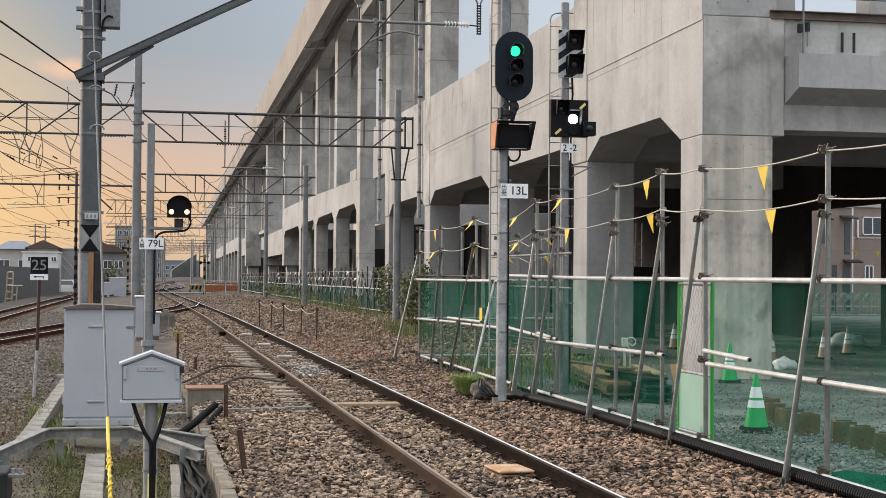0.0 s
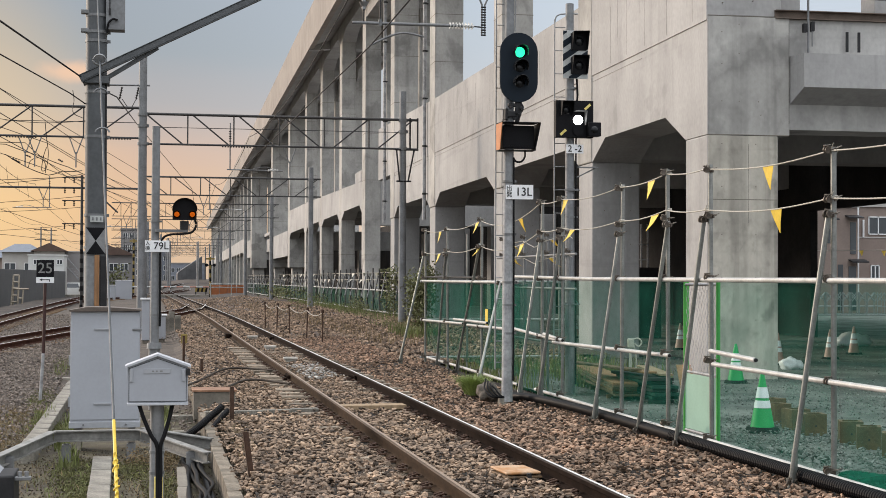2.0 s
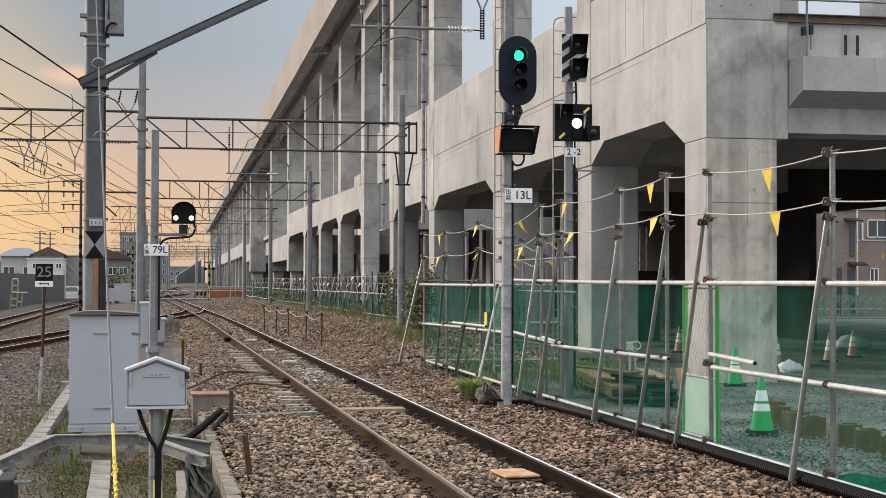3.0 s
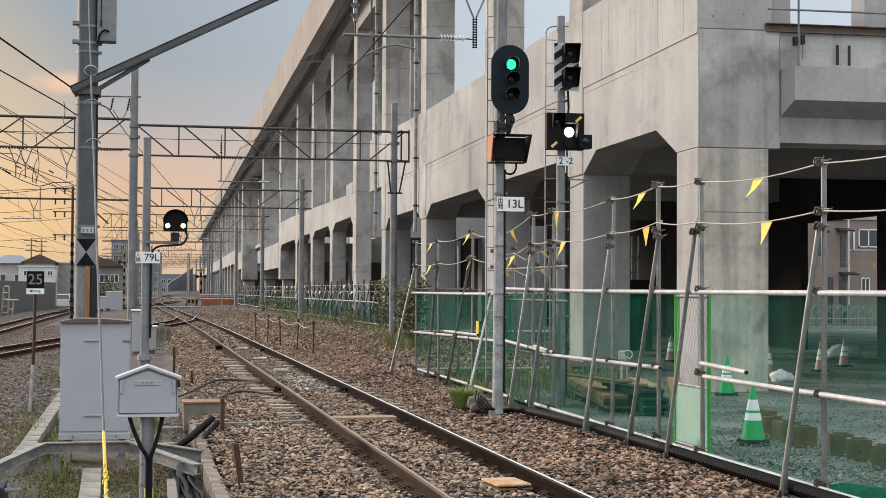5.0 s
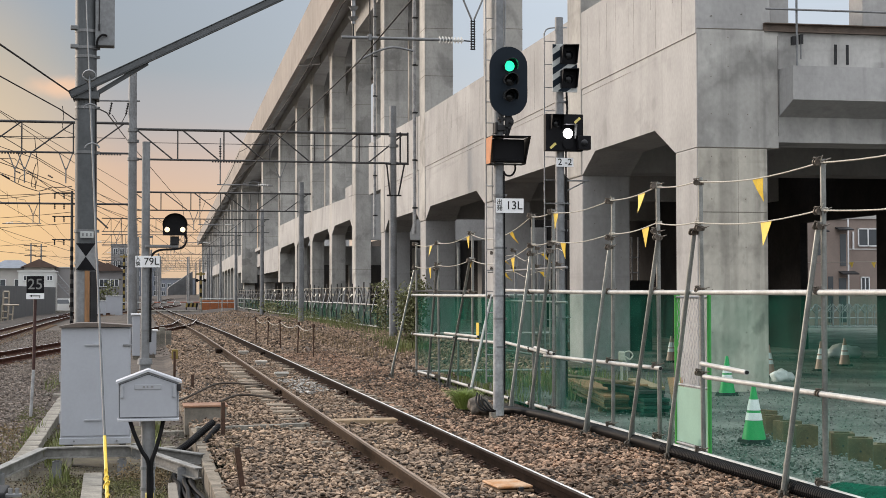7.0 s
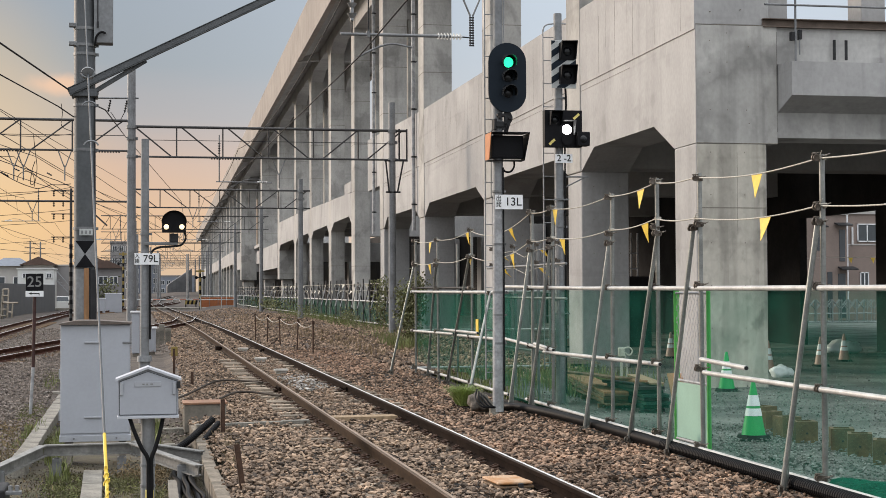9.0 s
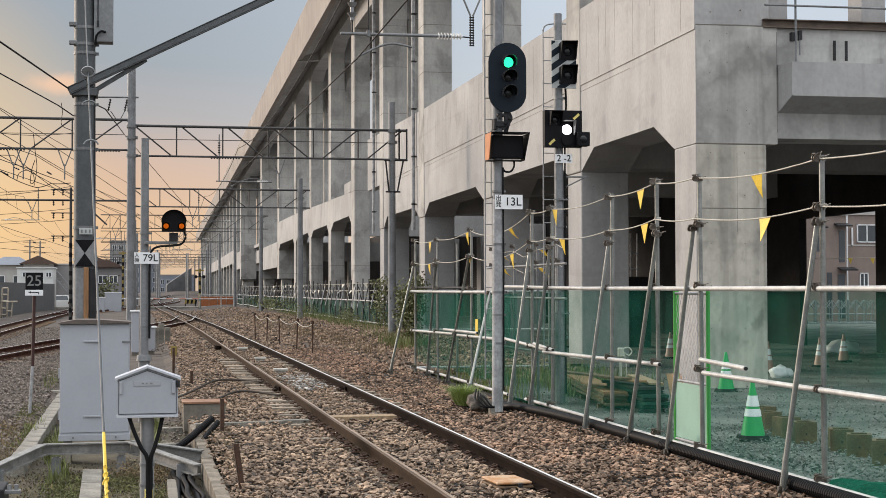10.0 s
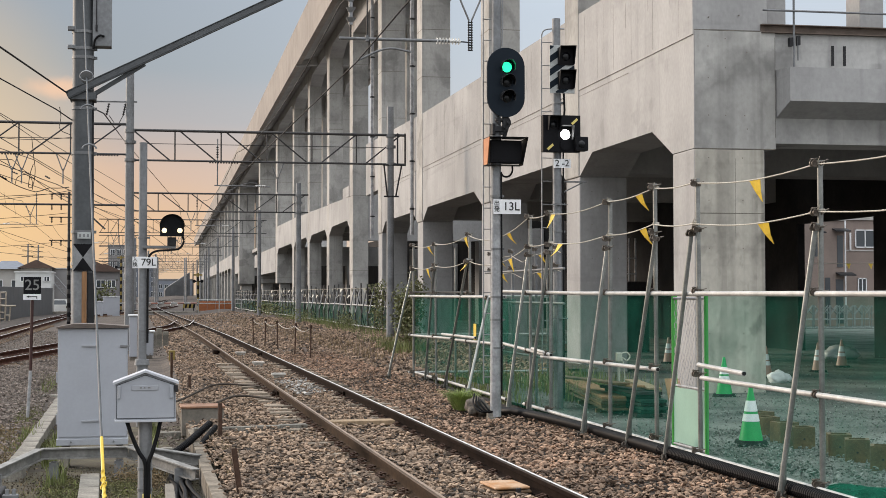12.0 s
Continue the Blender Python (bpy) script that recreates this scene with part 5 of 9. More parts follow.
def signal_departure():
    """Three-aspect signal with indicator box and name plate."""
    s = thing("colour_light_signal", 4.96, 20.6, -0.08, "three-lamp railway signal showing green on a grey pole", "signal")
    bm = bmesh.new()
    cyl(bm, (0.012, 0, 3.0), (0.03, 0, 7.4), 0.072, 0.060, seg=20)
    part("upper_pole", bm, POLE, s, "grey upper length of the pole")
    bm = bmesh.new()
    cyl(bm, (0, 0, 0), (0.012, 0, 3.0), 0.079, 0.074, seg=20)
    pole = part("pole", bm, POLE_PALE, s, "pale weathered steel pole")
    bands(pole, 0.01, 0, [0.95, 1.35, 1.67, 2.35, 3.1, 3.62], 0.082)
    bm = bmesh.new()
    box(bm, -0.12, 0.0, -0.06, 0.06, -0.06, 0.05, bev=0.01)
    part("footing", bm, CONCRETE_PALE, s)
    bm = bmesh.new()
    stadium(0.545, 0.985, -0.17, -0.13, bm, 0.12, 4.715)
    plate = part("background_plate", bm, NAVY, s, "blue-black oval background plate")
    bm = bmesh.new()
    box(bm, 0.03, 0.21, -0.13, -0.02, 4.3, 5.1, bev=0.02)
    part("lamp_housing", bm, BLACK, s)
    for z, m, lab in ((4.93, LAMP_GREEN, "lit green lamp"), (4.72, GLASS_DARK, ""), (4.50, GLASS_DARK, "")):
        lens("lamp", 0.13, -0.172, z, 0.074, m, plate, lab)
        bm = bmesh.new()
        hood(bm, 0.135, z + 0.008, 0.096, -0.17, 0.20)
        part("visor", bm, BLACK_GLOSS, plate)
    # mounting under the plate
    bm = bmesh.new()
    box(bm, 0.08, 0.17, -0.14, -0.08, 4.06, 4.26, bev=0.01)
    cyl(bm, (0.1, -0.1, 3.92), (0.14, -0.12, 4.08), 0.03, seg=10)
    box(bm, -0.03, 0.12, -0.12, 0.05, 4.02, 4.10, bev=0.008)
    box(bm, -0.02, 0.10, -0.14, 0.05, 4.17, 4.21, bev=0.008)
    box(bm, -0.06, -0.02, -0.1, 0.06, 3.98, 4.14, bev=0.008)
    for x, y, z in ((0.02, -0.10, 4.16), (0.15, -0.16, 4.14), (0.06, -0.13, 3.99), (0.13, -0.15, 4.05)):
        cyl(bm, (x, y, z), (x, y - 0.05, z), 0.022, seg=6)
    pipe(bm, curve_pts([(0.16, -0.10, 4.24), (0.19, -0.13, 4.14), (0.13, -0.14, 4.04), (0.09, -0.1, 3.92)], 5), 0.013, seg=6)
    part("mounting", bm, STEEL_DARK, s, "bolted dark steel mounting bracket")
    # route indicator with a deep hood
    bm = bmesh.new()
    box(bm, -0.10, 0.36, -0.12, 0.10, 3.58, 3.90, bev=0.008)
    ind = part("indicator_box", bm, BLACK, s, "black route indicator box with hood")
    # left side's orange is painted-in sunset light
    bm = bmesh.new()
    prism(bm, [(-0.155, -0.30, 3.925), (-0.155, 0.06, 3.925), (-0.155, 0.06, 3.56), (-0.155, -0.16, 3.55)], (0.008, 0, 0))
    part("hood_side", bm, SUNSET_SIDE, ind, "hood side with sunset light put into its orange colour")
    bm = bmesh.new()
    prism(bm, [(0.40, -0.30, 3.925), (0.40, 0.06, 3.925), (0.36, 0.06, 3.56), (0.36, -0.16, 3.55)], (0.008, 0, 0))
    part("hood_side", bm, BLACK, ind)
    bm = bmesh.new()
    prism(bm, [(-0.155, -0.30, 3.925), (0.408, -0.30, 3.925), (0.39, 0.06, 3.93), (-0.155, 0.06, 3.93)], (0, 0, 0.008))
    part("hood_top", bm, BLACK, ind)
    bm = bmesh.new()
    prism(bm, [(-0.155, -0.16, 3.545), (0.368, -0.16, 3.545), (0.368, 0.06, 3.545), (-0.155, 0.06, 3.545)], (0, 0, 0.008))
    part("hood_bottom", bm, BLACK, ind)
    bm = bmesh.new()
    box(bm, -0.07, 0.33, -0.128, -0.122, 3.61, 3.87)
    part("screen", bm, BLACK, ind, "dark unlit indicator screen")
    bm = bmesh.new()
    pipe(bm, curve_pts([(0.25, 0.0, 3.56), (0.25, 0.0, 3.47), (0.2, 0.0, 3.40), (0.12, 0.0, 3.40), (0.08, 0.0, 3.46)], 6), 0.014)
    part("cable", bm, RUBBER, s)
    bm = bmesh.new()
    pipe(bm, [(0.075, -0.06, 0.3), (0.08, -0.06, 2.0), (0.075, -0.06, 3.45)], 0.012, seg=6)
    part("cable", bm, RUBBER, s)
    pl = sign_plate("name_plate", 0.40, 0.205, 0.15, -0.10, 2.96, s, label="white enamel plate reading 13L")
    writing("lettering", "13L", 0.165, LETTER, pose(0.21, -0.103, 2.96), pl)
    writing("lettering", "出\n発", 0.085, LETTER, pose(0.0, -0.103, 2.965), pl)
    # ladder behind
    bm = bmesh.new()
    ladder(bm, -0.15, -0.03, 0.10, 0.45, 7.2)
    part("ladder", bm, GALV, s, "thin galvanised climbing ladder")
    bm = bmesh.new()
    cyl(bm, (0.10, -0.02, 5.25), (0.12, -0.02, 7.2), 0.010, seg=6)
    part("conduit", bm, GALV, s)
    return s


def signal_two_lamp():
    """Striped two-lamp board above a black flashing-light board."""
    s = thing("shunting_signal", 6.71, 23.5, -0.25, "grey pole with a striped two-lamp board and black flasher board", "signal")
    bm = bmesh.new()
    cyl(bm, (0, 0, 0), (-0.02, 0, 6.40), 0.082, 0.066, seg=20)
    pole = part("pole", bm, POLE, s, "grey weathered steel pole")
    bands(pole, 0.0, 0, [1.5, 1.9, 2.9, 3.35, 5.0], 0.086)
    for z in (1.5, 1.9, 3.35):
        bm = bmesh.new()
        box(bm, -0.13, 0.13, -0.11, -0.09, z - 0.01, z + 0.01)
        part("step_bar", bm, GALV_DULL, pole)
    bm = bmesh.new()
    box(bm, -0.17, 0.25, -0.14, -0.12, 5.16, 5.94, bev=0.004)
    board = part("striped_board", bm, WHITE_DULL, s, "white board with dark diagonal stripes")
    for k in range(-1, 4):
        # each stripe climbs to the right and ends at the board's edge
        zl = 5.22 + 0.215 * k
        lo, hi = [], []
        for x in np.linspace(-0.168, 0.248, 14):
            a, b = zl + 0.7 * (x + 0.168), zl + 0.115 + 0.7 * (x + 0.168)
            if a < 5.93 and b > 5.17:
                lo.append((x, -0.1425, max(a, 5.165)))
                hi.append((x, -0.1425, min(b, 5.935)))
        bm = bmesh.new()
        prism(bm, lo + hi[::-1], (0, 0.004, 0))
        part("stripe", bm, NAVY, board)
    for z in (5.76, 5.37):
        bm = bmesh.new()
        prism(bm, [(-0.04, -0.34, z + 0.14), (0.222, -0.34, z + 0.15), (0.225, -0.145, z + 0.13), (-0.02, -0.145, z + 0.13)], (0, 0, 0.007))
        prism(bm, [(-0.04, -0.34, z + 0.14), (-0.04, -0.145, z + 0.13), (-0.04, -0.145, z - 0.14), (-0.04, -0.24, z - 0.13)], (0.007, 0, 0))
        prism(bm, [(0.218, -0.34, z + 0.15), (0.218, -0.145, z + 0.13), (0.218, -0.145, z - 0.14), (0.218, -0.24, z - 0.13)], (0.007, 0, 0))
        part("square_visor", bm, BLACK, board)
        bm = bmesh.new()
        box(bm, -0.03, 0.218, -0.155, -0.143, z - 0.14, z + 0.135)
        part("lamp_case", bm, BLACK, board)
        lens("lamp", 0.10, -0.157, z, 0.075, GLASS_DARK, board)
    bm = bmesh.new()
    box(bm, -0.29, 0.34, -0.16, -0.02, 4.20, 4.80, bev=0.006)
    bb = part("flasher_board", bm, BLACK, s, "square black board with a white flashing lamp")
    lens("lamp", -0.12, -0.163, 4.64, 0.065, GLASS_DARK, bb)
    bm = bmesh.new()
    box(bm, 0.22, 0.43, -0.30, -0.10, 4.215, 4.44, bev=0.01)
    lc = part("side_lamp_case", bm, BLACK, bb, "black side lamp case")
    lens("lamp", 0.32, -0.302, 4.32, 0.06, GLASS_DARK, lc)
    lens("lamp", 0.08, -0.163, 4.485, 0.082, LAMP_WHITE, bb, "white flashing lamp")
    # second visor grey, not black: lamp light on its inside put into the colour
    for x0, x1, z0, z1, ln, mt in ((-0.22, -0.03, 4.55, 4.77, 0.18, BLACK), (0.0, 0.19, 4.40, 4.62, 0.16, GALV_DULL)):
        bm = bmesh.new()
        box(bm, x0, x1, -0.16 - ln, -0.16, z1, z1 + 0.006)
        prism(bm, [(x1, -0.16 - ln, z1), (x1, -0.16, z1), (x1, -0.16, z0), (x1, -0.16 - ln * 0.5, z0)], (0.006, 0, 0))
        if x0 != 0.0:
            prism(bm, [(x0, -0.16 - ln, z1), (x0, -0.16, z1), (x0, -0.16, z0), (x0, -0.16 - ln * 0.5, z0)], (0.006, 0, 0))
        part("square_visor", bm, mt, bb)
    for x, z in ((0.24, 4.70), (-0.17, 4.28)):
        bm = bmesh.new()
        box(bm, -0.062, 0.062, -0.166, -0.160, -0.02, 0.02, pose(x, 0, z, 0, -42, 0))
        part("reflector_bar", bm, YELLOW_PALE, bb, "yellow reflector strip")
    # added black disc: hides the glowing lens to make it blink
    sh = bmesh.new()
    cyl(sh, (0.08, -0.193, 4.485), (0.08, -0.188, 4.485), 0.090, seg=24)
    shutter = part("blink_disc", sh, BLACK, bb, "dark added disc that blinks the flashing lamp")
    pl = sign_plate("name_plate", 0.29, 0.145, 0.045, -0.10, 4.02, s, label="white plate reading 2-2")
    writing("lettering", "2 -2", 0.15, LETTER, pose(0.045, -0.103, 4.02), pl)
    bm = bmesh.new()
    ladder(bm, -0.25, -0.07, 0.08, 0.6, 6.15, 0.38)
    pipe(bm, curve_pts([(-0.25, 0.08, 6.1), (-0.22, 0.08, 6.2), (-0.12, 0.06, 6.24), (0.12, 0.0, 6.24)], 5), 0.012)
    part("ladder", bm, GALV, s, "thin galvanised climbing ladder")
    bm = bmesh.new()
    pipe(bm, [(0.09, -0.05, 5.2), (0.10, -0.06, 4.9), (0.09, -0.05, 4.75)], 0.018)
    pipe(bm, [(0.075, -0.06, 4.2), (0.075, -0.06, 2.0), (0.08, -0.06, 0.2)], 0.014)
    part("cable", bm, RUBBER, s)
    bm = bmesh.new()
    box(bm, 0.1, 0.48, -0.03, 0.05, 3.72, 3.74)
    cyl(bm, (0.08, 0, 3.55), (0.42, 0, 3.72), 0.012, seg=6)
    part("footrest", bm, GALV_DULL, s, "steel foot step on the pole")
    return shutter


def signal_dwarf():
    """Dome-headed shunting signal with two lamps, on a stepped pole."""
    s = thing("dwarf_signal", 0.065, 22.0, -0.25, "black dome-headed shunting signal with two lit lamps on a pole", "signal")
    bm = bmesh.new()
    cyl(bm, (0, 0, 0.0), (0, 0, 0.92), 0.082, seg=18)
    cyl(bm, (0, 0, 0.88), (0, 0, 0.96), 0.108, 0.100, seg=18)
    cyl(bm, (0, 0, 0.96), (0.005, 0, 4.09), 0.064, 0.058, seg=18)
    pole = part("pole", bm, POLE, s, "grey steel pole with a flanged foot")
    bands(pole, 0, 0, [1.35, 2.7], 0.068)
    pts = [(0.17 * math.cos(a), 0.15 + 0.155 * math.sin(a)) for a in np.linspace(0, math.pi, 18)] + [(-0.17, 0.0), (0.17, 0.0)]
    bm = bmesh.new()
    prism(bm, [(0.415 + x, -0.16, 2.735 + z) for x, z in pts], (0, 0.13, 0))
    head = part("signal_head", bm, BLACK, s, "black domed signal head")
    bm = bmesh.new()
    ang = [radians(a) for a in np.linspace(-8, 188, 27)]
    g = [[bm.verts.new((0.415 + (0.172 + d) * math.cos(a), yy, 2.885 + (0.158 + d) * math.sin(a))) for a in ang] for yy, d in ((-0.13, -0.006), (-0.24, 0.0), (-0.24, 0.006), (-0.13, 0.004))]
    for a, b in zip(g, g[1:]):
        for i in range(len(ang) - 1):
            bm.faces.new((a[i], a[i + 1], b[i + 1], b[i]))
    part("visor", bm, BLACK_MATT, head)
    for x in (0.305, 0.525):
        lens("lamp", x, -0.163, 2.815, 0.037, LAMP_WARM, head, "lit warm-white lamp")
    bm = bmesh.new()
    box(bm, 0.355, 0.475, -0.12, -0.04, 2.60, 2.72, bev=0.006)
    part("neck", bm, STEEL_DARK, s)
    bm = bmesh.new()
    box(bm, 0.0, 0.47, -0.10, -0.05, 2.555, 2.595, bev=0.006)
    part("bracket_arm", bm, GALV_DULL, s)
    bm = bmesh.new()
    pipe(bm, curve_pts([(0.57, -0.06, 2.74), (0.58, -0.06, 2.65), (0.52, -0.06, 2.56), (0.38, -0.09, 2.535), (0.2, -0.10, 2.52), (0.10, -0.09, 2.45), (0.075, -0.07, 2.25), (0.075, -0.07, 1.2)], 6), 0.016)
    part("cable", bm, RUBBER, s, "drooping black cable")
    pl = sign_plate("name_plate", 0.345, 0.165, 0.03, -0.10, 2.355, s, label="white plate reading 79L")
    writing("lettering", "79L", 0.145, LETTER, pose(0.085, -0.103, 2.355), pl)
    writing("lettering", "入\n換", 0.07, LETTER, pose(-0.105, -0.103, 2.358), pl)
    # added amber screens: their tint stands in for the lamps' dimmer glow
    fs = []
    for x in (0.305, 0.525):
        bm = bmesh.new()
        cyl(bm, (x, -0.196, 2.815), (x, -0.192, 2.815), 0.052, seg=20)
        fs.append(part("dim_screen", bm, AMBER, head, "added amber screen that dims and tints the lamp"))
    return fs


def tinted(name, col):
    m = bpy.data.materials.new(name)
    m.use_nodes = True
    n, l = m.node_tree.nodes, m.node_tree.links
    t = n.new("ShaderNodeBsdfTransparent")
    t.inputs[0].default_value = (*col, 1)
    l.new(t.outputs[0], n["Material Output"].inputs[0])
    return m


AMBER = tinted("lamp_dimming_tint", (0.55, 0.28, 0.10))
signal_departure()
BLINK_DISC = signal_two_lamp()
SCREENS = signal_dwarf()


# ---- poles, gantries and wires ----
def main_pole():
    """Tall overhead-line pole with a switch box, an inclined strut and warning plates."""
    s = thing("catenary_pole", -0.85, 24.0, -0.45, "thick grey steel overhead-line pole with bands and plates", "pole")
    bm = bmesh.new()
    cyl(bm, (0.02, 0, 0), (-0.02, 0, 9.5), 0.172, 0.158, seg=28)
    pole = part("shaft", bm, POLE_DARK, s, "grey galvanised pole shaft")
    bands(pole, 0, 0, [1.3, 2.55, 3.05, 4.28, 4.98, 5.18, 5.78, 5.92, 6.18, 7.0], 0.176, GALV_DULL, 0.045)
    for z in (5.93, 6.22, 5.2):
        bm = bmesh.new()
        box(bm, -0.24, -0.1, -0.12, 0.0, z, z + 0.06, bev=0.006)
        part("lug", bm, GALV_DULL, pole)
    bm = bmesh.new()
    box(bm, 0.145, 0.165, -0.09, -0.06, 0.4, 5.2)
    part("conduit", bm, STEEL_DARK, s, "dark conduit along the pole")
    bm = bmesh.new()
    box(bm, 0.14, 0.43, -0.16, 0.12, 5.97, 7.6, bev=0.01)
    bx = part("switch_box", bm, POLE, s, "grey switch box")
    bm = bmesh.new()
    pipe(bm, curve_pts([(0.32, -0.18, 6.12), (0.25, -0.20, 6.13), (0.18, -0.19, 6.06), (0.155, -0.16, 5.92)], 6), 0.017)
    part("cable", bm, RUBBER, bx)
    bm = bmesh.new()
    cyl(bm, (0.20, -0.17, 6.25), (0.20, -0.17, 6.9), 0.008, seg=6)
    box(bm, 0.185, 0.215, -0.18, -0.16, 6.2, 6.3)
    part("rod", bm, STEEL_DARK, bx)
    # inclined strut made of two channels
    bm = bmesh.new()
    m = Matrix.Translation((-0.24, -0.2, 5.18)) @ Matrix.Rotation(-math.atan2(1.345, 2.67), 4, "Y")
    box(bm, 0, 7.0, -0.04, 0.04, -0.045, 0.05, m, bev=0.008)
    st = part("strut", bm, POLE_DARK, s, "long inclined steel strut")
    bm = bmesh.new()
    box(bm, 0.0, 7.0, -0.052, 0.052, 0.052, 0.062, m)
    box(bm, 0.0, 7.0, -0.052, 0.052, -0.058, -0.048, m)
    part("flange", bm, POLE_DARK, st)
    bm = bmesh.new()
    box(bm, 0.0, 0.95, -0.03, 0.03, -0.035, 0.03, Matrix.Translation((0.14, -0.15, 5.2)) @ Matrix.Rotation(-math.atan2(0.40, 0.62), 4, "Y"))
    part("strut_brace", bm, POLE_DARK, s)
    bm = bmesh.new()
    box(bm, -0.20, 0.20, -0.22, 0.2, 5.12, 5.24, bev=0.01)
    part("strut_collar", bm, POLE_DARK, s)
    bm = bmesh.new()
    cyl(bm, (0.02, 0, 0.25), (0.01, 0, 2.44), 0.178, 0.176, seg=28)
    part("lower_sleeve", bm, POLE, s, "grey sleeve round the lower pole")
    # added dark strip for the shaded right side of the lower pole
    bm = bmesh.new()
    box(bm, 0.085, 0.185, -0.20, -0.02, 0.25, 2.44, bev=0.01)
    part("shade_strip", bm, STEEL_DARK, s, "dark strip standing in for the shaded right side of the pole")
    # hourglass plate and label
    bm = bmesh.new()
    box(bm, -0.135, 0.165, -0.19, -0.18, 2.46, 2.88)
    hp = part("marker_plate", bm, GALV, s, "grey plate with a black hourglass mark")
    for sgn in (1, -1):
        bm = bmesh.new()
        zc = 2.67
        prism(bm, [(-0.133, -0.193, zc + sgn * 0.208), (0.163, -0.193, zc + sgn * 0.208), (0.015, -0.193, zc)], (0, 0.004, 0))
        part("triangle", bm, BLACK, hp)
    bm = bmesh.new()
    box(bm, -0.07, 0.13, -0.20, -0.19, 2.96, 3.06, bev=0.003)
    lb = part("label_plate", bm, WHITE_DULL, s, "small greyish white label plate")
    for x in (-0.03, 0.03, 0.09):
        bm = bmesh.new()
        box(bm, x - 0.012, x + 0.012, -0.203, -0.199, 2.985, 3.035)
        part("print_bar", bm, GALV_DULL, lb)
    bm = bmesh.new()
    box(bm, 0.0, 0.075, -0.21, -0.17, 0.9, 2.45, bev=0.004)
    part("timber_lath", bm, WOOD, s, "orange-brown timber lath strapped to the pole")
    # guy wire with guard rings and yellow sleeve
    g = thing("guy_wire", -0.83, 23.8, 0, "grey guy wire with guard rings and yellow sleeve", "guy wire")
    a, b = Vector((-0.06, 0.0, 7.2)), Vector((0.56, -10.0, -0.5))

    def at(y_):
        k = y_ / -10.0
        return a.lerp(b, k) + Vector((0, 0, -0.12 * math.sin(math.pi * k)))
    bm = bmesh.new()
    pipe(bm, [at(-i * 0.3) for i in range(0, 33)], [0.009 if i < 11 else 0.012 for i in range(33)], seg=10)
    part("wire", bm, POLE_DARK, g, "pale plastic-sheathed wire")
    for i, yy in enumerate((-3.29, -3.96, -4.71)):
        p = at(yy)
        bm = bmesh.new()
        pipe(bm, [p + Vector((0.085 * math.cos(t), -0.02, 0.062 * math.sin(t))) for t in np.linspace(0 if i == 0 else 0.1, 6.28 if i == 0 else 3.04, 20)], 0.012, seg=6)
        if i == 0:
            cyl(bm, p + Vector((0, -0.012, -0.008)), p + Vector((0, 0.012, 0.008)), 0.09, seg=20)
        part("guard_ring", bm, POLE, g)
    bm = bmesh.new()
    pipe(bm, [at(-8.95 - 0.1 * i) for i in range(0, 11)], 0.0165, seg=8)
    sl = part("yellow_sleeve", bm, YELLOW, g, "yellow plastic guy sleeve")
    for i in range(9):
        bm = bmesh.new()
        p = at(-9.35 - 0.07 * i)
        w_, h_ = 0.013 + 0.007 * (i % 3), 0.022 + 0.010 * ((i + 1) % 2)
        pipe(bm, [p + Vector((w_ * math.cos(t), -0.02 + 0.012 * math.sin(t), h_ * math.sin(t + 0.4 * i))) for t in np.linspace(0, 6.1, 14)], 0.007, seg=6)
        part("rope_loop", bm, YELLOW, sl, "yellow rope lashing")


main_pole()


def insulator(bm, p0, p1, r=0.045, n=5):
    p0, p1 = Vector(p0), Vector(p1)
    cyl(bm, p0, p1, r * 0.4, seg=8)
    for i in range(n):
        a = p0.lerp(p1, (i + 0.3) / n)
        b = p0.lerp(p1, (i + 0.7) / n)
        cyl(bm, a, b, r, r * 0.5, seg=10)


def truss(parent, x0, x1, zt, zb, n, r=0.045, joined=False, kinds=True):
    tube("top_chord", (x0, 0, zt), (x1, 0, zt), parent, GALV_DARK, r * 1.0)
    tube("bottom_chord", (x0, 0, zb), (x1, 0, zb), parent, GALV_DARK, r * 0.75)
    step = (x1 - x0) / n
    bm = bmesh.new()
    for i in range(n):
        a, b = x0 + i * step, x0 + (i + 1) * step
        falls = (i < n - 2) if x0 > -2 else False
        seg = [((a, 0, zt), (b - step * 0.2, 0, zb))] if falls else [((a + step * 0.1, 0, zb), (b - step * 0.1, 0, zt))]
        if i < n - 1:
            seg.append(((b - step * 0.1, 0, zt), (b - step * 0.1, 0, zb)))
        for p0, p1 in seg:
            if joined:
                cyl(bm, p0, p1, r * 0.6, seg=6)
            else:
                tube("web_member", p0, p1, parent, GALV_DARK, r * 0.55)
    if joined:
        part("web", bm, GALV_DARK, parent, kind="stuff")


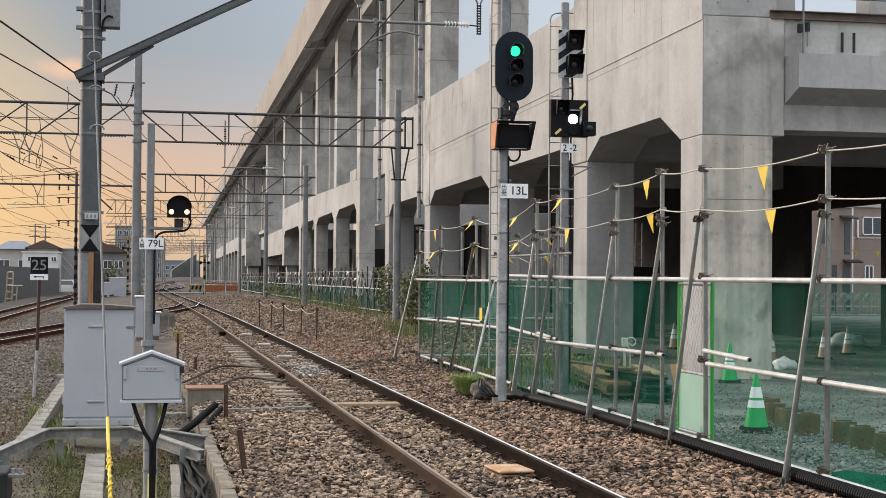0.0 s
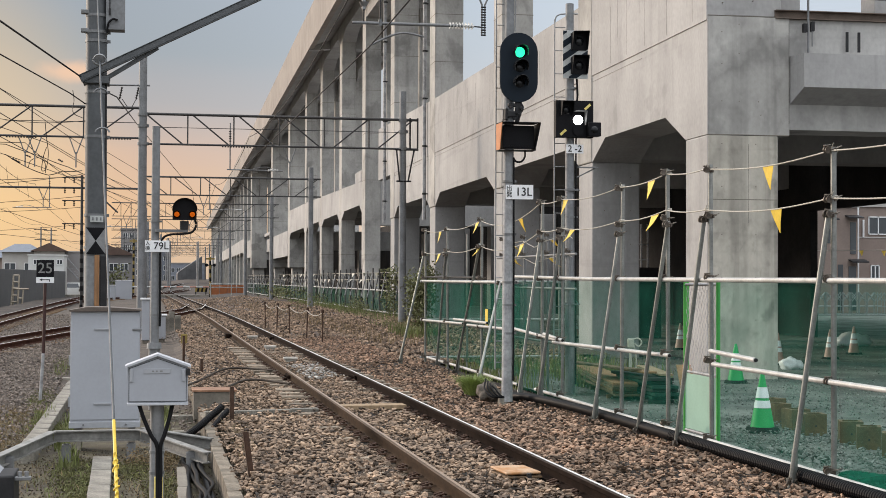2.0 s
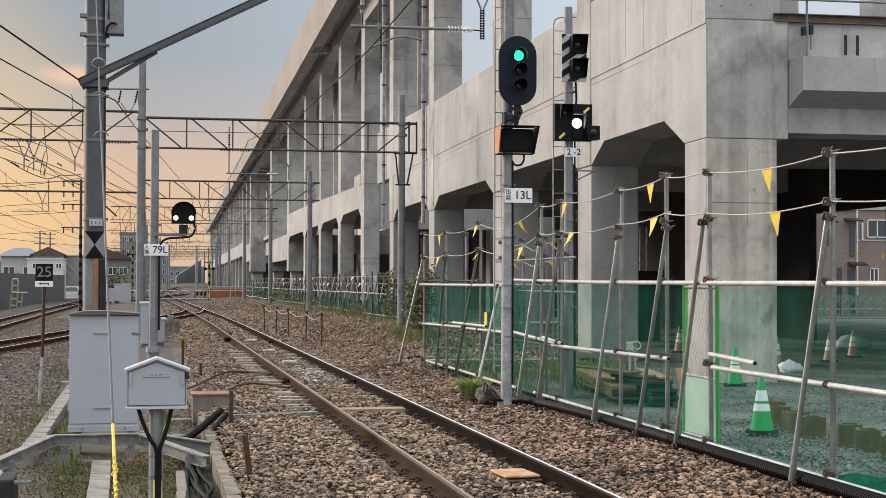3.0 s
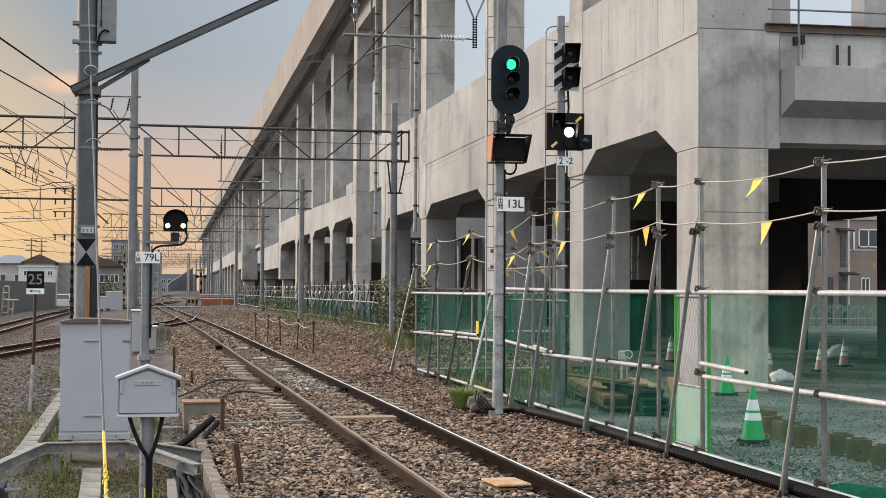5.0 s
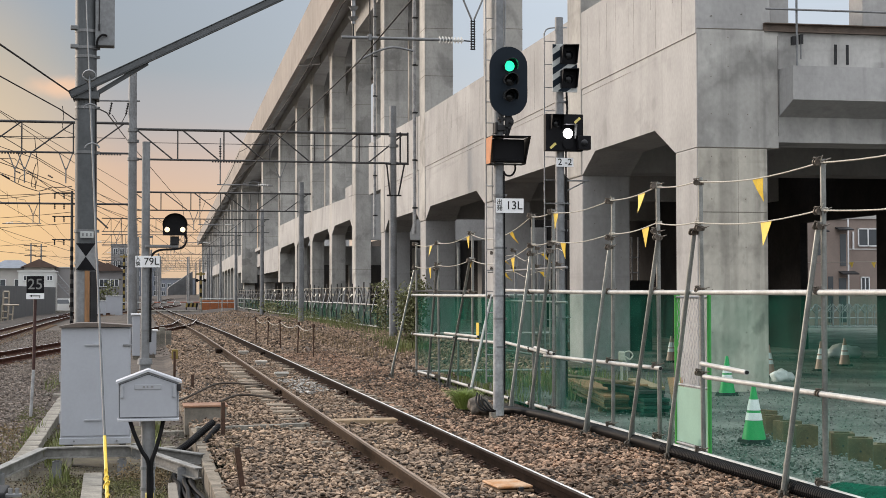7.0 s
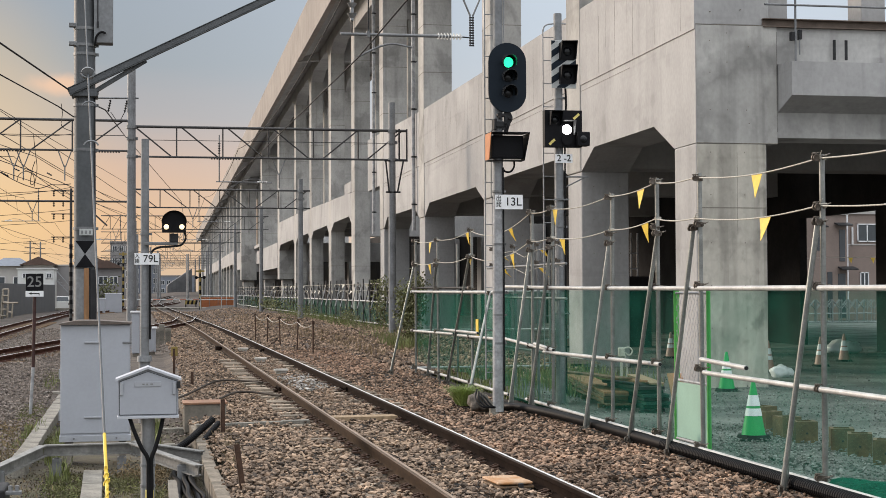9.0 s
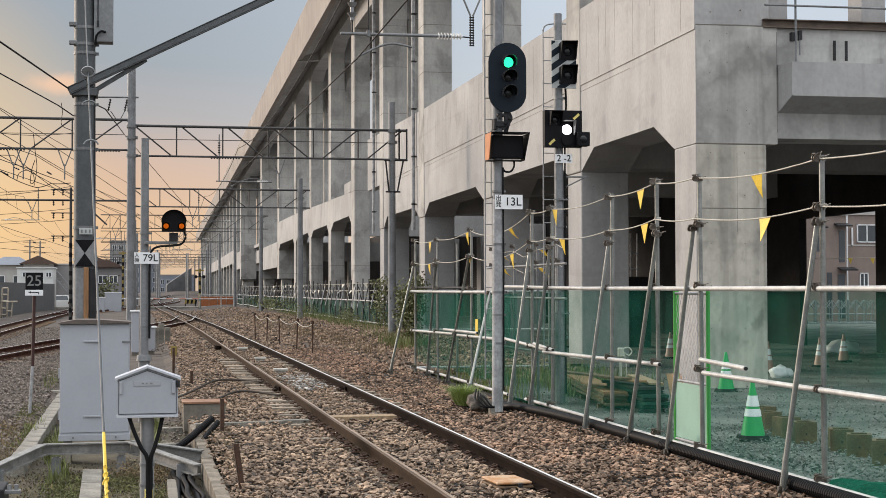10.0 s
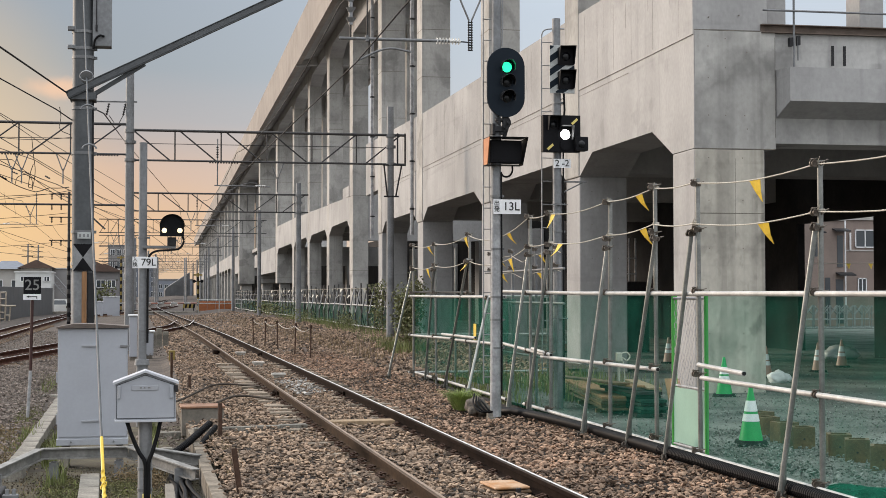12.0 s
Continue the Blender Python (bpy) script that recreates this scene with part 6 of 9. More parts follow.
def gantry(y, xl, xm, xr, zt, zb, z_post, label, near=True, post_r=0.14, dz_left=0.0, chord_only=False):
    g = thing("catenary_gantry", 0, y, 0, label, "gantry", "gantries over the line")
    for x, r, zp in ((xm, post_r * 1.15, z_post + 0.9 if near else z_post), (xr, post_r, z_post), (xl if y < 80 else None, post_r, z_post)):
        if x is None:
            continue
        bm = bmesh.new()
        cyl(bm, (x, 0, -0.45), (x, 0, zp), r, r * 0.85, seg=16 if near else 10)
        pl = part("post", bm, POLE, g, "grey gantry post")
        bands(pl, x, 0, [zb - 0.05, zt - 0.08, zt - 0.45], r * 1.12, GALV_DULL, 0.10)
    chord = 0.045 if y < 100 else 0.034
    truss(g, xm + 0.1, xr + 0.5, zt, zb, 6, chord, joined=not near)
    if chord_only:
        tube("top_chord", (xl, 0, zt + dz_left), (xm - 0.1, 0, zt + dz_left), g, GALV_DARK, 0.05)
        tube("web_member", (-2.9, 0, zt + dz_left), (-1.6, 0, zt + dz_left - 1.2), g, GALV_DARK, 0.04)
    else:
        truss(g, xl, xm - 0.1, zt + dz_left, zb + dz_left, 9 if xl < -10 else 3, chord, joined=not near)
    return g


def registration(parent, x, z, side=1, name="registration_arm"):
    """A drop tube with an insulated arm that holds the contact wire."""
    bm = bmesh.new()
    cyl(bm, (x, 0, z + 1.55), (x, 0, z), 0.022, seg=8)
    cyl(bm, (x - side * 0.1, 0, z), (x + side * 1.75, 0, z - 0.02), 0.02, seg=8)
    pipe(bm, curve_pts([(x + side * 1.5, 0, z), (x + side * 1.2, 0, z + 0.1), (x + side * 0.8, 0, z + 0.04), (x + side * 0.4, 0, z - 0.16)], 5), 0.012, seg=6)
    arm = part(name, bm, GALV_DULL, parent)
    bm = bmesh.new()
    insulator(bm, (x + side * 1.25, 0, z), (x + side * 1.6, 0, z), 0.05)
    part("insulator", bm, CERAMIC, arm, "white ribbed insulator")
    bm = bmesh.new()
    insulator(bm, (x, 0, z + 1.3), (x, 0, z + 0.9), 0.05)
    part("insulator", bm, STEEL_DARK, arm)


def drop_bracket(parent, x, zb):
    bm = bmesh.new()
    cyl(bm, (x - 0.22, 0, zb), (x - 0.02, 0, zb - 0.55), 0.02, seg=6)
    cyl(bm, (x + 0.22, 0, zb), (x + 0.02, 0, zb - 0.55), 0.02, seg=6)
    cyl(bm, (x, 0, zb - 0.5), (x, 0, zb - 1.0), 0.022, seg=6)
    part("drop_bracket", bm, GALV_DULL, parent)


G50 = gantry(50, -15.0, -0.28, 8.38, 7.04, 6.05, 8.0, "grey steel lattice gantry spanning the tracks", post_r=0.135, dz_left=0.18)
# outer cage on the right-hand post
bm = bmesh.new()
for x, z0, z1 in ((8.62, 6.05, 7.1), (8.88, 6.05, 7.1)):
    cyl(bm, (x, -0.05, z0), (x, -0.05, z1), 0.03, seg=8)
cyl(bm, (8.15, -0.1, 6.0), (8.26, -0.1, 4.95), 0.028, seg=8)
cyl(bm, (8.75, -0.1, 6.0), (8.55, -0.1, 4.95), 0.028, seg=8)
cyl(bm, (8.15, -0.1, 4.95), (8.65, -0.1, 4.95), 0.028, seg=8)
cyl(bm, (8.1, -0.1, 6.02), (8.9, -0.1, 6.02), 0.03, seg=8)
part("cage", bm, STEEL_DARK, G50, "dark steel guide frame on the post")
registration(G50, 2.57, 5.25, 1)
drop_bracket(G50, 4.55, 6.05)
bm = bmesh.new()
cyl(bm, (-1.5, 0, 7.95), (-0.05, 0, 7.97), 0.03, seg=8)
arm50 = part("cross_arm", bm, GALV_DULL, G50)
for x in (-0.95, -0.42):
    bm = bmesh.new()
    insulator(bm, (x, 0, 7.9), (x - 0.08, 0, 7.5), 0.05)
    part("insulator", bm, STEEL_DARK, arm50)
for x in (-2.4, -4.0, -3.7):
    drop_bracket(G50, x, 6.23)
for x0, x1, z in ((-4.6, -3.55, 6.2), (-1.6, -0.6, 6.2), (2.3, 3.3, 6.02)):
    bm = bmesh.new()
    n = int((x1 - x0) / 0.09)
    for i in range(n):
        cyl(bm, (x0 + i * 0.09, -0.02, z), (x0 + i * 0.09 + 0.05, -0.02, z), 0.04, seg=8)
    part("ribbed_sleeve", bm, STEEL_DARK, G50, "ribbed bird guard on the chord", "stuff")

FAR_G = [(76, 6.7, 5.8, 7.3, 8.0), (103, 6.7, 5.8, 7.4, 8.15), (134, 6.8, 5.9, 7.6, 8.3), (166, 6.8, 5.9, 7.8, 8.6), (226, 6.9, 6.0, 8.1, 10.0), (275, 7.1, 6.2, 8.3, 11.2), (205, 6.9, 6.0, 8.0, 9.4), (250, 7.0, 6.1, 8.2, 10.8), (300, 7.2, 6.3, 8.4, 11.5), (350, 7.6, 6.7, 8.8, 12.5)]
for y, zt, zb, zp, xr in FAR_G:
    g = gantry(y, -13.0 if y < 80 else -0.025 * y, -0.45 + max(0, min(y, 260) - 145) ** 2 * 0.0003, xr, zt, zb, zp, "grey steel lattice gantry further along the line", near=False, post_r=0.15, dz_left=-0.62 if y < 80 else 0.0, chord_only=y < 80)
    for x in ((2.6, -5.2) if y < 80 else (2.6, -1.6)):
        drop_bracket(g, x, zb + (0.28 if x < -3 else 0.0))
        registration(g, x + 0.3, zb - 0.7, 1 if x > 0 else -1)


def slack(a, b, sag, n=14):
    a, b = Vector(a), Vector(b)
    return [a.lerp(b, i / n) - Vector((0, 0, sag * 4 * (i / n) * (1 - i / n))) for i in range(n + 1)]


def wire(label, spans, r=0.009, sag=0.0, name="overhead_wire"):
    bm = bmesh.new()
    pts = []
    for a, b in zip(spans, spans[1:]):
        pts += slack(a, b, sag)[:-1]
    pts.append(Vector(spans[-1]))
    pipe(bm, pts, r, seg=5)
    return solid(name, bm, WIRE, label, "wire", "overhead wires")


GY = [-4, 24, 50, 76, 103, 134, 166, 205, 250]
wire("black contact wire over the main track", [(3.11 + (0.35 if i % 2 else 0) + max(0, y - 145) ** 2 * 0.0005, y, 5.41) for i, y in enumerate(GY)], 0.012)
wire("black messenger wire over the main track", [(3.2 + max(0, y - 145) ** 2 * 0.0005, y, 6.35) for y in GY], 0.010, 0.45)
for x, z in ((-5.6, 5.3), (-9.4, 5.3)):
    wire("dark contact wire over a side track", [(x + (0.3 if i % 2 else 0), y, z) for i, y in enumerate(GY)], 0.010)
    wire("dark messenger wire over a side track", [(x, y, z + 0.95) for y in GY], 0.010, 0.4)
wire("black anchor wire running down to the pole", [(-4.3, -2.0, 4.4), (-1.81, 18.0, 4.68), (-1.06, 24.0, 4.77)], 0.013)
wire("black feeder wire tied to the pole", [(-5.0, 8.0, 4.9), (-2.0, 20.0, 4.57), (-1.23, 23.6, 4.48), (-1.02, 24.0, 4.37)], 0.010)
wire("dark crossing wire over the side tracks", [(-7.0, 0.0, 5.4), (-4.23, 44.0, 6.32), (-3.0, 70.0, 6.86), (2.2, 140.0, 7.2)], 0.013)
wire("dark crossing wire over the side tracks", [(-8.0, 5.0, 5.5), (-4.79, 50.0, 6.19), (-3.42, 80.0, 6.6), (0.17, 150.0, 7.4)], 0.014)
wire("thin crossing wire over the side tracks", [(-8.0, 0.0, 6.2), (-3.85, 40.0, 6.53), (-0.51, 75.0, 6.85)], 0.010)
wire("black feeder wire from the pole to the gantry", [(-0.71, 24.0, 4.57), (-0.6, 27.0, 4.84), (-0.45, 50.0, 6.67), (2.02, 76.0, 6.12), (3.0, 103, 6.0)], 0.012)
wire("thin cross-span wire under the gantry", [(-4.62, 50.0, 6.72), (-0.52, 50.0, 6.73)], 0.011)
wire("thin cross-span wire under the gantry", [(0.2, 50.0, 6.6), (8.3, 50.0, 6.61)], 0.011)
wire("dark side-track contact wire", [(-9.0, 10, 5.2), (-3.3, 50, 5.15), (0.2, 76, 5.15), (2.8, 103, 5.2)], 0.011)
wire("dark side-track messenger wire", [(-9.0, 10, 6.0), (-3.3, 50, 6.0), (0.2, 76, 5.75), (2.8, 103, 5.9)], 0.011, 0.2)
wire("thin far wire across the sky", [(-14, 50, 6.4), (-4.0, 50, 6.0), (-2.6, 60, 5.2)], 0.011, 0.1)
wire("thin far wire across the sky", [(-14, 60, 5.2), (-2.6, 60, 5.6)], 0.012, 0.1)
wire("thin far wire across the sky", [(-14, 80, 5.0), (-2.6, 76, 5.2)], 0.012, 0.2)
for lab, r_, pts in (
        ("thin slanting wire over the side tracks", 0.010, [(-7.46, 44.0, 9.13), (-4.45, 48.0, 7.38), (-1.95, 50.0, 5.78), (-0.37, 58.0, 5.13)]),
        ("dark slanting wire with hangers over the side tracks", 0.014, [(-7.43, 46.0, 5.76), (-4.61, 50.0, 5.94), (-3.7, 52.0, 5.75), (-2.84, 54.0, 5.52), (-1.25, 60.0, 5.13)]),
        ("thin wire running to the utility pole", 0.011, [(-8.37, 52.0, 4.52), (-5.15, 56.0, 5.06), (-3.7, 58.0, 5.37), (-2.61, 60.0, 5.7)]),
        ("thin wire running to the utility pole", 0.010, [(-9.33, 58.0, 3.98), (-5.51, 60.0, 4.56), (-2.6, 60.0, 4.83)]),
        ("thin far wire sloping down to the crossing", 0.013, [(-11.28, 70.0, 6.27), (-6.97, 76.0, 4.9), (-4.42, 90.0, 4.24), (-1.14, 120.0, 3.74)]),
        ("thin far wire behind the side tracks", 0.012, [(-11.24, 70.0, 3.55), (-7.33, 80.0, 4.08), (-3.79, 90.0, 4.77)]),
        ("thin far wire behind the side tracks", 0.014, [(-14.46, 90.0, 4.52), (-8.7, 95.0, 4.25), (-4.61, 110.0, 4.17), (-1.24, 130.0, 4.4)]),
        ("thin wire from the utility pole to the gantry", 0.011, [(-2.61, 60.0, 5.54), (-1.85, 66.0, 5.42), (-0.33, 76.0, 5.18)]),
        ("thin wire under the gantry's upper chord", 0.010, [(-6.47, 40.0, 6.16), (-4.26, 46.0, 6.33), (-3.25, 48.0, 6.46), (-1.97, 50.0, 6.78)]),
        ("curved pull-off wire by the gantry", 0.014, [(-4.61, 50.0, 5.61), (-3.98, 51.0, 5.26), (-3.33, 51.0, 5.03), (-2.89, 51.0, 5.17), (-2.3, 52.0, 5.27)])):
    wire(lab, pts, r_, 0.02)
# jumper loops and hangers below the left-hand truss
for k, pts in enumerate(([(-3.25, 48.0, 6.5), (-3.2, 48.0, 6.0), (-3.15, 48.1, 5.5), (-3.22, 48.2, 5.05), (-3.35, 48.2, 5.0), (-3.3, 48.1, 5.4), (-3.2, 48.0, 5.7)],
                         [(-3.98, 51.0, 5.26), (-3.9, 51.0, 5.5), (-3.65, 51.0, 5.6), (-3.45, 51.0, 5.45), (-3.42, 51.0, 5.1)],
                         [(-2.42, 48.0, 7.5), (-2.38, 48.0, 7.2), (-2.4, 48.0, 6.8), (-2.1, 48.2, 6.65)],
                         [(-0.95, 50.0, 7.5), (-0.7, 50.0, 7.2), (-0.5, 50.0, 7.5)])):
    bm = bmesh.new()
    pipe(bm, curve_pts(pts, 6), 0.012, seg=5)
    solid("jumper_wire", bm, WIRE, "dark jumper wire looping below the gantry", "wire", "jumper wires")
for p0, p1 in (((-4.1, 51.0, 5.70), (-3.9, 51.1, 5.62)), ((-3.05, 51.5, 5.60), (-2.9, 51.6, 5.52)), ((-4.45, 50.4, 5.52), (-4.2, 50.6, 5.40)), ((-3.72, 52.0, 5.75), (-3.55, 52.1, 5.68))):
    bm = bmesh.new()
    insulator(bm, p0, p1, 0.04, 3)
    solid("wire_insulator", bm, STEEL_DARK, "dark strain insulator in an overhead wire", "insulator", "strain insulators")
# droppers between messenger and contact wire
bm = bmesh.new()
for y in list(range(26, 76, 5)):
    cyl(bm, (-5.5, y, 5.3), (-5.6, y, 6.0), 0.006, seg=4)
solid("dropper_wires", bm, WIRE, "thin droppers between the overhead wires", "wire", kind="stuff")


# arm and V-string hung over the track from out of view
PULL = thing("pull_off_arm", 4.3, 24.0, 5.80, "insulated pull-off arm holding the contact wire", "catenary arm")
bm = bmesh.new()
cyl(bm, (-1.12, 0, 0.0), (0.72, 0, 0.01), 0.026, seg=10)
cyl(bm, (-0.66, 0, -0.04), (-0.66, 0, 0.06), 0.035, seg=8)
part("arm", bm, GALV_DULL, PULL)
bm = bmesh.new()
insulator(bm, (0.48, 0, 0.01), (0.90, 0, 0.01), 0.06, 8)
part("insulator", bm, CERAMIC, PULL, "white ribbed insulator")
bm = bmesh.new()
pipe(bm, curve_pts([(0.06, 0, -0.19), (-0.25, 0, -0.14), (-0.5, 0, -0.2), (-0.84, 0, -0.37)], 6), 0.017)
part("steady_arm", bm, GALV_DULL, PULL, "curved steady arm")
bm = bmesh.new()
cyl(bm, (0.86, 0, 0.01), (1.02, 0, 0.0), 0.012, seg=6)
part("link", bm, STEEL_DARK, PULL)
bm = bmesh.new()
for x, z0, z1 in ((1.035, -0.14, 0.36), (1.085, -0.14, 0.36)):
    cyl(bm, (x, 0, z0), (x, 0, z1), 0.010, seg=6)
for i in range(12):
    cyl(bm, (1.02, 0, -0.13 + i * 0.042), (1.10, 0, -0.13 + i * 0.042), 0.014, seg=6)
part("chain_link_plate", bm, STEEL_DARK, PULL, "perforated steel link plate")
bm = bmesh.new()
cyl(bm, (1.04, 0, 0.36), (0.85, 0, 0.80), 0.016, seg=6)
cyl(bm, (1.08, 0, 0.36), (1.27, 0, 0.80), 0.016, seg=6)
cyl(bm, (0.85, 0, 0.80), (0.85, 0, 3.5), 0.016, seg=6)
cyl(bm, (1.27, 0, 0.80), (1.27, 0, 3.5), 0.016, seg=6)
part("yoke", bm, GALV_DULL, PULL)
bm = bmesh.new()
cyl(bm, (-0.66, 0, 0.06), (-0.66, 0, 1.2), 0.012, seg=6)
cyl(bm, (-0.93, 0, 0.02), (-0.93, 0, 1.4), 0.014, seg=6)
hg = part("hanger", bm, STEEL_DARK, PULL)
bm = bmesh.new()
insulator(bm, (-0.93, 0, 0.72), (-0.93, 0, 0.22), 0.085, 3)
part("insulator", bm, GALV, hg, "grey disc insulator")

# lattice pole beyond
LP = thing("utility_pole", -2.64, 60.0, -0.45, "slim dark utility pole with crossarms and insulators", "pole")
bm = bmesh.new()
cyl(bm, (0, 0, 0), (0, 0, 6.1), 0.062, 0.05, seg=10)
part("shaft", bm, GALV_DARK, LP)
for z in (6.0, 5.6, 5.1, 4.2):
    bm = bmesh.new()
    cyl(bm, (-0.75, 0, z), (0.1, 0, z), 0.022, seg=6)
    arm = part("crossarm", bm, STEEL_DARK, LP)
    for x in (-0.65, -0.3):
        bm = bmesh.new()
        insulator(bm, (x, 0, z), (x, 0, z - 0.22), 0.05, 3)
        part("insulator", bm, STEEL_DARK, arm)


bm = bmesh.new()
for i in range(10):
    cyl(bm, (0, 0, 0.5 + i * 0.36), (0, 0, 0.68 + i * 0.36), 0.066, seg=10)
part("guard_sleeve", bm, BLACK, LP, "black and white striped guard", "stuff")
for x, zt in ((-13.92, 8.6), (-12.64, 8.5)):
    s = thing("utility_pole", x, 200.0, -0.45, "slim far utility pole with crossarms", "pole", "far utility poles")
    bm = bmesh.new()
    cyl(bm, (0, 0, 0), (0, 0, zt), 0.13, 0.09, seg=8)
    part("shaft", bm, GALV_DULL, s)
    for k, w in ((0.3, 0.9), (0.9, 0.7), (1.6, 0.8)):
        bm = bmesh.new()
        cyl(bm, (-w, 0, zt - k), (w * 0.8, 0, zt - k), 0.05, seg=5)
        part("crossarm", bm, STEEL_DARK, s)
for x, y, zt in ((5.75, 190.0, 6.5), (6.4, 205.0, 6.9)):
    s = thing("line_pole", x, y, -0.3, "slim grey line pole beside the far track", "pole", "far line poles")
    bm = bmesh.new()
    cyl(bm, (0, 0, 0), (0, 0, zt), 0.10, 0.08, seg=8)
    part("shaft", bm, GALV, s)


# ---- equipment beside the track ----
def relay_cabinet():
    s = thing("relay_cabinet", -0.525, 18.5, -0.16, "large pale grey steel relay cabinet with a sloping roof", "cabinet")
    bm = bmesh.new()
    box(bm, -0.41, 0.41, 0.0, 0.55, 0.06, 1.40, bev=0.008)
    body = part("body", bm, GREYBOX, s, "pale grey painted steel body")
    bm = bmesh.new()
    box(bm, -0.40, 0.40, -0.012, 0.0, 0.10, 1.395, bev=0.004)
    door = part("door", bm, GREYBOX, s)
    for x, z in ((-0.02, 1.18), (-0.02, 0.28)):
        bm = bmesh.new()
        box(bm, x - 0.11, x + 0.09, -0.03, -0.012, z, z + 0.022, bev=0.004)
        part("handle", bm, GREYBOX_EDGE, door)
    bm = bmesh.new()
    box(bm, 0.32, 0.43, -0.026, -0.012, 1.17, 1.195, bev=0.003)
    part("latch", bm, GALV_DULL, door)
    bm = bmesh.new()
    box(bm, -0.42, 0.42, -0.016, 0.56, -0.0, 0.075, bev=0.004)
    part("plinth", bm, GREYBOX_EDGE, s)
    for x in (-0.25, 0.25):
        bm = bmesh.new()
        cyl(bm, (x, -0.03, 0.04), (x, -0.01, 0.04), 0.012, seg=8)
        part("bolt", bm, GALV_DULL, s)
    bm = bmesh.new()
    prism(bm, [(-0.425, -0.05, 1.40), (0.425, -0.05, 1.405), (0.425, -0.05, 1.425), (0.05, -0.05, 1.452), (-0.22, -0.05, 1.455), (-0.425, -0.05, 1.418)], (0, 0.65, 0))
    part("roof", bm, DARKROOF, s, "thin brown roof sheet")
    for z in (0.25, 0.75):
        bm = bmesh.new()
        box(bm, -0.43, -0.41, 0.05, 0.1, z, z + 0.12)
        part("hinge", bm, GREYBOX_EDGE, s)
    for x in (-0.32, 0.32):
        bm = bmesh.new()
        box(bm, x - 0.04, x + 0.04, 0.05, 0.5, -0.30, 0.0)
        part("foot", bm, CONCRETE_DARK, s)


def trackside_box():
    s = thing("trackside_box", 0.065, 12.5, 0, "pale grey trackside terminal box on a post", "junction box")
    bm = bmesh.new()
    prism(bm, [(-0.24, 0, 0.625), (0.245, 0, 0.625), (0.245, 0, 0.92), (0.0, 0, 1.005), (-0.24, 0, 0.92)], (0, 0.22, 0))
    body = part("body", bm, GREYBOX, s)
    bm = bmesh.new()
    prism(bm, [(-0.225, -0.012, 0.64), (0.23, -0.012, 0.64), (0.23, -0.012, 0.905), (0.0, -0.012, 0.985), (-0.225, -0.012, 0.905)], (0, 0.014, 0))
    door = part("door", bm, GREYBOX, s)
    # dark plate added behind the door for the dark gap line round it
    bm = bmesh.new()
    prism(bm, [(-0.231, -0.004, 0.634), (0.236, -0.004, 0.634), (0.236, -0.004, 0.908), (0.0, -0.004, 0.991), (-0.231, -0.004, 0.908)], (0, 0.006, 0))
    part("door_gap", bm, POLE_DARK, s)
    bm = bmesh.new()
    for a, b in (((-0.26, 0.912), (0.0, 1.01)), ((0.0, 1.01), (0.27, 0.912))):
        prism(bm, [(a[0], -0.035, a[1]), (b[0], -0.035, b[1]), (b[0], -0.035, b[1] + 0.018), (a[0], -0.035, a[1] + 0.018)], (0, 0.28, 0))
    part("roof", bm, GREYBOX_LID, s, "pale gabled lid")
    for x in (-0.21, 0.21):
        bm = bmesh.new()
        box(bm, x - 0.012, x + 0.012, -0.03, -0.012, 0.80, 0.90, bev=0.003)
        part("hinge", bm, GREYBOX_EDGE, door)
    bm = bmesh.new()
    box(bm, 0.235, 0.262, -0.03, 0.03, 0.85, 0.905, bev=0.004)
    part("latch", bm, STEEL_DARK, s)
    bm = bmesh.new()
    box(bm, -0.11, 0.105, -0.018, -0.012, 0.865, 0.905, bev=0.002)
    lab = part("label_strip", bm, GREYBOX_EDGE, door)
    for i, w in enumerate((0.018, 0.014, 0.022)):
        bm = bmesh.new()
        box(bm, -0.045 + i * 0.032, -0.045 + i * 0.032 + w, -0.0205, -0.017, 0.880, 0.891)
        part("print_bar", bm, LETTER_GREY, lab)
    bm = bmesh.new()
    box(bm, -0.245, 0.25, -0.02, 0.225, 0.605, 0.625, bev=0.003)
    part("bottom_tray", bm, GREYBOX_LID, s)
    bm = bmesh.new()
    cyl(bm, (0.0, 0.12, -0.6), (0.0, 0.12, 0.61), 0.058, seg=18)
    post = part("post", bm, GALV, s, "round grey post")
    bm = bmesh.new()
    pipe(bm, curve_pts([(-0.15, 0.06, 0.62), (-0.11, 0.04, 0.5), (-0.05, 0.03, 0.36), (0.0, 0.03, 0.27), (0.005, 0.04, 0.1), (0.005, 0.045, -0.5)], 6), 0.017)
    part("cable", bm, RUBBER, s, "black cable running down the post")
    bm = bmesh.new()
    pipe(bm, curve_pts([(0.125, 0.06, 0.62), (0.10, 0.04, 0.5), (0.06, 0.03, 0.36), (0.03, 0.03, 0.27), (0.03, 0.04, 0.1), (0.03, 0.045, -0.5)], 6), 0.017)
    part("cable", bm, RUBBER, s, "black cable running down the post")
    bm = bmesh.new()
    box(bm, -0.02, 0.05, 0.035, 0.06, -0.6, 0.02, bev=0.01)
    part("yellow_tape", bm, YELLOW_PALE, s, "yellowed tape round the cables")
    for z in (0.20, 0.03):
        bm = bmesh.new()
        cyl(bm, (0, 0.12, z), (0, 0.12, z + 0.022), 0.064, seg=18)
        part("band", bm, GALV_DULL, s)


relay_cabinet()
trackside_box()


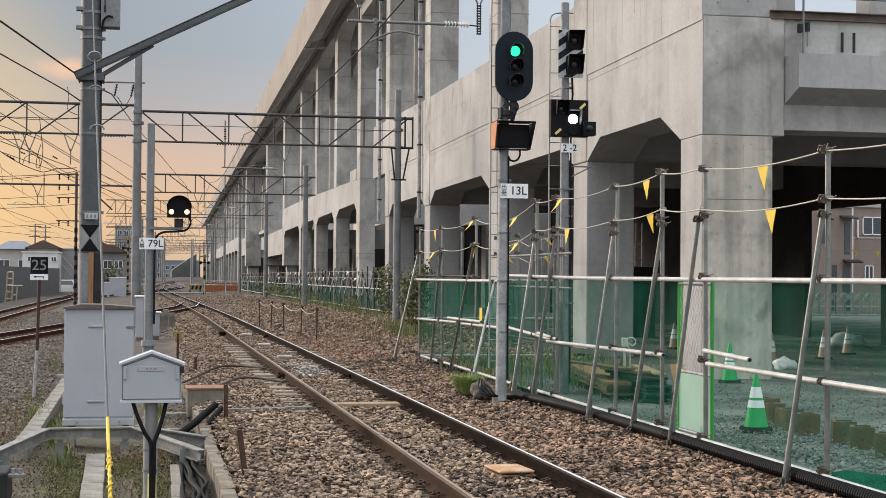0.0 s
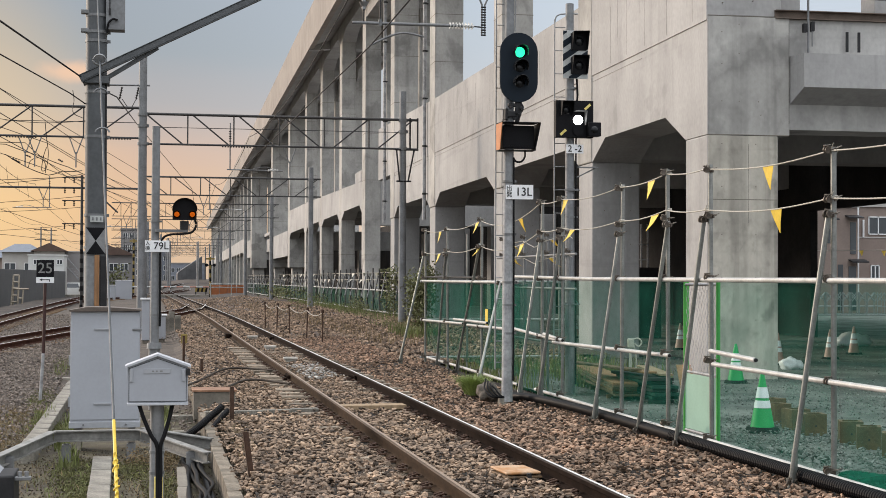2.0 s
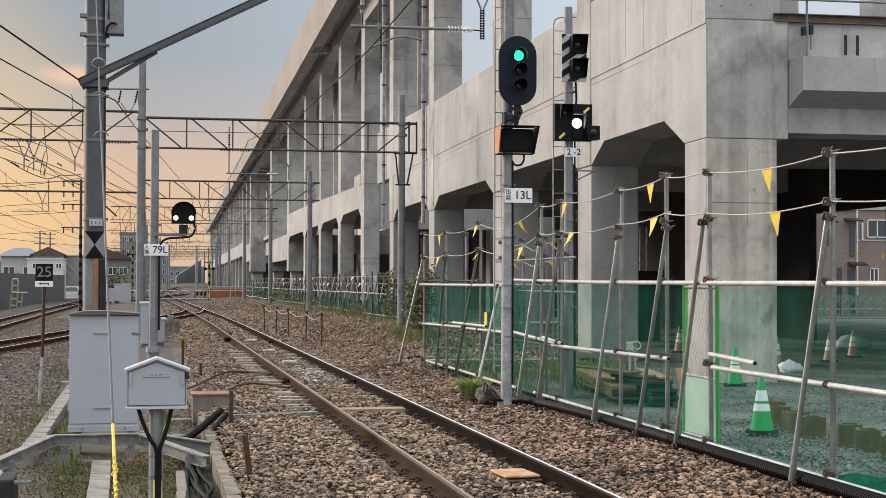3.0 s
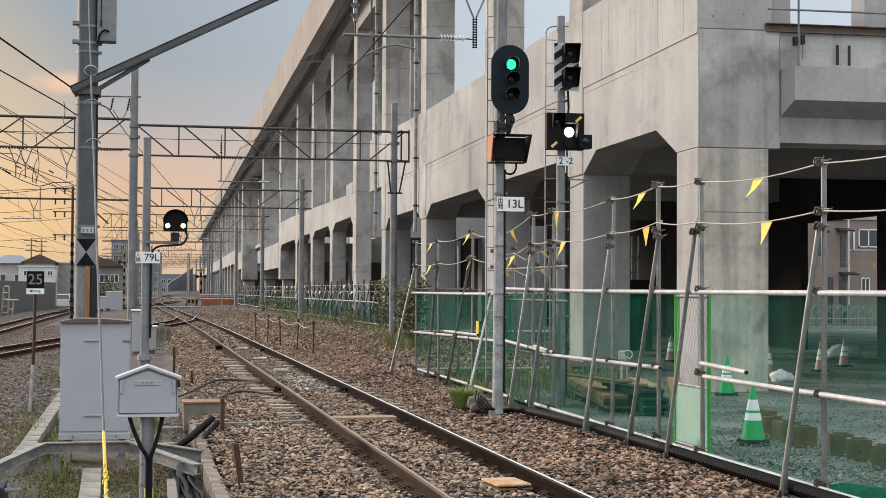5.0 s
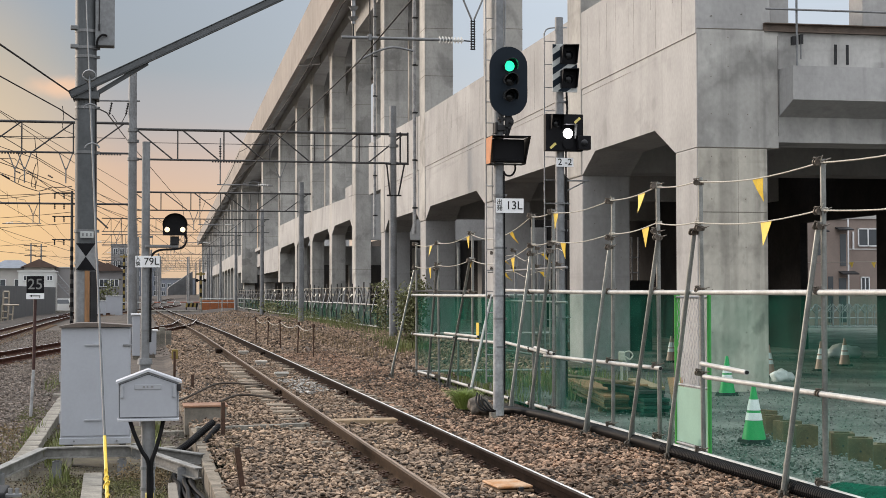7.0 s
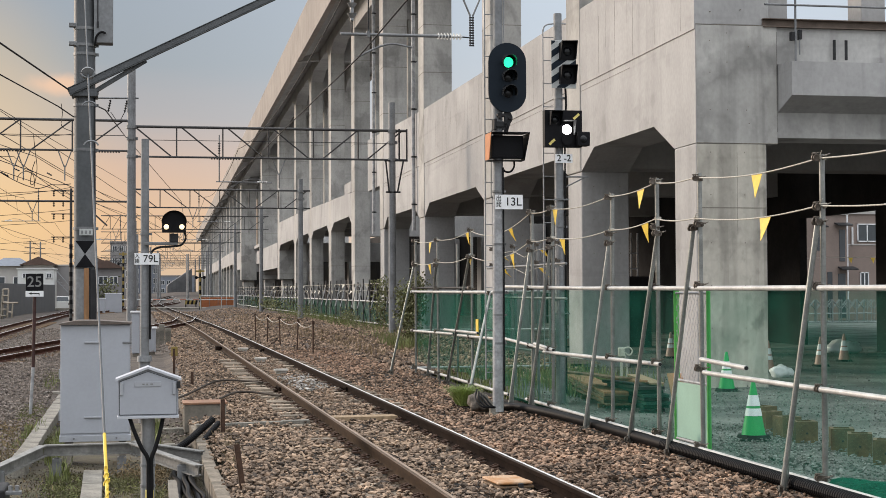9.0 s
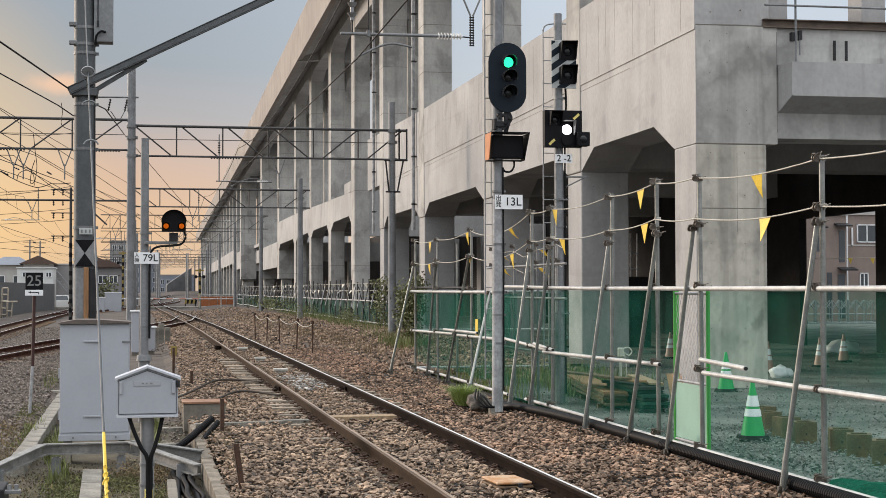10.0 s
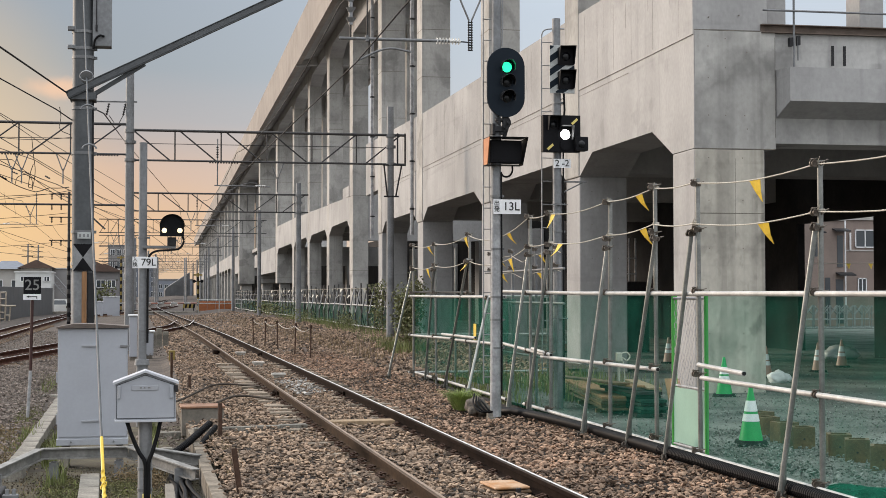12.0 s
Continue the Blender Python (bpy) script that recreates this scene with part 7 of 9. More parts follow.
ROD_RED = mat("faded_red_paint", (0.42, 0.17, 0.12), 0.6, var=0.2, bump=0.02)
POST_RED = mat("dark_red_paint", (0.050, 0.016, 0.013), 0.6, var=0.4, scale=6, fine=40, bump=0.08)


def speed_sign():
    s = thing("speed_sign", -1.60, 24.0, -0.25, "black and white speed sign reading 25 on a dark red post", "sign")
    bm = bmesh.new()
    cyl(bm, (-0.06, 0, 0.0), (-0.02, 0, 0.72), 0.026, seg=10)
    part("lower_post", bm, POLE_PALE, s, "white painted lower post")
    bm = bmesh.new()
    cyl(bm, (-0.02, 0, 0.72), (0.0, 0, 1.85), 0.026, seg=10)
    part("upper_post", bm, POST_RED, s, "dark red upper post")
    bm = bmesh.new()
    box(bm, -0.132, 0.132, -0.04, -0.025, 1.905, 2.17, bev=0.004)
    pl = part("number_plate", bm, BLACK, s, "black plate reading 25")
    writing("lettering", "25", 0.23, LETTER_GREY, pose(0, -0.043, 2.037), pl)
    bm = bmesh.new()
    box(bm, -0.135, 0.135, -0.042, -0.028, 1.812, 1.902, bev=0.004)
    ar = part("arrow_plate", bm, WHITE, s, "white plate with a black arrow")
    bm = bmesh.new()
    box(bm, -0.05, 0.075, -0.045, -0.041, 1.856, 1.870)
    box(bm, 0.063, 0.075, -0.045, -0.041, 1.832, 1.87)
    prism(bm, [(-0.09, -0.045, 1.863), (-0.045, -0.045, 1.882), (-0.045, -0.045, 1.844)], (0, 0.004, 0))
    part("arrow", bm, LETTER, ar)


speed_sign()


def beam_rail(bm, p0, p1, h=0.125, w=0.10):
    """A steel I-section between two points, web upright."""
    p0, p1 = Vector(p0), Vector(p1)
    d = p1 - p0
    ang = math.atan2(d.y, d.x)
    m = Matrix.Translation(p0) @ Matrix.Rotation(ang, 4, "Z") @ Matrix.Rotation(-math.atan2(d.z, math.hypot(d.x, d.y)), 4, "Y")
    ln = d.length
    box(bm, 0, ln, -w / 2, w / 2, h / 2 - 0.014, h / 2, m)
    box(bm, 0, ln, -w / 2, w / 2, -h / 2, -h / 2 + 0.014, m)
    box(bm, 0, ln, -0.006, 0.006, -h / 2 + 0.014, h / 2 - 0.014, m)


def guard_frame():
    s = thing("guard_rail", -0.5, 17.5, -0.45, "low galvanised steel beam guard before the cabinet", "guard rail")
    for a, b in (((-0.56, 0, 0.30), (0.40, 0.05, 0.30)), ((-0.57, -0.02, 0.30), (-1.15, -1.5, 0.15)), ((0.41, 0.03, 0.30), (1.12, -1.15, 0.16)), ((0.42, 0.25, 0.30), (1.2, -0.2, 0.21))):
        bm = bmesh.new()
        beam_rail(bm, a, b)
        part("beam", bm, GALV_BEAM, s, "weathered galvanised beam")
    for x, y in ((-0.42, 0.03), (0.30, 0.06), (0.95, -0.9), (-0.95, -1.05)):
        bm = bmesh.new()
        beam_rail(bm, (x, y, 0.0), (x, y + 0.001, 0.21), 0.07, 0.06)
        box(bm, x - 0.05, x + 0.05, y - 0.05, y + 0.05, -0.1, 0.20)
        part("leg", bm, GALV_DULL, s)


guard_frame()


def trough(name, x0, y0, x1, y1, w, z, label, step=0.5, h=0.2, material=CONCRETE_PALE):
    """A run of concrete trough lids, each a block of its own."""
    s = thing(name, x0, y0, z, label, "cable trough")
    bm = bmesh.new()
    box(bm, -w / 2, w / 2, 0.004, step - 0.008, -h, 0, bev=0.008)
    me = mesh_of(bm, material)
    d = Vector((x1 - x0, y1 - y0, 0))
    ang = math.degrees(math.atan2(-d.x, d.y))
    for i in range(int(d.length / step)):
        o = new("lid", me)
        o.parent = s
        p = d.normalized() * i * step
        o.matrix_basis = pose(p.x + rng.uniform(-0.005, 0.005), p.y, rng.uniform(-0.006, 0.004), rng.uniform(-0.4, 0.4), rng.uniform(-1.5, 1.5), ang + rng.uniform(-0.5, 0.5))
    return s


trough("cable_trough", -1.37, 17.5, -1.40, 29.3, 0.20, -0.30, "pale concrete cable trough with separate lids", 0.62)
trough("cable_trough", -0.40, 11.5, -0.53, 18.0, 0.21, -0.38, "weathered concrete trough lids between weeds", 1.2)
trough("kerb_wall", 0.745, 11.5, 0.755, 30.0, 0.13, -0.22, "old concrete kerb holding back the ballast", 1.8, 0.45, CONCRETE_OLD)
trough("cable_trough", 0.72, 20.15, 2.35, 20.5, 0.11, -0.12, "narrow concrete trough running to the rail", 0.4, 0.12, CONCRETE_PALE)
trough("inner_kerb", 0.30, 12.5, 0.35, 17.0, 0.10, -0.39, "thin concrete kerb of the cable pit", 0.8, 0.3, CONCRETE_DARK)


def cross_slab():
    bm = bmesh.new()
    box(bm, -0.30, 0.42, -0.12, 0.12, 0.0, 0.13, bev=0.015)
    o = solid("concrete_slab", bm, CONCRETE_PALE, "short pale concrete slab laid across the cable trough", "slab")
    o.matrix_basis = pose(-1.62, 29.6, -0.40, 0, 0, -4)


cross_slab()


def pit_cables():
    """Cables lying in the open pit between the two kerbs, all black to stand in for its shade."""
    s = thing("cable_bundle", 0.5, 12.5, -0.46, "loose dark cables in the cable pit, all black for its shade", "cables")
    for x, z, r, m in ((-0.10, 0.035, 0.028, DUCT), (-0.03, 0.03, 0.024, DUCT), (0.04, 0.04, 0.032, DUCT), (0.10, 0.03, 0.020, DUCT), (0.0, 0.085, 0.024, DUCT), (0.07, 0.09, 0.018, DUCT)):
        bm = bmesh.new()
        pipe(bm, curve_pts([(x + rng.uniform(-0.05, 0.05), y, z + rng.uniform(0.0, 0.03)) for y in np.arange(0.0, 7.6, 0.75)], 6), r, seg=8)
        part("cable", bm, m, s)


pit_cables()


def pit_lintels():
    """Concrete cross-pieces over the cable pit beside the cabinet."""
    s = thing("pit_lintels", 0.5, 20.4, -0.60, "pale concrete cross-pieces over the cable pit", "pit edge")
    for y, z in ((2.1, 0.22), (0.9, 0.14), (0.0, 0.20)):
        bm = bmesh.new()
        box(bm, -0.19, 0.18, y - 0.09, y + 0.09, 0.0, z, bev=0.012)
        part("lintel", bm, CONCRETE_PALE, s)
    for x in (-0.24, 0.17):
        bm = bmesh.new()
        box(bm, x, x + 0.05, -0.4, 2.5, -0.05, 0.10, bev=0.01)
        part("pit_side", bm, CONCRETE_DARK, s)


pit_lintels()


def small_equipment():
    # concrete pit box with a rusted lid
    s = thing("pit_box", 0.93, 22.2, -0.40, "concrete pit box with a rust-brown lid", "pit box")
    bm = bmesh.new()
    box(bm, -0.30, 0.30, -0.25, 0.3, 0.0, 0.40, bev=0.01)
    part("body", bm, CONCRETE_DARK, s)
    bm = bmesh.new()
    box(bm, -0.32, 0.32, -0.27, 0.32, 0.40, 0.43, bev=0.006)
    part("lid", bm, mat("rusty_lid", (0.30, 0.16, 0.095), 0.75, var=0.3, scale=6, bump=0.1), s)
    # rusty stakes
    for x, y, z0, z1, lean in ((1.04, 19.3, -0.3, 0.26, 0.0), (0.955, 13.9, -0.35, 0.24, -8.0), (0.98, 29.0, -0.3, 0.10, 0.0), (0.75, 34.0, -0.3, 0.35, 0.0)):
        bm = bmesh.new()
        box(bm, -0.025, 0.025, -0.004, 0.004, 0, z1 - z0)
        box(bm, -0.025, -0.018, -0.004, 0.04, 0, z1 - z0)
        o = solid("steel_stake", bm, RUST, "short rusty angle-iron stake in the ballast", "stake", "stakes by the track")
        o.matrix_basis = pose(x, y, z0, 0, lean, 8)
    # marker with a yellow head
    s = thing("marker_post", 0.80, 36.0, -0.3, "small marker post with a yellow head", "marker post")
    bm = bmesh.new()
    cyl(bm, (0, 0, 0), (0, 0, 0.42), 0.025, seg=8)
    part("stem", bm, RUST, s)
    bm = bmesh.new()
    box(bm, -0.075, 0.075, -0.04, 0.04, 0.40, 0.62, bev=0.01)
    part("head", bm, YELLOW_DULL, s)
    duct("corrugated_duct", curve_pts([(0.93, 19.9, -0.05), (0.76, 19.45, -0.14), (0.60, 18.9, -0.21), (0.43, 18.6, -0.30), (0.25, 18.3, -0.42)], 5), 0.046, "black corrugated duct bending down into the pit", 0.034)
    duct("corrugated_duct", curve_pts([(1.0, 19.7, -0.08), (0.88, 19.3, -0.16), (0.79, 19.0, -0.24), (0.72, 18.8, -0.40)], 5), 0.038, "black corrugated duct end beside the pit", 0.034)
    for label, pts in (("black cable laid over the ballast", [(0.57, 23.35, 0.0), (0.85, 25.37, -0.05), (1.38, 28.66, -0.08), (1.79, 29.33, -0.1), (2.3, 28.75, -0.11)]),
                       ("grey cable laid over the ballast", [(1.21, 23.33, -0.02), (1.54, 25.18, -0.06), (1.85, 25.6, -0.08), (2.3, 25.02, -0.11)])):
        bm = bmesh.new()
        pipe(bm, curve_pts(pts, 8), 0.02, seg=8)
        solid("ground_cable", bm, CABLE_GREY, label, "cable")
    # dark point-motor case at the near edge
    s = thing("point_machine", -1.36, 14.4, -0.45, "dark steel point machine with bolted connectors", "point machine")
    bm = bmesh.new()
    box(bm, -0.35, 0.16, -0.3, 0.3, 0.0, 0.30, bev=0.02)
    part("case", bm, STEEL_DARK, s)
    bm = bmesh.new()
    prism(bm, [(-0.35, -0.32, 0.30), (0.02, -0.32, 0.30), (-0.08, -0.32, 0.40), (-0.35, -0.32, 0.42)], (0, 0.6, 0))
    part("lid", bm, GREYBOX_EDGE, s, "pale sloping lid")
    bm = bmesh.new()
    box(bm, 0.0, 0.30, -0.2, -0.1, 0.24, 0.27, bev=0.004)
    arm = part("rod", bm, GALV_DULL, s)
    for x in (0.20, 0.26):
        bm = bmesh.new()
        cyl(bm, (x, -0.15, 0.27), (x, -0.15, 0.32), 0.02, seg=8)
        part("bolt", bm, GALV, arm)
    # orange-tan board lying by the right-hand rail
    bm = bmesh.new()
    box(bm, -0.165, 0.165, -0.25, 0.25, 0.035, 0.06, bev=0.012)
    o = thing("rail_cover_board", 3.27, 13.25, -0.13, "tan board lying between the rails", "board", rz=4)
    part("board", bm, BOARD, o)
    bm = bmesh.new()
    box(bm, -0.175, 0.175, -0.26, 0.26, 0.0, 0.022, bev=0.008)
    box(bm, -0.13, 0.13, -0.2, 0.2, 0.022, 0.035)
    part("lower_plate", bm, WOOD_OLD, o, "dark brown lower plate")
    bm = bmesh.new()
    box(bm, 0.02, 0.06, -0.30, -0.26, 0.0, 0.05, bev=0.004)
    part("clip", bm, STEEL_DARK, o)
    # timber between the rails
    bm = bmesh.new()
    box(bm, -0.47, 0.47, -0.15, 0.15, -0.05, 0.012, bev=0.006)
    o = solid("timber_plank", bm, WOOD_PALE, "flat timber plank between the rails", "plank")
    o.matrix_basis = pose(3.0, 20.45, -0.095, 0, 0, 2)
    # small pale pads beside the far sleepers
    bm = bmesh.new()
    box(bm, -0.15, 0.15, -0.10, 0.10, 0.05, 0.10, bev=0.01)
    box(bm, -0.11, 0.11, -0.06, 0.10, 0.0, 0.05)
    me = mesh_of(bm, PAD_GREY)
    for x, y in ((2.95, 32.0), (2.95, 37.5), (2.95, 44.0)):
        o = tagged(new("rail_brace", me), "pale pad bolted between the rails", "rail pad", "pads between the rails")
        o.matrix_basis = pose(x, y, -0.13)


small_equipment()


def bollards():
    s = None
    tops = []
    for i, (x, y) in enumerate(((4.75, 41.8), (4.6, 44.7), (4.5, 49.1), (4.36, 52.5), (4.2, 55.7))):
        if s is None:
            s = thing("rope_stake", x, y, -0.22, "dark iron stake carrying a sagging rope", "stake", "rope stakes by the track")
            bm = bmesh.new()
            cyl(bm, (0, 0, 0), (0, 0, 0.95), 0.022, seg=8)
            cyl(bm, (0, 0, 0.90), (0, 0, 1.0), 0.045, seg=8)
            part("stake", bm, RUST, s)
        else:
            copy_thing(s, pose(x, y, -0.22, rng.uniform(-2, 2), rng.uniform(-2, 2), 0))
        tops.append((x, y, 0.70))
    pts = []
    for a, b in zip(tops, tops[1:]):
        pts += slack(a, b, 0.13, 8)[:-1]
    pts.append(Vector(tops[-1]))
    bm = bmesh.new()
    pipe(bm, pts, 0.010, seg=5)
    solid("stake_rope", bm, ROPE, "thin pale rope sagging between the stakes", "rope")


bollards()


# ---- greenery ----
def blades(name, pts, h_lo, h_hi, w, material, label, category="grass", lean=0.35, per=1):
    """Thin curved blades, each two quads, in one mesh."""
    pts = np.repeat(np.asarray(pts, float), per, 0)
    n = len(pts)
    h = rng.uniform(h_lo, h_hi, n)[:, None]
    a = rng.uniform(0, 2 * np.pi, n)
    out = np.stack([np.cos(a), np.sin(a), np.zeros(n)], 1)
    side = np.stack([-np.sin(a), np.cos(a), np.zeros(n)], 1) * w * rng.uniform(0.6, 1.3, n)[:, None]
    ln = rng.uniform(0.3, 1.0, n)[:, None] * lean
    up = np.array([0, 0, 1.0])
    mid, tip = pts + up * h * 0.55 + out * h * ln * 0.35, pts + up * h * 0.95 + out * h * ln
    v = np.stack([pts - side, pts + side, mid + side * 0.8, mid - side * 0.8, tip + side * 0.15, tip - side * 0.15], 1)
    base = (np.arange(n) * 6)[:, None]
    f = np.concatenate([base + np.array([[0, 1, 2, 3]]), base + np.array([[3, 2, 4, 5]])])
    ob = new(name, raw_mesh(v.reshape(-1, 3), f, material))
    return tagged(ob, label, category, kind="stuff")


def leaf_cloud(centres, n, size, spread_):
    """Leaves as small folded quads round some centres: vertices and faces."""
    c = np.asarray(centres, float)[rng.integers(0, len(centres), n)] + rng.normal(size=(n, 3)) * spread_
    a, b = rng.normal(size=(n, 3)), rng.normal(size=(n, 3))
    a /= np.linalg.norm(a, axis=1, keepdims=True)
    b = np.cross(a, b)
    b /= np.linalg.norm(b, axis=1, keepdims=True)
    s = size * rng.uniform(0.6, 1.3, n)[:, None]
    v = np.stack([c - a * s, c + b * s * 0.55, c + a * s, c - b * s * 0.55], 1)
    f = (np.arange(n) * 4)[:, None] + np.array([[0, 1, 2, 3]])
    return v.reshape(-1, 3), f


def bush(name, x, y, z, centres, n, size, spread_, label, stems=5, material=LEAF, category="bush"):
    t = thing(name, x, y, z, label, category)
    v, f = leaf_cloud(centres, n, size, np.asarray(spread_))
    ob = new("foliage", raw_mesh(v, f, material))
    ob.parent = t
    cs = np.asarray(centres)
    for i in range(stems):
        c = cs[rng.integers(0, len(cs))]
        bm = bmesh.new()
        pipe(bm, curve_pts([(c[0] * 0.4, c[1] * 0.4, 0), (c[0] * 0.7, c[1] * 0.7, c[2] * 0.5), tuple(c)], 4), [0.014 - 0.001 * k for k in range(9)], seg=5)
        part("stem", bm, WOOD_OLD, t)
    return t


def rand_pts(x0, x1, y0, y1, n, z):
    p = np.stack([rng.uniform(x0, x1, n), rng.uniform(y0, y1, n), np.full(n, z)], 1)
    return p


# vine on the fence corner, shrubs along the far fence
bush("climbing_vine", 7.6, 42.0, 0.0, [(0.0, 0, 0.4), (0.1, 0.3, 0.7), (-0.1, 0.2, 1.0), (0.05, 0.2, 1.3), (0.2, 0.3, 1.55), (-0.2, 0.2, 0.85), (-0.22, 0.1, 1.45), (0.22, 0.2, 1.75), (0.25, 0.2, 1.1)], 2600, 0.050, (0.13, 0.25, 0.19), "green climbing vine on the fence corner", 12)
bush("climbing_vine", 9.45, 58.2, 0.2, [(0, 0, 0.3), (-0.2, 0, 0.7), (0, 0.4, 1.0), (-0.1, 0.2, 1.4), (0.1, 0.8, 1.6)], 900, 0.055, (0.2, 0.35, 0.2), "green vine climbing the far fence", 6)
bush("weed_clump", 7.6, 74.5, 0.1, [(0, 0, 0.5), (-0.2, 1.0, 0.9), (0.3, 0.5, 0.4), (-0.5, -0.5, 0.3)], 700, 0.035, (0.25, 0.4, 0.22), "yellow-green weeds round a pole", 4, GRASS)
bush("weed_clump", 8.95, 64.0, 0.1, [(0, 0, 0.25), (-0.15, 0.6, 0.5), (0.1, 1.3, 0.3)], 800, 0.04, (0.22, 0.5, 0.16), "green weeds at the foot of the low fence", 4)
bush("weed_clump", 8.9, 80.5, 0.1, [(0, 0, 0.4), (0.2, 1.0, 0.5)], 420, 0.035, (0.3, 0.6, 0.13), "low green weeds by the far fence", 3)
bush("weed_clump", 8.8, 100.5, 0.1, [(0, 0, 0.6), (-0.6, 3.0, 0.7), (0.2, 6.0, 0.5)], 500, 0.09, (0.4, 1.6, 0.25), "green weeds far along the fence", 3)
blades("grass_tuft", np.concatenate([rand_pts(4.72, 4.90, 22.0, 22.4, 2600, -0.10)]), 0.10, 0.33, 0.0028, TUFT, "bright green grass tuft in the ballast", lean=1.3)
blades("site_grass", np.concatenate([rand_pts(6.6, 9.6, 26.6, 31, 1500, -0.2), rand_pts(7.2, 8.4, 24.4, 26.4, 520, -0.2), rand_pts(5.8, 6.4, 23, 30, 320, -0.18)]), 0.12, 0.42, 0.007, GRASS, "weeds growing in the site gravel")
blades("verge_grass", np.concatenate([rand_pts(6.9, 8.0, 40.0, 44, 1100, 0.02), rand_pts(7.2, 8.4, 44, 50, 400, 0.05), rand_pts(7.9, 9.4, 52, 66, 700, 0.12), rand_pts(8.4, 9.4, 62, 95, 900, 0.15), rand_pts(8.6, 9.5, 70, 78, 500, 0.15)]), 0.12, 0.42, 0.006, GRASS, "rough green grass on the verge")
blades("dry_verge_grass", np.concatenate([rand_pts(5.5, 9.2, 36, 60, 1600, 0.05), rand_pts(4.8, 9, 60, 100, 900, 0.05)]), 0.05, 0.16, 0.010, DRY, "dry brown grass on the verge")
blades("weeds", np.concatenate([rand_pts(-1.2, -0.6, 11.5, 17.4, 220, -0.45), rand_pts(-0.4, 0.3, 12.0, 18.0, 120, -0.45), rand_pts(-3.4, -1.5, 15, 24, 900, -0.45), rand_pts(-1.0, -0.62, 14.5, 17.0, 250, -0.45), rand_pts(-0.78, -0.58, 14.6, 16.3, 250, -0.45), rand_pts(-1.7, -1.25, 20.5, 24.0, 700, -0.44), rand_pts(-2.0, -1.55, 25.0, 28.0, 500, -0.42)]), 0.02, 0.06, 0.005, GRASS, "short green weeds round the cable troughs", lean=0.8)
blades("tall_weeds", np.concatenate([rand_pts(-1.0, -0.75, 16.6, 17.2, 40, -0.45), rand_pts(-1.15, -0.95, 18.5, 22, 190, -0.45), rand_pts(-1.9, -1.6, 30, 34, 200, -0.33), rand_pts(-1.6, -1.35, 21.5, 23, 90, -0.44), rand_pts(0.1, 0.28, 20, 24, 160, -0.42), rand_pts(-0.95, -0.8, 17.5, 17.8, 40, -0.45)]), 0.10, 0.26, 0.007, GRASS, "taller green weeds beside the cabinet", lean=0.5)


def low_leaves(name, patches, n, size, material, label):
    """Small broad leaves close to the soil, thinning out from the middle of each patch."""
    vs, fs = [], []
    for x, y, rx, ry, rz in patches:
        v, f = leaf_cloud([(x, y, -0.445 + rz * 0.7)], n, size, np.array([rx, ry, rz]))
        v[:, 2] = np.maximum(v[:, 2], -0.462)
        fs.append(f + sum(map(len, vs)))
        vs.append(v)
    ob = new(name, raw_mesh(np.concatenate(vs), np.concatenate(fs), material))
    return tagged(ob, label, "weeds", kind="stuff")


MOSS = mat("yellow_green_moss", (0.115, 0.115, 0.036), 0.8, var=0.4, scale=4, fine=30, bump=0.0, rand=0.4)
low_leaves("ground_cover", [(-0.72, 15.9, 0.10, 0.5, 0.012), (-0.80, 16.8, 0.12, 0.45, 0.012), (-0.66, 14.6, 0.06, 0.6, 0.012), (-0.15, 16.6, 0.10, 0.4, 0.02), (0.12, 15.2, 0.09, 0.5, 0.015), (-1.25, 20.6, 0.06, 0.7, 0.02), (-1.78, 26.2, 0.10, 0.7, 0.05), (-1.72, 32.5, 0.14, 1.0, 0.16)], 2600, 0.013, MOSS, "low yellow-green moss and weeds on the soil")
low_leaves("dry_shrub", [(-0.12, 17.0, 0.09, 0.14, 0.07), (0.16, 16.6, 0.06, 0.12, 0.05), (0.20, 17.4, 0.10, 0.15, 0.05)], 700, 0.014, DRY, "small dry brown shrubs in the cable pit")
low_leaves("dry_litter", [(-1.9, 19.0, 0.25, 1.0, 0.015), (-2.2, 21.5, 0.35, 1.3, 0.015), (-2.0, 23.6, 0.3, 0.9, 0.02)], 1500, 0.016, DRY, "dry straw and litter on the stony soil")
blades("dry_weeds", np.concatenate([rand_pts(0.90, 1.15, 15.5, 19.5, 420, -0.20), rand_pts(-1.3, 0.35, 11.5, 17.6, 900, -0.46), rand_pts(-3.2, -1.5, 16, 25, 2600, -0.46)]), 0.03, 0.09, 0.005, DRY, "dry brown weeds and litter on the ground", lean=1.2)
EARTH_STONE = mat("grey_brown_stone", (0.205, 0.170, 0.145), 0.9, var=0.35, scale=2, fine=30, bump=0.3, rand=0.5)
SITE_STONE = mat("grey_gravel_stone", (0.19, 0.19, 0.178), 0.9, var=0.3, scale=2, fine=30, bump=0.3, rand=0.6)


def flat_at(z):
    return lambda x, y: z


def yard_height(x, y):
    """The yard climbs gently from the soil round the troughs to the side tracks."""
    rise = min(max((y - 23.5) / 9.5, 0.0), 1.0)
    return -0.475 + 0.275 * rise - (0.10 * rise if -1.6 < x < 0.9 and y < 60 else 0) + hash_height(x, y, 0.05, 1.1)


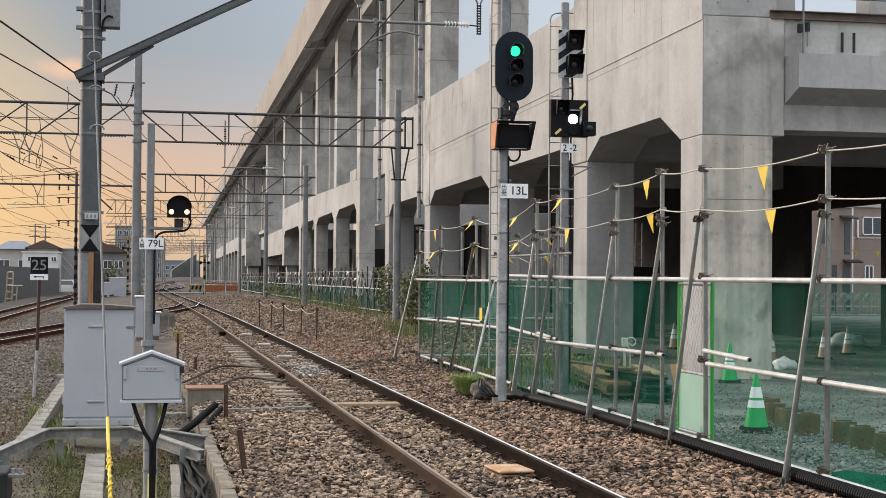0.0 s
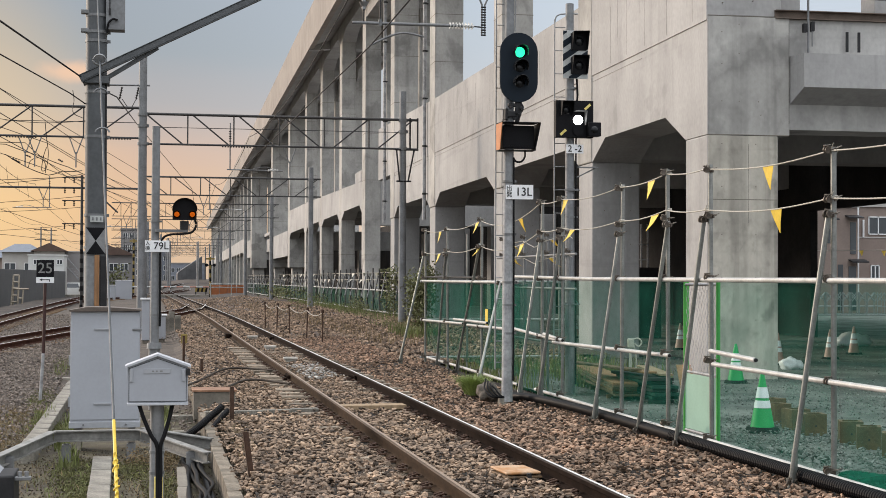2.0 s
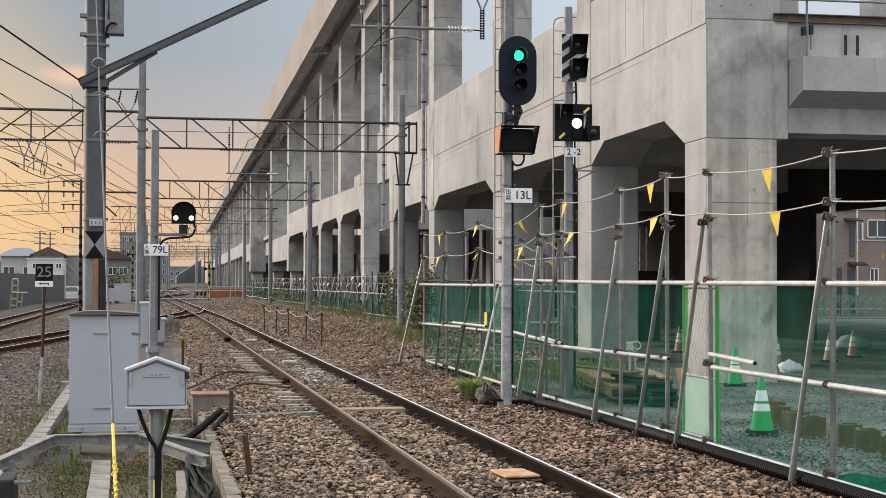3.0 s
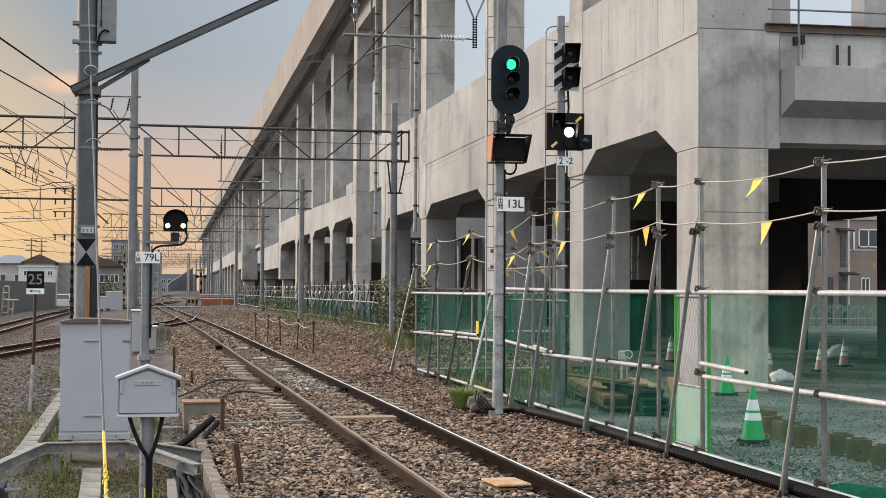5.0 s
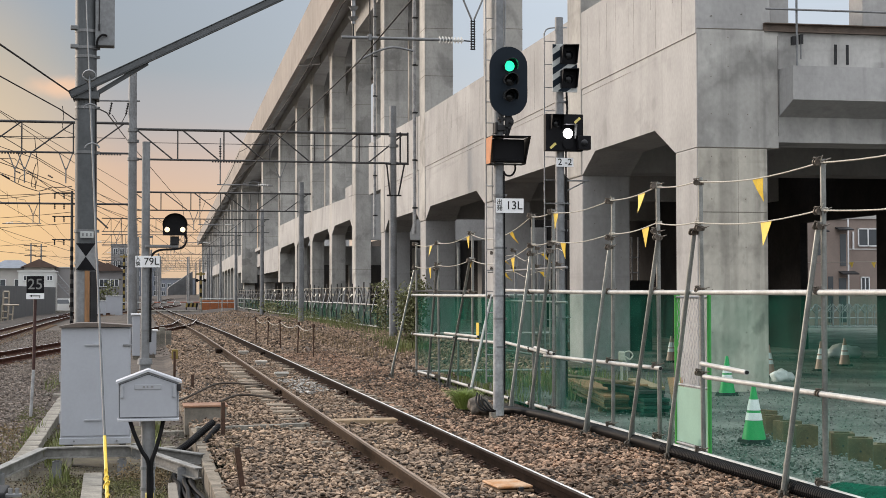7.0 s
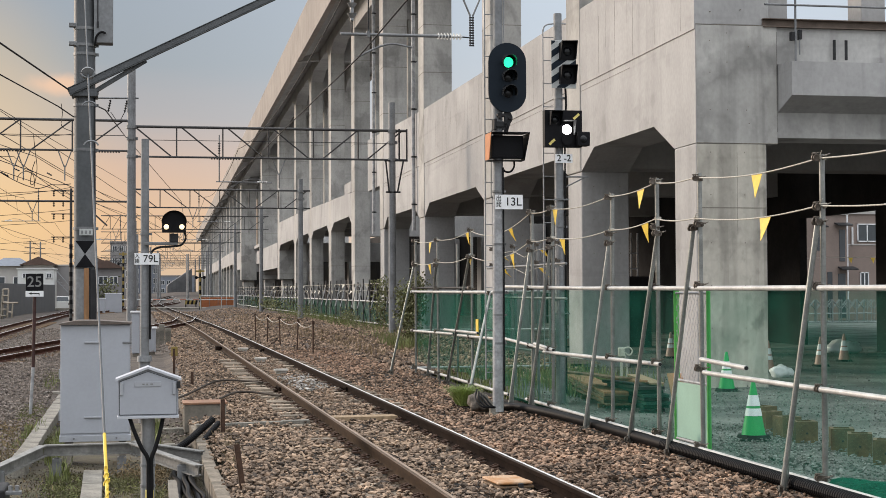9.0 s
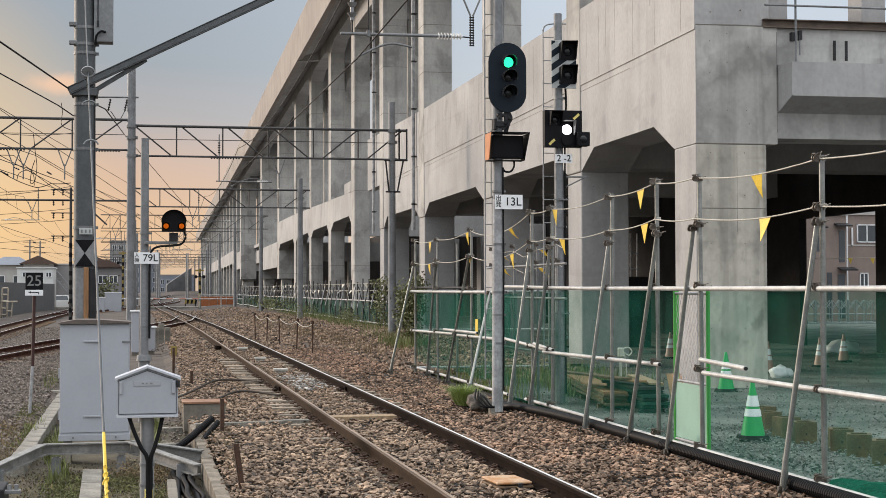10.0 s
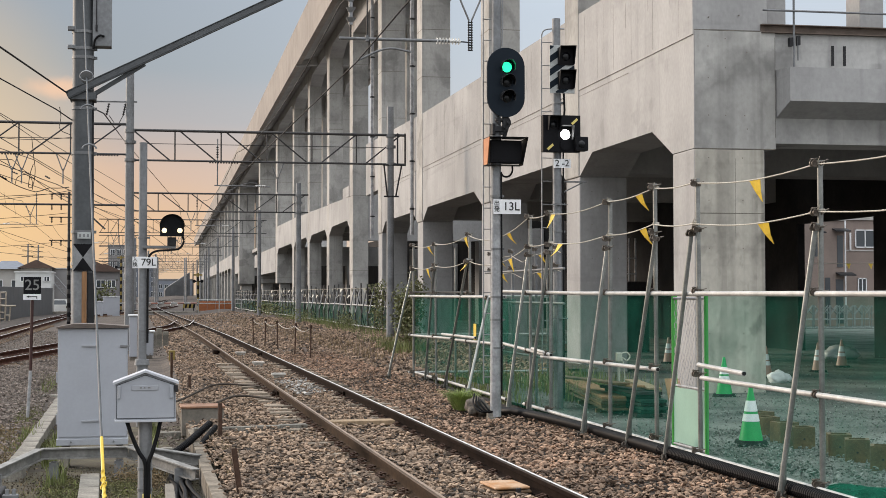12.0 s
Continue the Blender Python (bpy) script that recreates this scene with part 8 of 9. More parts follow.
scatter_stones("yard_stones", np.concatenate([stone_points(-6.0, -1.5, 17, 24, 90, flat_at(-0.45)), stone_points(-7.5, -1.5, 24, 45, 200, yard_height), stone_points(-8.5, 0.8, 45, 75, 35, flat_at(-0.18)), stone_points(0.0, 0.75, 18, 34, 60, flat_at(-0.44))]), 0.02, 0.058, EARTH_STONE, "loose stones between the left-hand tracks")
PIT_STONE = mat("brown_soil_crumbs", (0.105, 0.084, 0.058), 0.95, var=0.4, scale=2, fine=30, bump=0.4, rand=0.6)
scatter_stones("kerb_stones", np.concatenate([stone_points(0.78, 0.95, 11.5, 21, 90, flat_at(-0.235)), stone_points(0.66, 0.95, 21, 30, 130, flat_at(-0.235))]), 0.025, 0.065, STONE, "loose brown stones spilling over the kerb", 0.6)
scatter_stones("pit_rubble", stone_points(-1.9, 0.75, 11.5, 18.5, 300, flat_at(-0.468)), 0.008, 0.026, PIT_STONE, "dark rubble and soil crumbs round the troughs")
scatter_stones("site_gravel", np.concatenate([stone_points(5.95, 8.4, 10, 19, 520, flat_at(-0.222)), stone_points(6.0, 12.0, 19, 26, 60, flat_at(-0.22)), stone_points(8.4, 14, 13, 22, 110, flat_at(-0.22)), stone_points(8.0, 24, 22, 42, 22, flat_at(-0.215))]), 0.010, 0.034, SITE_STONE, "loose grey gravel on the building site", category="gravel")
scatter_stones("site_rubble", stone_points(5.85, 6.75, 11.6, 15.2, 190, flat_at(-0.20)), 0.025, 0.075, SITE_STONE, "coarse grey stones heaped behind the fence", category="gravel")
DUSTY_STONE = mat("whitened_ballast_stone", (0.42, 0.40, 0.37), 0.9, var=0.4, scale=2, fine=40, bump=0.4, rand=0.6)
scatter_stones("dusted_stones", stone_points(2.75, 3.45, 26.6, 31.2, 120, bed_height, 0.035), 0.03, 0.065, DUSTY_STONE, "ballast stones whitened with dust between the rails", 0.5)


RAIL_SIDE_RED = mat("red_rusted_rail", (0.085, 0.036, 0.024), 0.9, 0.0, var=0.4, scale=6, fine=60, bump=0.15, spec=0.12)


# ---- side tracks ----
def side_track(label, pts, sleepers_from, sleepers_to, parent_name="side_track"):
    t = thing(parent_name, 0, 0, 0, label, "railway track", kind="structure")
    P = [Vector(p) for p in pts]
    for off in (-0.5325, 0.5325):
        out = []
        for i, p in enumerate(P):
            d = (P[min(i + 1, len(P) - 1)] - P[max(i - 1, 0)]).normalized()
            out.append(p + Vector((d.y, -d.x, 0)) * off)
        rail("rail", out, t, RAIL_TOP, "rusty side-track rail", RAIL_SIDE_RED)
    sl = bmesh.new()
    box(sl, -1.0, 1.0, -0.11, 0.11, -0.14, 0, bev=0.01)
    sl = mesh_of(sl, WOOD_OLD)
    y = sleepers_from
    while y < sleepers_to:
        for a, b in zip(P, P[1:]):
            if a.y <= y < b.y:
                k = (y - a.y) / (b.y - a.y)
                o = new("sleeper", sl)
                o.parent = t
                o.matrix_basis = pose(a.x + (b.x - a.x) * k, y, -0.15, 0, 0, -math.degrees(math.atan2(b.x - a.x, b.y - a.y)))
        y += 0.75
    return t


side_track("rusty side track on dark sleepers", [(-6.0, 5, 0), (-5.9, 60, 0), (-5.6, 110, 0), (-5.2, 160, 0), (-3.0, 230, 0)], 30, 90)
side_track("rusty connecting track crossing to the main line", [(-9.0, 6, 0), (-6.1, 25, 0), (-3.35, 44, 0), (-1.35, 58, 0), (0.6, 70, 0), (2.2, 82, 0), (2.95, 96, 0)], 25, 80)
side_track("rusty connecting track further along", [(x, y, climb(y)) for x, y in ((-5.5, 110), (-2.5, 135), (0.3, 160), (3.2, 190), (5.2, 220), (5.8, 250), (6.4, 270), (7.6, 290), (9.2, 310), (11.5, 330))], 112, 150)
sheet("side_ballast_bed", spread(-9.0, 0.9, 40), spread(24, 130, 110), yard_height, SIDE_BED,
      "grey-brown ballast under the side tracks", category="ballast")


# ---- left background ----
def panel_wall():
    s = thing("panel_wall", -12.0, 80, -0.45, "dark grey panel wall along the railway", "wall", kind="structure", rz=-3.64)
    for i in range(26):
        bm = bmesh.new()
        box(bm, -0.06, 0.06, i * 2.5 + 0.01, i * 2.5 + 2.49, 0, 2.68, bev=0.01)
        part("panel", bm, WALL_GREY, s)


panel_wall()


def house(name, x, y, w, d, h, roof, rise, wall_m, roof_m, label, windows=(), eave=0.4, rz=0.0):
    """A small house: walls, hip or gable roof, windows with frames on the side that faces the line."""
    s = thing(name, x, y, -0.45, label, "house", rz=rz)
    bm = bmesh.new()
    box(bm, -w / 2, w / 2, 0, d, 0, h)
    part("wall", bm, wall_m, s)
    bm = bmesh.new()
    e = eave
    if roof == "flat":
        box(bm, -w / 2 - 0.1, w / 2 + 0.1, -0.1, d + 0.1, h, h + rise)
    else:
        q = w * (0.22 if roof == "hip" else 0.0)
        a = [bm.verts.new(p) for p in ((-w / 2 - e, -e, h), (w / 2 + e, -e, h), (w / 2 + e, d + e, h), (-w / 2 - e, d + e, h))]
        if roof == "hip":
            r = [bm.verts.new((-q, d / 2, h + rise)), bm.verts.new((q, d / 2, h + rise))]
            for f in ((a[0], a[1], r[1], r[0]), (a[2], a[3], r[0], r[1]), (a[1], a[2], r[1]), (a[3], a[0], r[0]), (a[3], a[2], a[1], a[0])):
                bm.faces.new(f)
        else:
            r = [bm.verts.new((0, -e, h + rise)), bm.verts.new((0, d + e, h + rise))]
            for f in ((a[0], a[1], r[0]), (a[1], a[2], r[1], r[0]), (a[2], a[3], r[1]), (a[3], a[0], r[0], r[1]), (a[3], a[2], a[1], a[0])):
                bm.faces.new(f)
    part("roof", bm, roof_m, s)
    for wx, wz, ww, wh in windows:
        bm = bmesh.new()
        for x0, x1, z0, z1 in ((wx, wx + ww, wz, wz + 0.06), (wx, wx + ww, wz + wh - 0.06, wz + wh), (wx, wx + 0.06, wz, wz + wh), (wx + ww - 0.06, wx + ww, wz, wz + wh), (wx + ww / 2 - 0.03, wx + ww / 2 + 0.03, wz, wz + wh)):
            box(bm, x0, x1, -0.07, 0.01, z0, z1)
        wn = part("window", bm, WHITE, s)
        bm = bmesh.new()
        box(bm, wx + 0.05, wx + ww - 0.05, -0.03, -0.015, wz + 0.05, wz + wh - 0.05)
        part("pane", bm, PANE, wn)
    return s


house("house", -13.2, 160, 3.6, 6.0, 4.7, "hip", 0.9, WALL_WHITE, ROOF_BLUE, "pale house with a blue-grey hipped roof", [(-1.6, 2.6, 1.2, 1.0), (0.4, 2.6, 1.2, 1.0)])
house("house", -10.2, 158.5, 3.0, 1.4, 4.78, "gable", 0.85, WALL_WHITE, ROOF_BROWN, "pale house with a brown gabled roof", [(-1.2, 3.2, 1.0, 0.9)])
house("shed", -9.65, 146, 3.3, 5.0, 4.15, "flat", 0.12, OFFICE_WHITE, OFFICE_WHITE, "white flat-roofed site office with small windows", [(-1.2, 3.3, 0.6, 0.5), (0.95, 3.3, 0.55, 0.5)])
house("house", -8.6, 160, 5.6, 6.0, 4.72, "flat", 0.12, WALL_DUSK, WALL_WHITE, "long pale flat-roofed house behind the office", [])
house("shed", -5.15, 150, 1.9, 4.0, 3.9, "flat", 0.12, WALL_DUSK, WALL_WHITE, "pale grey site hut beside the stairs", [])
house("house", -3.6, 170, 3.2, 6.0, 4.6, "gable", 0.9, WALL_DUSK, ROOF_BROWN, "grey house with a dark gabled roof", [(-0.9, 2.8, 1.0, 0.9), (0.3, 2.8, 0.9, 0.9)])
house("house", -5.3, 185, 3.6, 6.0, 5.2, "gable", 1.0, WALL_DUSK, ROOF_BROWN, "grey-beige house with a dark gabled roof", [(-1.2, 3.2, 1.0, 0.9)])
house("apartment_building", -3.6, 300, 4.2, 12.0, 11.4, "flat", 0.4, WALL_DUSK, WALL_DUSK, "grey apartment block far down the line", [(-1.7 + 1.25 * i, 2.5 + 2.4 * k, 0.9, 1.2) for i in range(3) for k in range(4)])
house("apartment_building", 1.5, 380, 6.5, 12.0, 11.0, "flat", 0.4, mat("blue_grey_wall", (0.14, 0.155, 0.19), 0.8, var=0.15, scale=0.4, bump=0), WALL_DUSK, "blue-grey building at the end of the line", [(-2.8 + 1.5 * i, 1.5 + 2.4 * k, 1.0, 1.3) for i in range(4) for k in range(4)])
house("house", -20.0, 175, 9.0, 8.0, 4.3, "hip", 1.4, WALL_BEIGE, ROOF_BLUE, "wide beige house with a slate roof", [(-3.0, 2.6, 1.4, 1.0), (0.5, 2.6, 1.4, 1.0)])

# outside stairs of the hut
s = thing("outside_stairs", -7.0, 149, -0.45, "pale steel stairs up to the site office", "stairs")
for i in range(11):
    bm = bmesh.new()
    box(bm, -0.9 + i * 0.24, -0.64 + i * 0.24, 0, 0.9, 3.2 - i * 0.28, 3.24 - i * 0.28)
    part("tread", bm, GALV, s)
for yy in (0.0, 0.9):
    bm = bmesh.new()
    cyl(bm, (-0.9, yy, 4.0), (1.9, yy, 0.75), 0.04, seg=6)
    part("handrail", bm, GALV, s)
    bm = bmesh.new()
    cyl(bm, (-0.9, yy, 3.1), (1.9, yy, 0.0), 0.07, seg=6)
    part("stringer", bm, GALV, s)

# pale timber stepladder frame by the wall
s = thing("stepladder", -9.0, 108.5, -0.42, "pale timber stepladder and trestle by the wall", "stepladder")
for p0, p1 in (((-0.55, 0, 0), (-0.38, 0, 2.2)), ((-0.08, 0, 0), (0.0, 0, 2.2)), ((-0.38, 0, 2.2), (0.0, 0, 2.2)), ((-0.42, 0, 1.75), (-0.02, 0, 1.75)), ((-0.45, 0, 1.3), (-0.03, 0, 1.3)), ((-0.5, 0, 0.8), (-0.05, 0, 0.8)), ((-0.52, 0, 0.35), (-0.07, 0, 0.35)),
               ((-0.36, -0.1, 1.26), (0.65, -0.1, 1.26)), ((-0.1, -0.1, 0), (-0.05, -0.1, 1.22)), ((0.2, -0.1, 0), (0.3, -0.1, 1.22)), ((-0.08, -0.1, 0.6), (0.25, -0.1, 0.6)), ((-0.45, 0.4, 0), (-0.38, 0, 2.1))):
    bm = bmesh.new()
    cyl(bm, p0, p1, 0.06, seg=4)
    part("timber", bm, WOOD_BLEACHED, s)

# white car parked beyond the wall
def parked_car():
    s = thing("parked_car", -7.72, 156, -0.40, "small white car parked beyond the wall", "car")
    bm = bmesh.new()
    prism(bm, [(-0.84, 0, 0.25), (0.84, 0, 0.25), (0.86, 0, 0.75), (0.80, 0, 0.95), (-0.80, 0, 0.95), (-0.86, 0, 0.75)], (0, 3.9, 0))
    body = part("body", bm, OFFICE_WHITE, s)
    bm = bmesh.new()
    prism(bm, [(-0.80, 0.1, 0.95), (0.80, 0.1, 0.95), (0.62, 0.35, 1.52), (-0.62, 0.35, 1.52)], (0, 2.5, 0))
    part("cabin", bm, OFFICE_WHITE, s)
    bm = bmesh.new()
    prism(bm, [(-0.66, 0.10, 1.02), (0.66, 0.10, 1.02), (0.54, 0.27, 1.44), (-0.54, 0.27, 1.44)], (0, 0.05, 0))
    part("rear_window", bm, PANE, s)
    for x in (-0.74, 0.62):
        bm = bmesh.new()
        box(bm, x, x + 0.12, -0.03, 0.02, 0.62, 0.85, bev=0.01)
        part("tail_light", bm, POST_RED, body)
    for x in (-0.80, 0.62):
        for y in (0.65, 3.1):
            bm = bmesh.new()
            cyl(bm, (x, y, 0.30), (x + 0.18, y, 0.30), 0.30, seg=14)
            part("wheel", bm, RUBBER, s)


parked_car()

# small white relay cases behind the poles
for x, y, w, h, lab in ((-0.12, 45, 0.24, 1.2, "white relay case beside the gantry post"), (-2.2, 130, 1.4, 1.6, "white equipment case beside the crossing"), (-3.2, 126, 0.8, 1.2, "white equipment case beside the crossing"), (0.35, 46, 0.25, 0.7, "grey relay case on the ballast edge")):
    s = thing("relay_case", x, y, -0.35, lab, "relay case")
    bm = bmesh.new()
    box(bm, -w / 2, w / 2, 0, 0.5, 0.15, h + 0.15, bev=0.02)
    part("body", bm, GREYBOX, s)
    bm = bmesh.new()
    box(bm, -w / 2 - 0.04, w / 2 + 0.04, -0.04, 0.54, h + 0.15, h + 0.20, bev=0.01)
    part("lid", bm, WHITE, s)
    bm = bmesh.new()
    box(bm, -w / 2 + 0.03, w / 2 - 0.03, 0.03, 0.47, 0.0, 0.15)
    part("base", bm, CONCRETE_DARK, s)
for x, y in ((0.55, 52.0), (0.75, 53.5), (0.95, 52.6)):
    s = thing("concrete_stub", x, y, -0.3, "short grey concrete post by the points", "concrete post", "posts by the points")
    bm = bmesh.new()
    box(bm, -0.10, 0.10, -0.10, 0.10, 0, 0.55 + 0.25 * rng.uniform(), bev=0.015)
    part("stub", bm, CONCRETE_PALE, s)


# ---- level crossing far down the line ----
def crossing_post(x, y, h, arm):
    s = thing("crossing_signal", x, y, -0.2, "black and yellow level-crossing warning post", "crossing signal", "crossing signals")
    n = int(h / 0.35)
    for i in range(n):
        bm = bmesh.new()
        cyl(bm, (0, 0, i * h / n), (0, 0, (i + 1) * h / n), 0.10, seg=10)
        part("stripe", bm, YELLOW_DULL if i % 2 else BLACK, s)
    bm = bmesh.new()
    cyl(bm, (-0.5 * arm, -0.05, h * 0.80), (0.5 * arm, -0.05, h * 0.80), 0.05, seg=8)
    part("lamp_arm", bm, BLACK, s)
    for sx in (-0.5, 0.5):
        bm = bmesh.new()
        cyl(bm, (sx * arm, -0.22, h * 0.80), (sx * arm, 0.0, h * 0.80), 0.15, seg=14)
        part("lamp_hood", bm, BLACK, s)
    bm = bmesh.new()
    box(bm, -0.4, 0.4, -0.08, -0.04, h - 0.25, h - 0.1, pose(0, 0, 0))
    part("cross_board", bm, YELLOW_DULL, s)


crossing_post(-1.6, 149, 5.6, 0.9)
crossing_post(5.45, 140, 3.8, 0.7)
bm = bmesh.new()
box(bm, -8.0, 10.0, 147.5, 151.5, -0.25, -0.02)
solid("crossing_slab", bm, CONCRETE_PALE, "pale level-crossing roadway across the tracks", "road", kind="structure")
s = thing("orange_barrier", 7.7, 152, -0.2, "orange plastic site barrier beside the crossing", "barrier")
for i in range(4):
    bm = bmesh.new()
    box(bm, -1.7 + i * 0.86, -1.7 + i * 0.86 + 0.82, 0, 0.25, 0.0, 1.15, bev=0.03)
    part("barrier_block", bm, mat("orange_plastic", (0.32, 0.10, 0.03), 0.6, var=0.2, bump=0.02) if i == 0 else bpy.data.materials["orange_plastic"], s)
s = thing("striped_board", 5.0, 152, -0.2, "yellow and black striped crossing barrier box", "barrier")
for i in range(6):
    bm = bmesh.new()
    prism(bm, [(-0.6 + i * 0.2, 0, 0.45), (-0.4 + i * 0.2, 0, 0.45), (-0.32 + i * 0.2, 0, 0.85), (-0.52 + i * 0.2, 0, 0.85)], (0, 0.1, 0))
    part("stripe", bm, BLACK if i % 2 else YELLOW_DULL, s)
for x in (-0.5, 0.5):
    bm = bmesh.new()
    cyl(bm, (x, 0.15, 0), (x, 0.15, 0.95), 0.06, seg=8)
    part("leg", bm, STEEL_DARK, s)
s = thing("crossing_barrier", 5.6, 146, -0.2, "pale red and white barrier rod lowered over the track", "barrier")
for i in range(12):
    tube("rod_section", (-0.62 * i, 0, 0.98), (-0.62 * (i + 1) + 0.002, 0, 0.98), s, WHITE_DULL if i % 2 else ROD_RED, 0.05)
tube("barrier_post", (0.1, 0.1, 0.0), (0.1, 0.1, 1.2), s, YELLOW_DULL, 0.12)
s = thing("site_railing", 6.5, 138, -0.1, "white tube railing beside the crossing", "railing")
for z in (0.9, 1.25):
    tube("rail", (-1.2, 0, z), (2.9, 0, z), s, TUBE_WHITE, 0.045)
for x in (-1.1, 0.8, 2.8):
    tube("post", (x, 0, 0), (x, 0, 1.3), s, TUBE_WHITE, 0.045)
# viaduct ramp in the distance
bm = bmesh.new()
prism(bm, [(6.1, 345, -0.6), (11.6, 345, -0.6), (11.6, 345, 6.6), (6.4, 345, 3.05), (6.1, 345, 2.6)], (0.0, 20, 0))
solid("ramp_wall", bm, CONCRETE_GREY, "grey concrete ramp wall far down the line", "ramp", kind="structure")


FLAG_PALE = mat("bleached_pennant", (0.55, 0.53, 0.45), 0.7, var=0.2, bump=0.0)


# ---- far fence in front of the viaduct ----
def far_fence():
    s = thing("low_site_fence", 9.55, 0, 0.15, "low green-net fence with slanted tube stays along the viaduct", "fence")
    y = 57.0
    i = 0
    while y < 150:
        tube("post", (0, y, 0), (0.02 * rng.normal(), y, 1.75 + 0.25 * rng.uniform()), s, GALV_DARK, 0.030)
        tube("stay", (-0.30, y - 0.3, 0.7), (0.0, y + 0.45, 1.60), s, GALV_DULL if i % 3 else GALV_DARK, 0.026)
        if i % 2:
            tube("stay", (0.45, y + 0.2, 0.1), (0.0, y - 0.5, 1.62), s, GALV_DARK, 0.026)
        i += 1
        y += 1.9 if y < 100 else 3.0
    for z, m in ((1.0, TUBE_WHITE), (0.12, TUBE_WHITE)):
        y = 56.5
        while y < 150:
            tube("rail", (-0.04, y, z + 0.02 * rng.normal()), (-0.04, y + 7.6, z + 0.02 * rng.normal()), s, m, 0.03)
            y += 7.5
    net_panel("net", 56.5, 100.0, 0.02, 1.0, 0.04, NET_FAR, s, n=90, wob=0.09)
    net_panel("net", 100.0, 150.0, 0.02, 1.0, 0.04, NET_FAR, s, n=60, wob=0.05)
    tube("line", (0, 56.5, 1.75), (0, 150, 1.75), s, ROPE, 0.010)
    tube("line", (0, 56.5, 1.45), (0, 150, 1.45), s, ROPE, 0.010)
    strip = flag_mesh(0.0, 1.0)
    for k in range(60):
        o = new("pennant", strip)
        o.parent = s
        o.matrix_basis = pose(0, 57.5 + k * 0.9, 1.75 if k % 2 else 1.45, 0, rng.uniform(-50, 50), rng.uniform(-40, 40))
        o.data.materials[0] = FLAG_PALE


far_fence()


# ---- on the site ----
def cone_mesh(r, h, z0, z1, seg=20):
    bm = bmesh.new()
    f = lambda z: r * (1 - z / h) + 0.022 * (z / h)
    cyl(bm, (0, 0, z0), (0, 0, z1), f(z0), f(z1), seg=seg, caps=True)
    return bm


def traffic_cone(x, y, z, body, label, bands_=((0.40, 0.53, WHITE), (0.28, 0.37, WHITE)), k=1.0, group=""):
    s = thing("traffic_cone", x, y, z, label, "traffic cone", group)
    bm = bmesh.new()
    bmesh.ops.create_cone(bm, cap_ends=True, segments=8, radius1=0.23 * k, radius2=0.20 * k, depth=0.05 * k)
    bmesh.ops.translate(bm, verts=bm.verts, vec=(0, 0, 0.025 * k))
    part("base", bm, RUBBER, s, "black rubber base")
    bm = cone_mesh(0.155 * k, 0.70 * k, 0.05 * k, 0.70 * k)
    part("cone", bm, body, s)
    for z0, z1, m in bands_:
        bm = bmesh.new()
        f = lambda q: 0.155 * (1 - q / 0.70) + 0.022 * (q / 0.70) + 0.004
        cyl(bm, (0, 0, z0 * k), (0, 0, z1 * k), f(z0) * k, f(z1) * k, seg=20, caps=False)
        part("reflective_band", bm, m, s)
    return s


traffic_cone(7.32, 17.14, -0.18, CONE_GREEN, "green traffic cone with white reflective bands", group="cones on the site")
traffic_cone(10.30, 25.3, -0.19, CONE_GREEN, "green traffic cone at the foot of a column", group="cones on the site")
for x, y in ((13.6, 31.0), (14.6, 35.5), (15.8, 33.0), (17.4, 35.0), (13.9, 38.0), (13.3, 46.0)):
    traffic_cone(x, y, -0.21, CONE_RED, "faded red and white traffic cone under the viaduct", group="cones on the site")

# square timber stumps in a curved row
bm = bmesh.new()
for x0, x1, y0, y1 in ((-0.13, 0.13, -0.13, -0.09), (-0.13, 0.13, 0.09, 0.13), (-0.13, -0.09, -0.09, 0.09), (0.09, 0.13, -0.09, 0.09)):
    box(bm, x0, x1, y0, y1, 0, 0.30)
box(bm, -0.09, 0.09, -0.09, 0.09, 0, 0.24)
STUMP = mesh_of(bm, mat("dark_stump_wood", (0.14, 0.085, 0.040), 0.85, var=0.4, scale=6, fine=30, bump=0.3))
hole = bmesh.new()
cyl(hole, (0, -0.135, 0.16), (0, -0.125, 0.16), 0.012, seg=8)
HOLE = mesh_of(hole, STEEL_DARK)
for x, y, r in ((8.30, 19.1, 20), (8.02, 18.3, 12), (7.92, 17.5, 5), (7.85, 16.85, -12), (7.86, 15.9, -20), (7.78, 15.3, -25), (7.72, 14.6, -28)):
    s = thing("timber_stump", x, y, -0.25, "brown square hollow timber stump in the gravel", "timber stump", "row of stumps", rz=r)
    o = new("body", STUMP)
    o.parent = s
    o = new("bolt_hole", HOLE)
    o.parent = s

# stacks of boards and panels behind the fence
PANEL_GREEN = mat("dark_green_panel", (0.018, 0.062, 0.048), 0.7, var=0.4, scale=5, bump=0.05, spec=0.2)


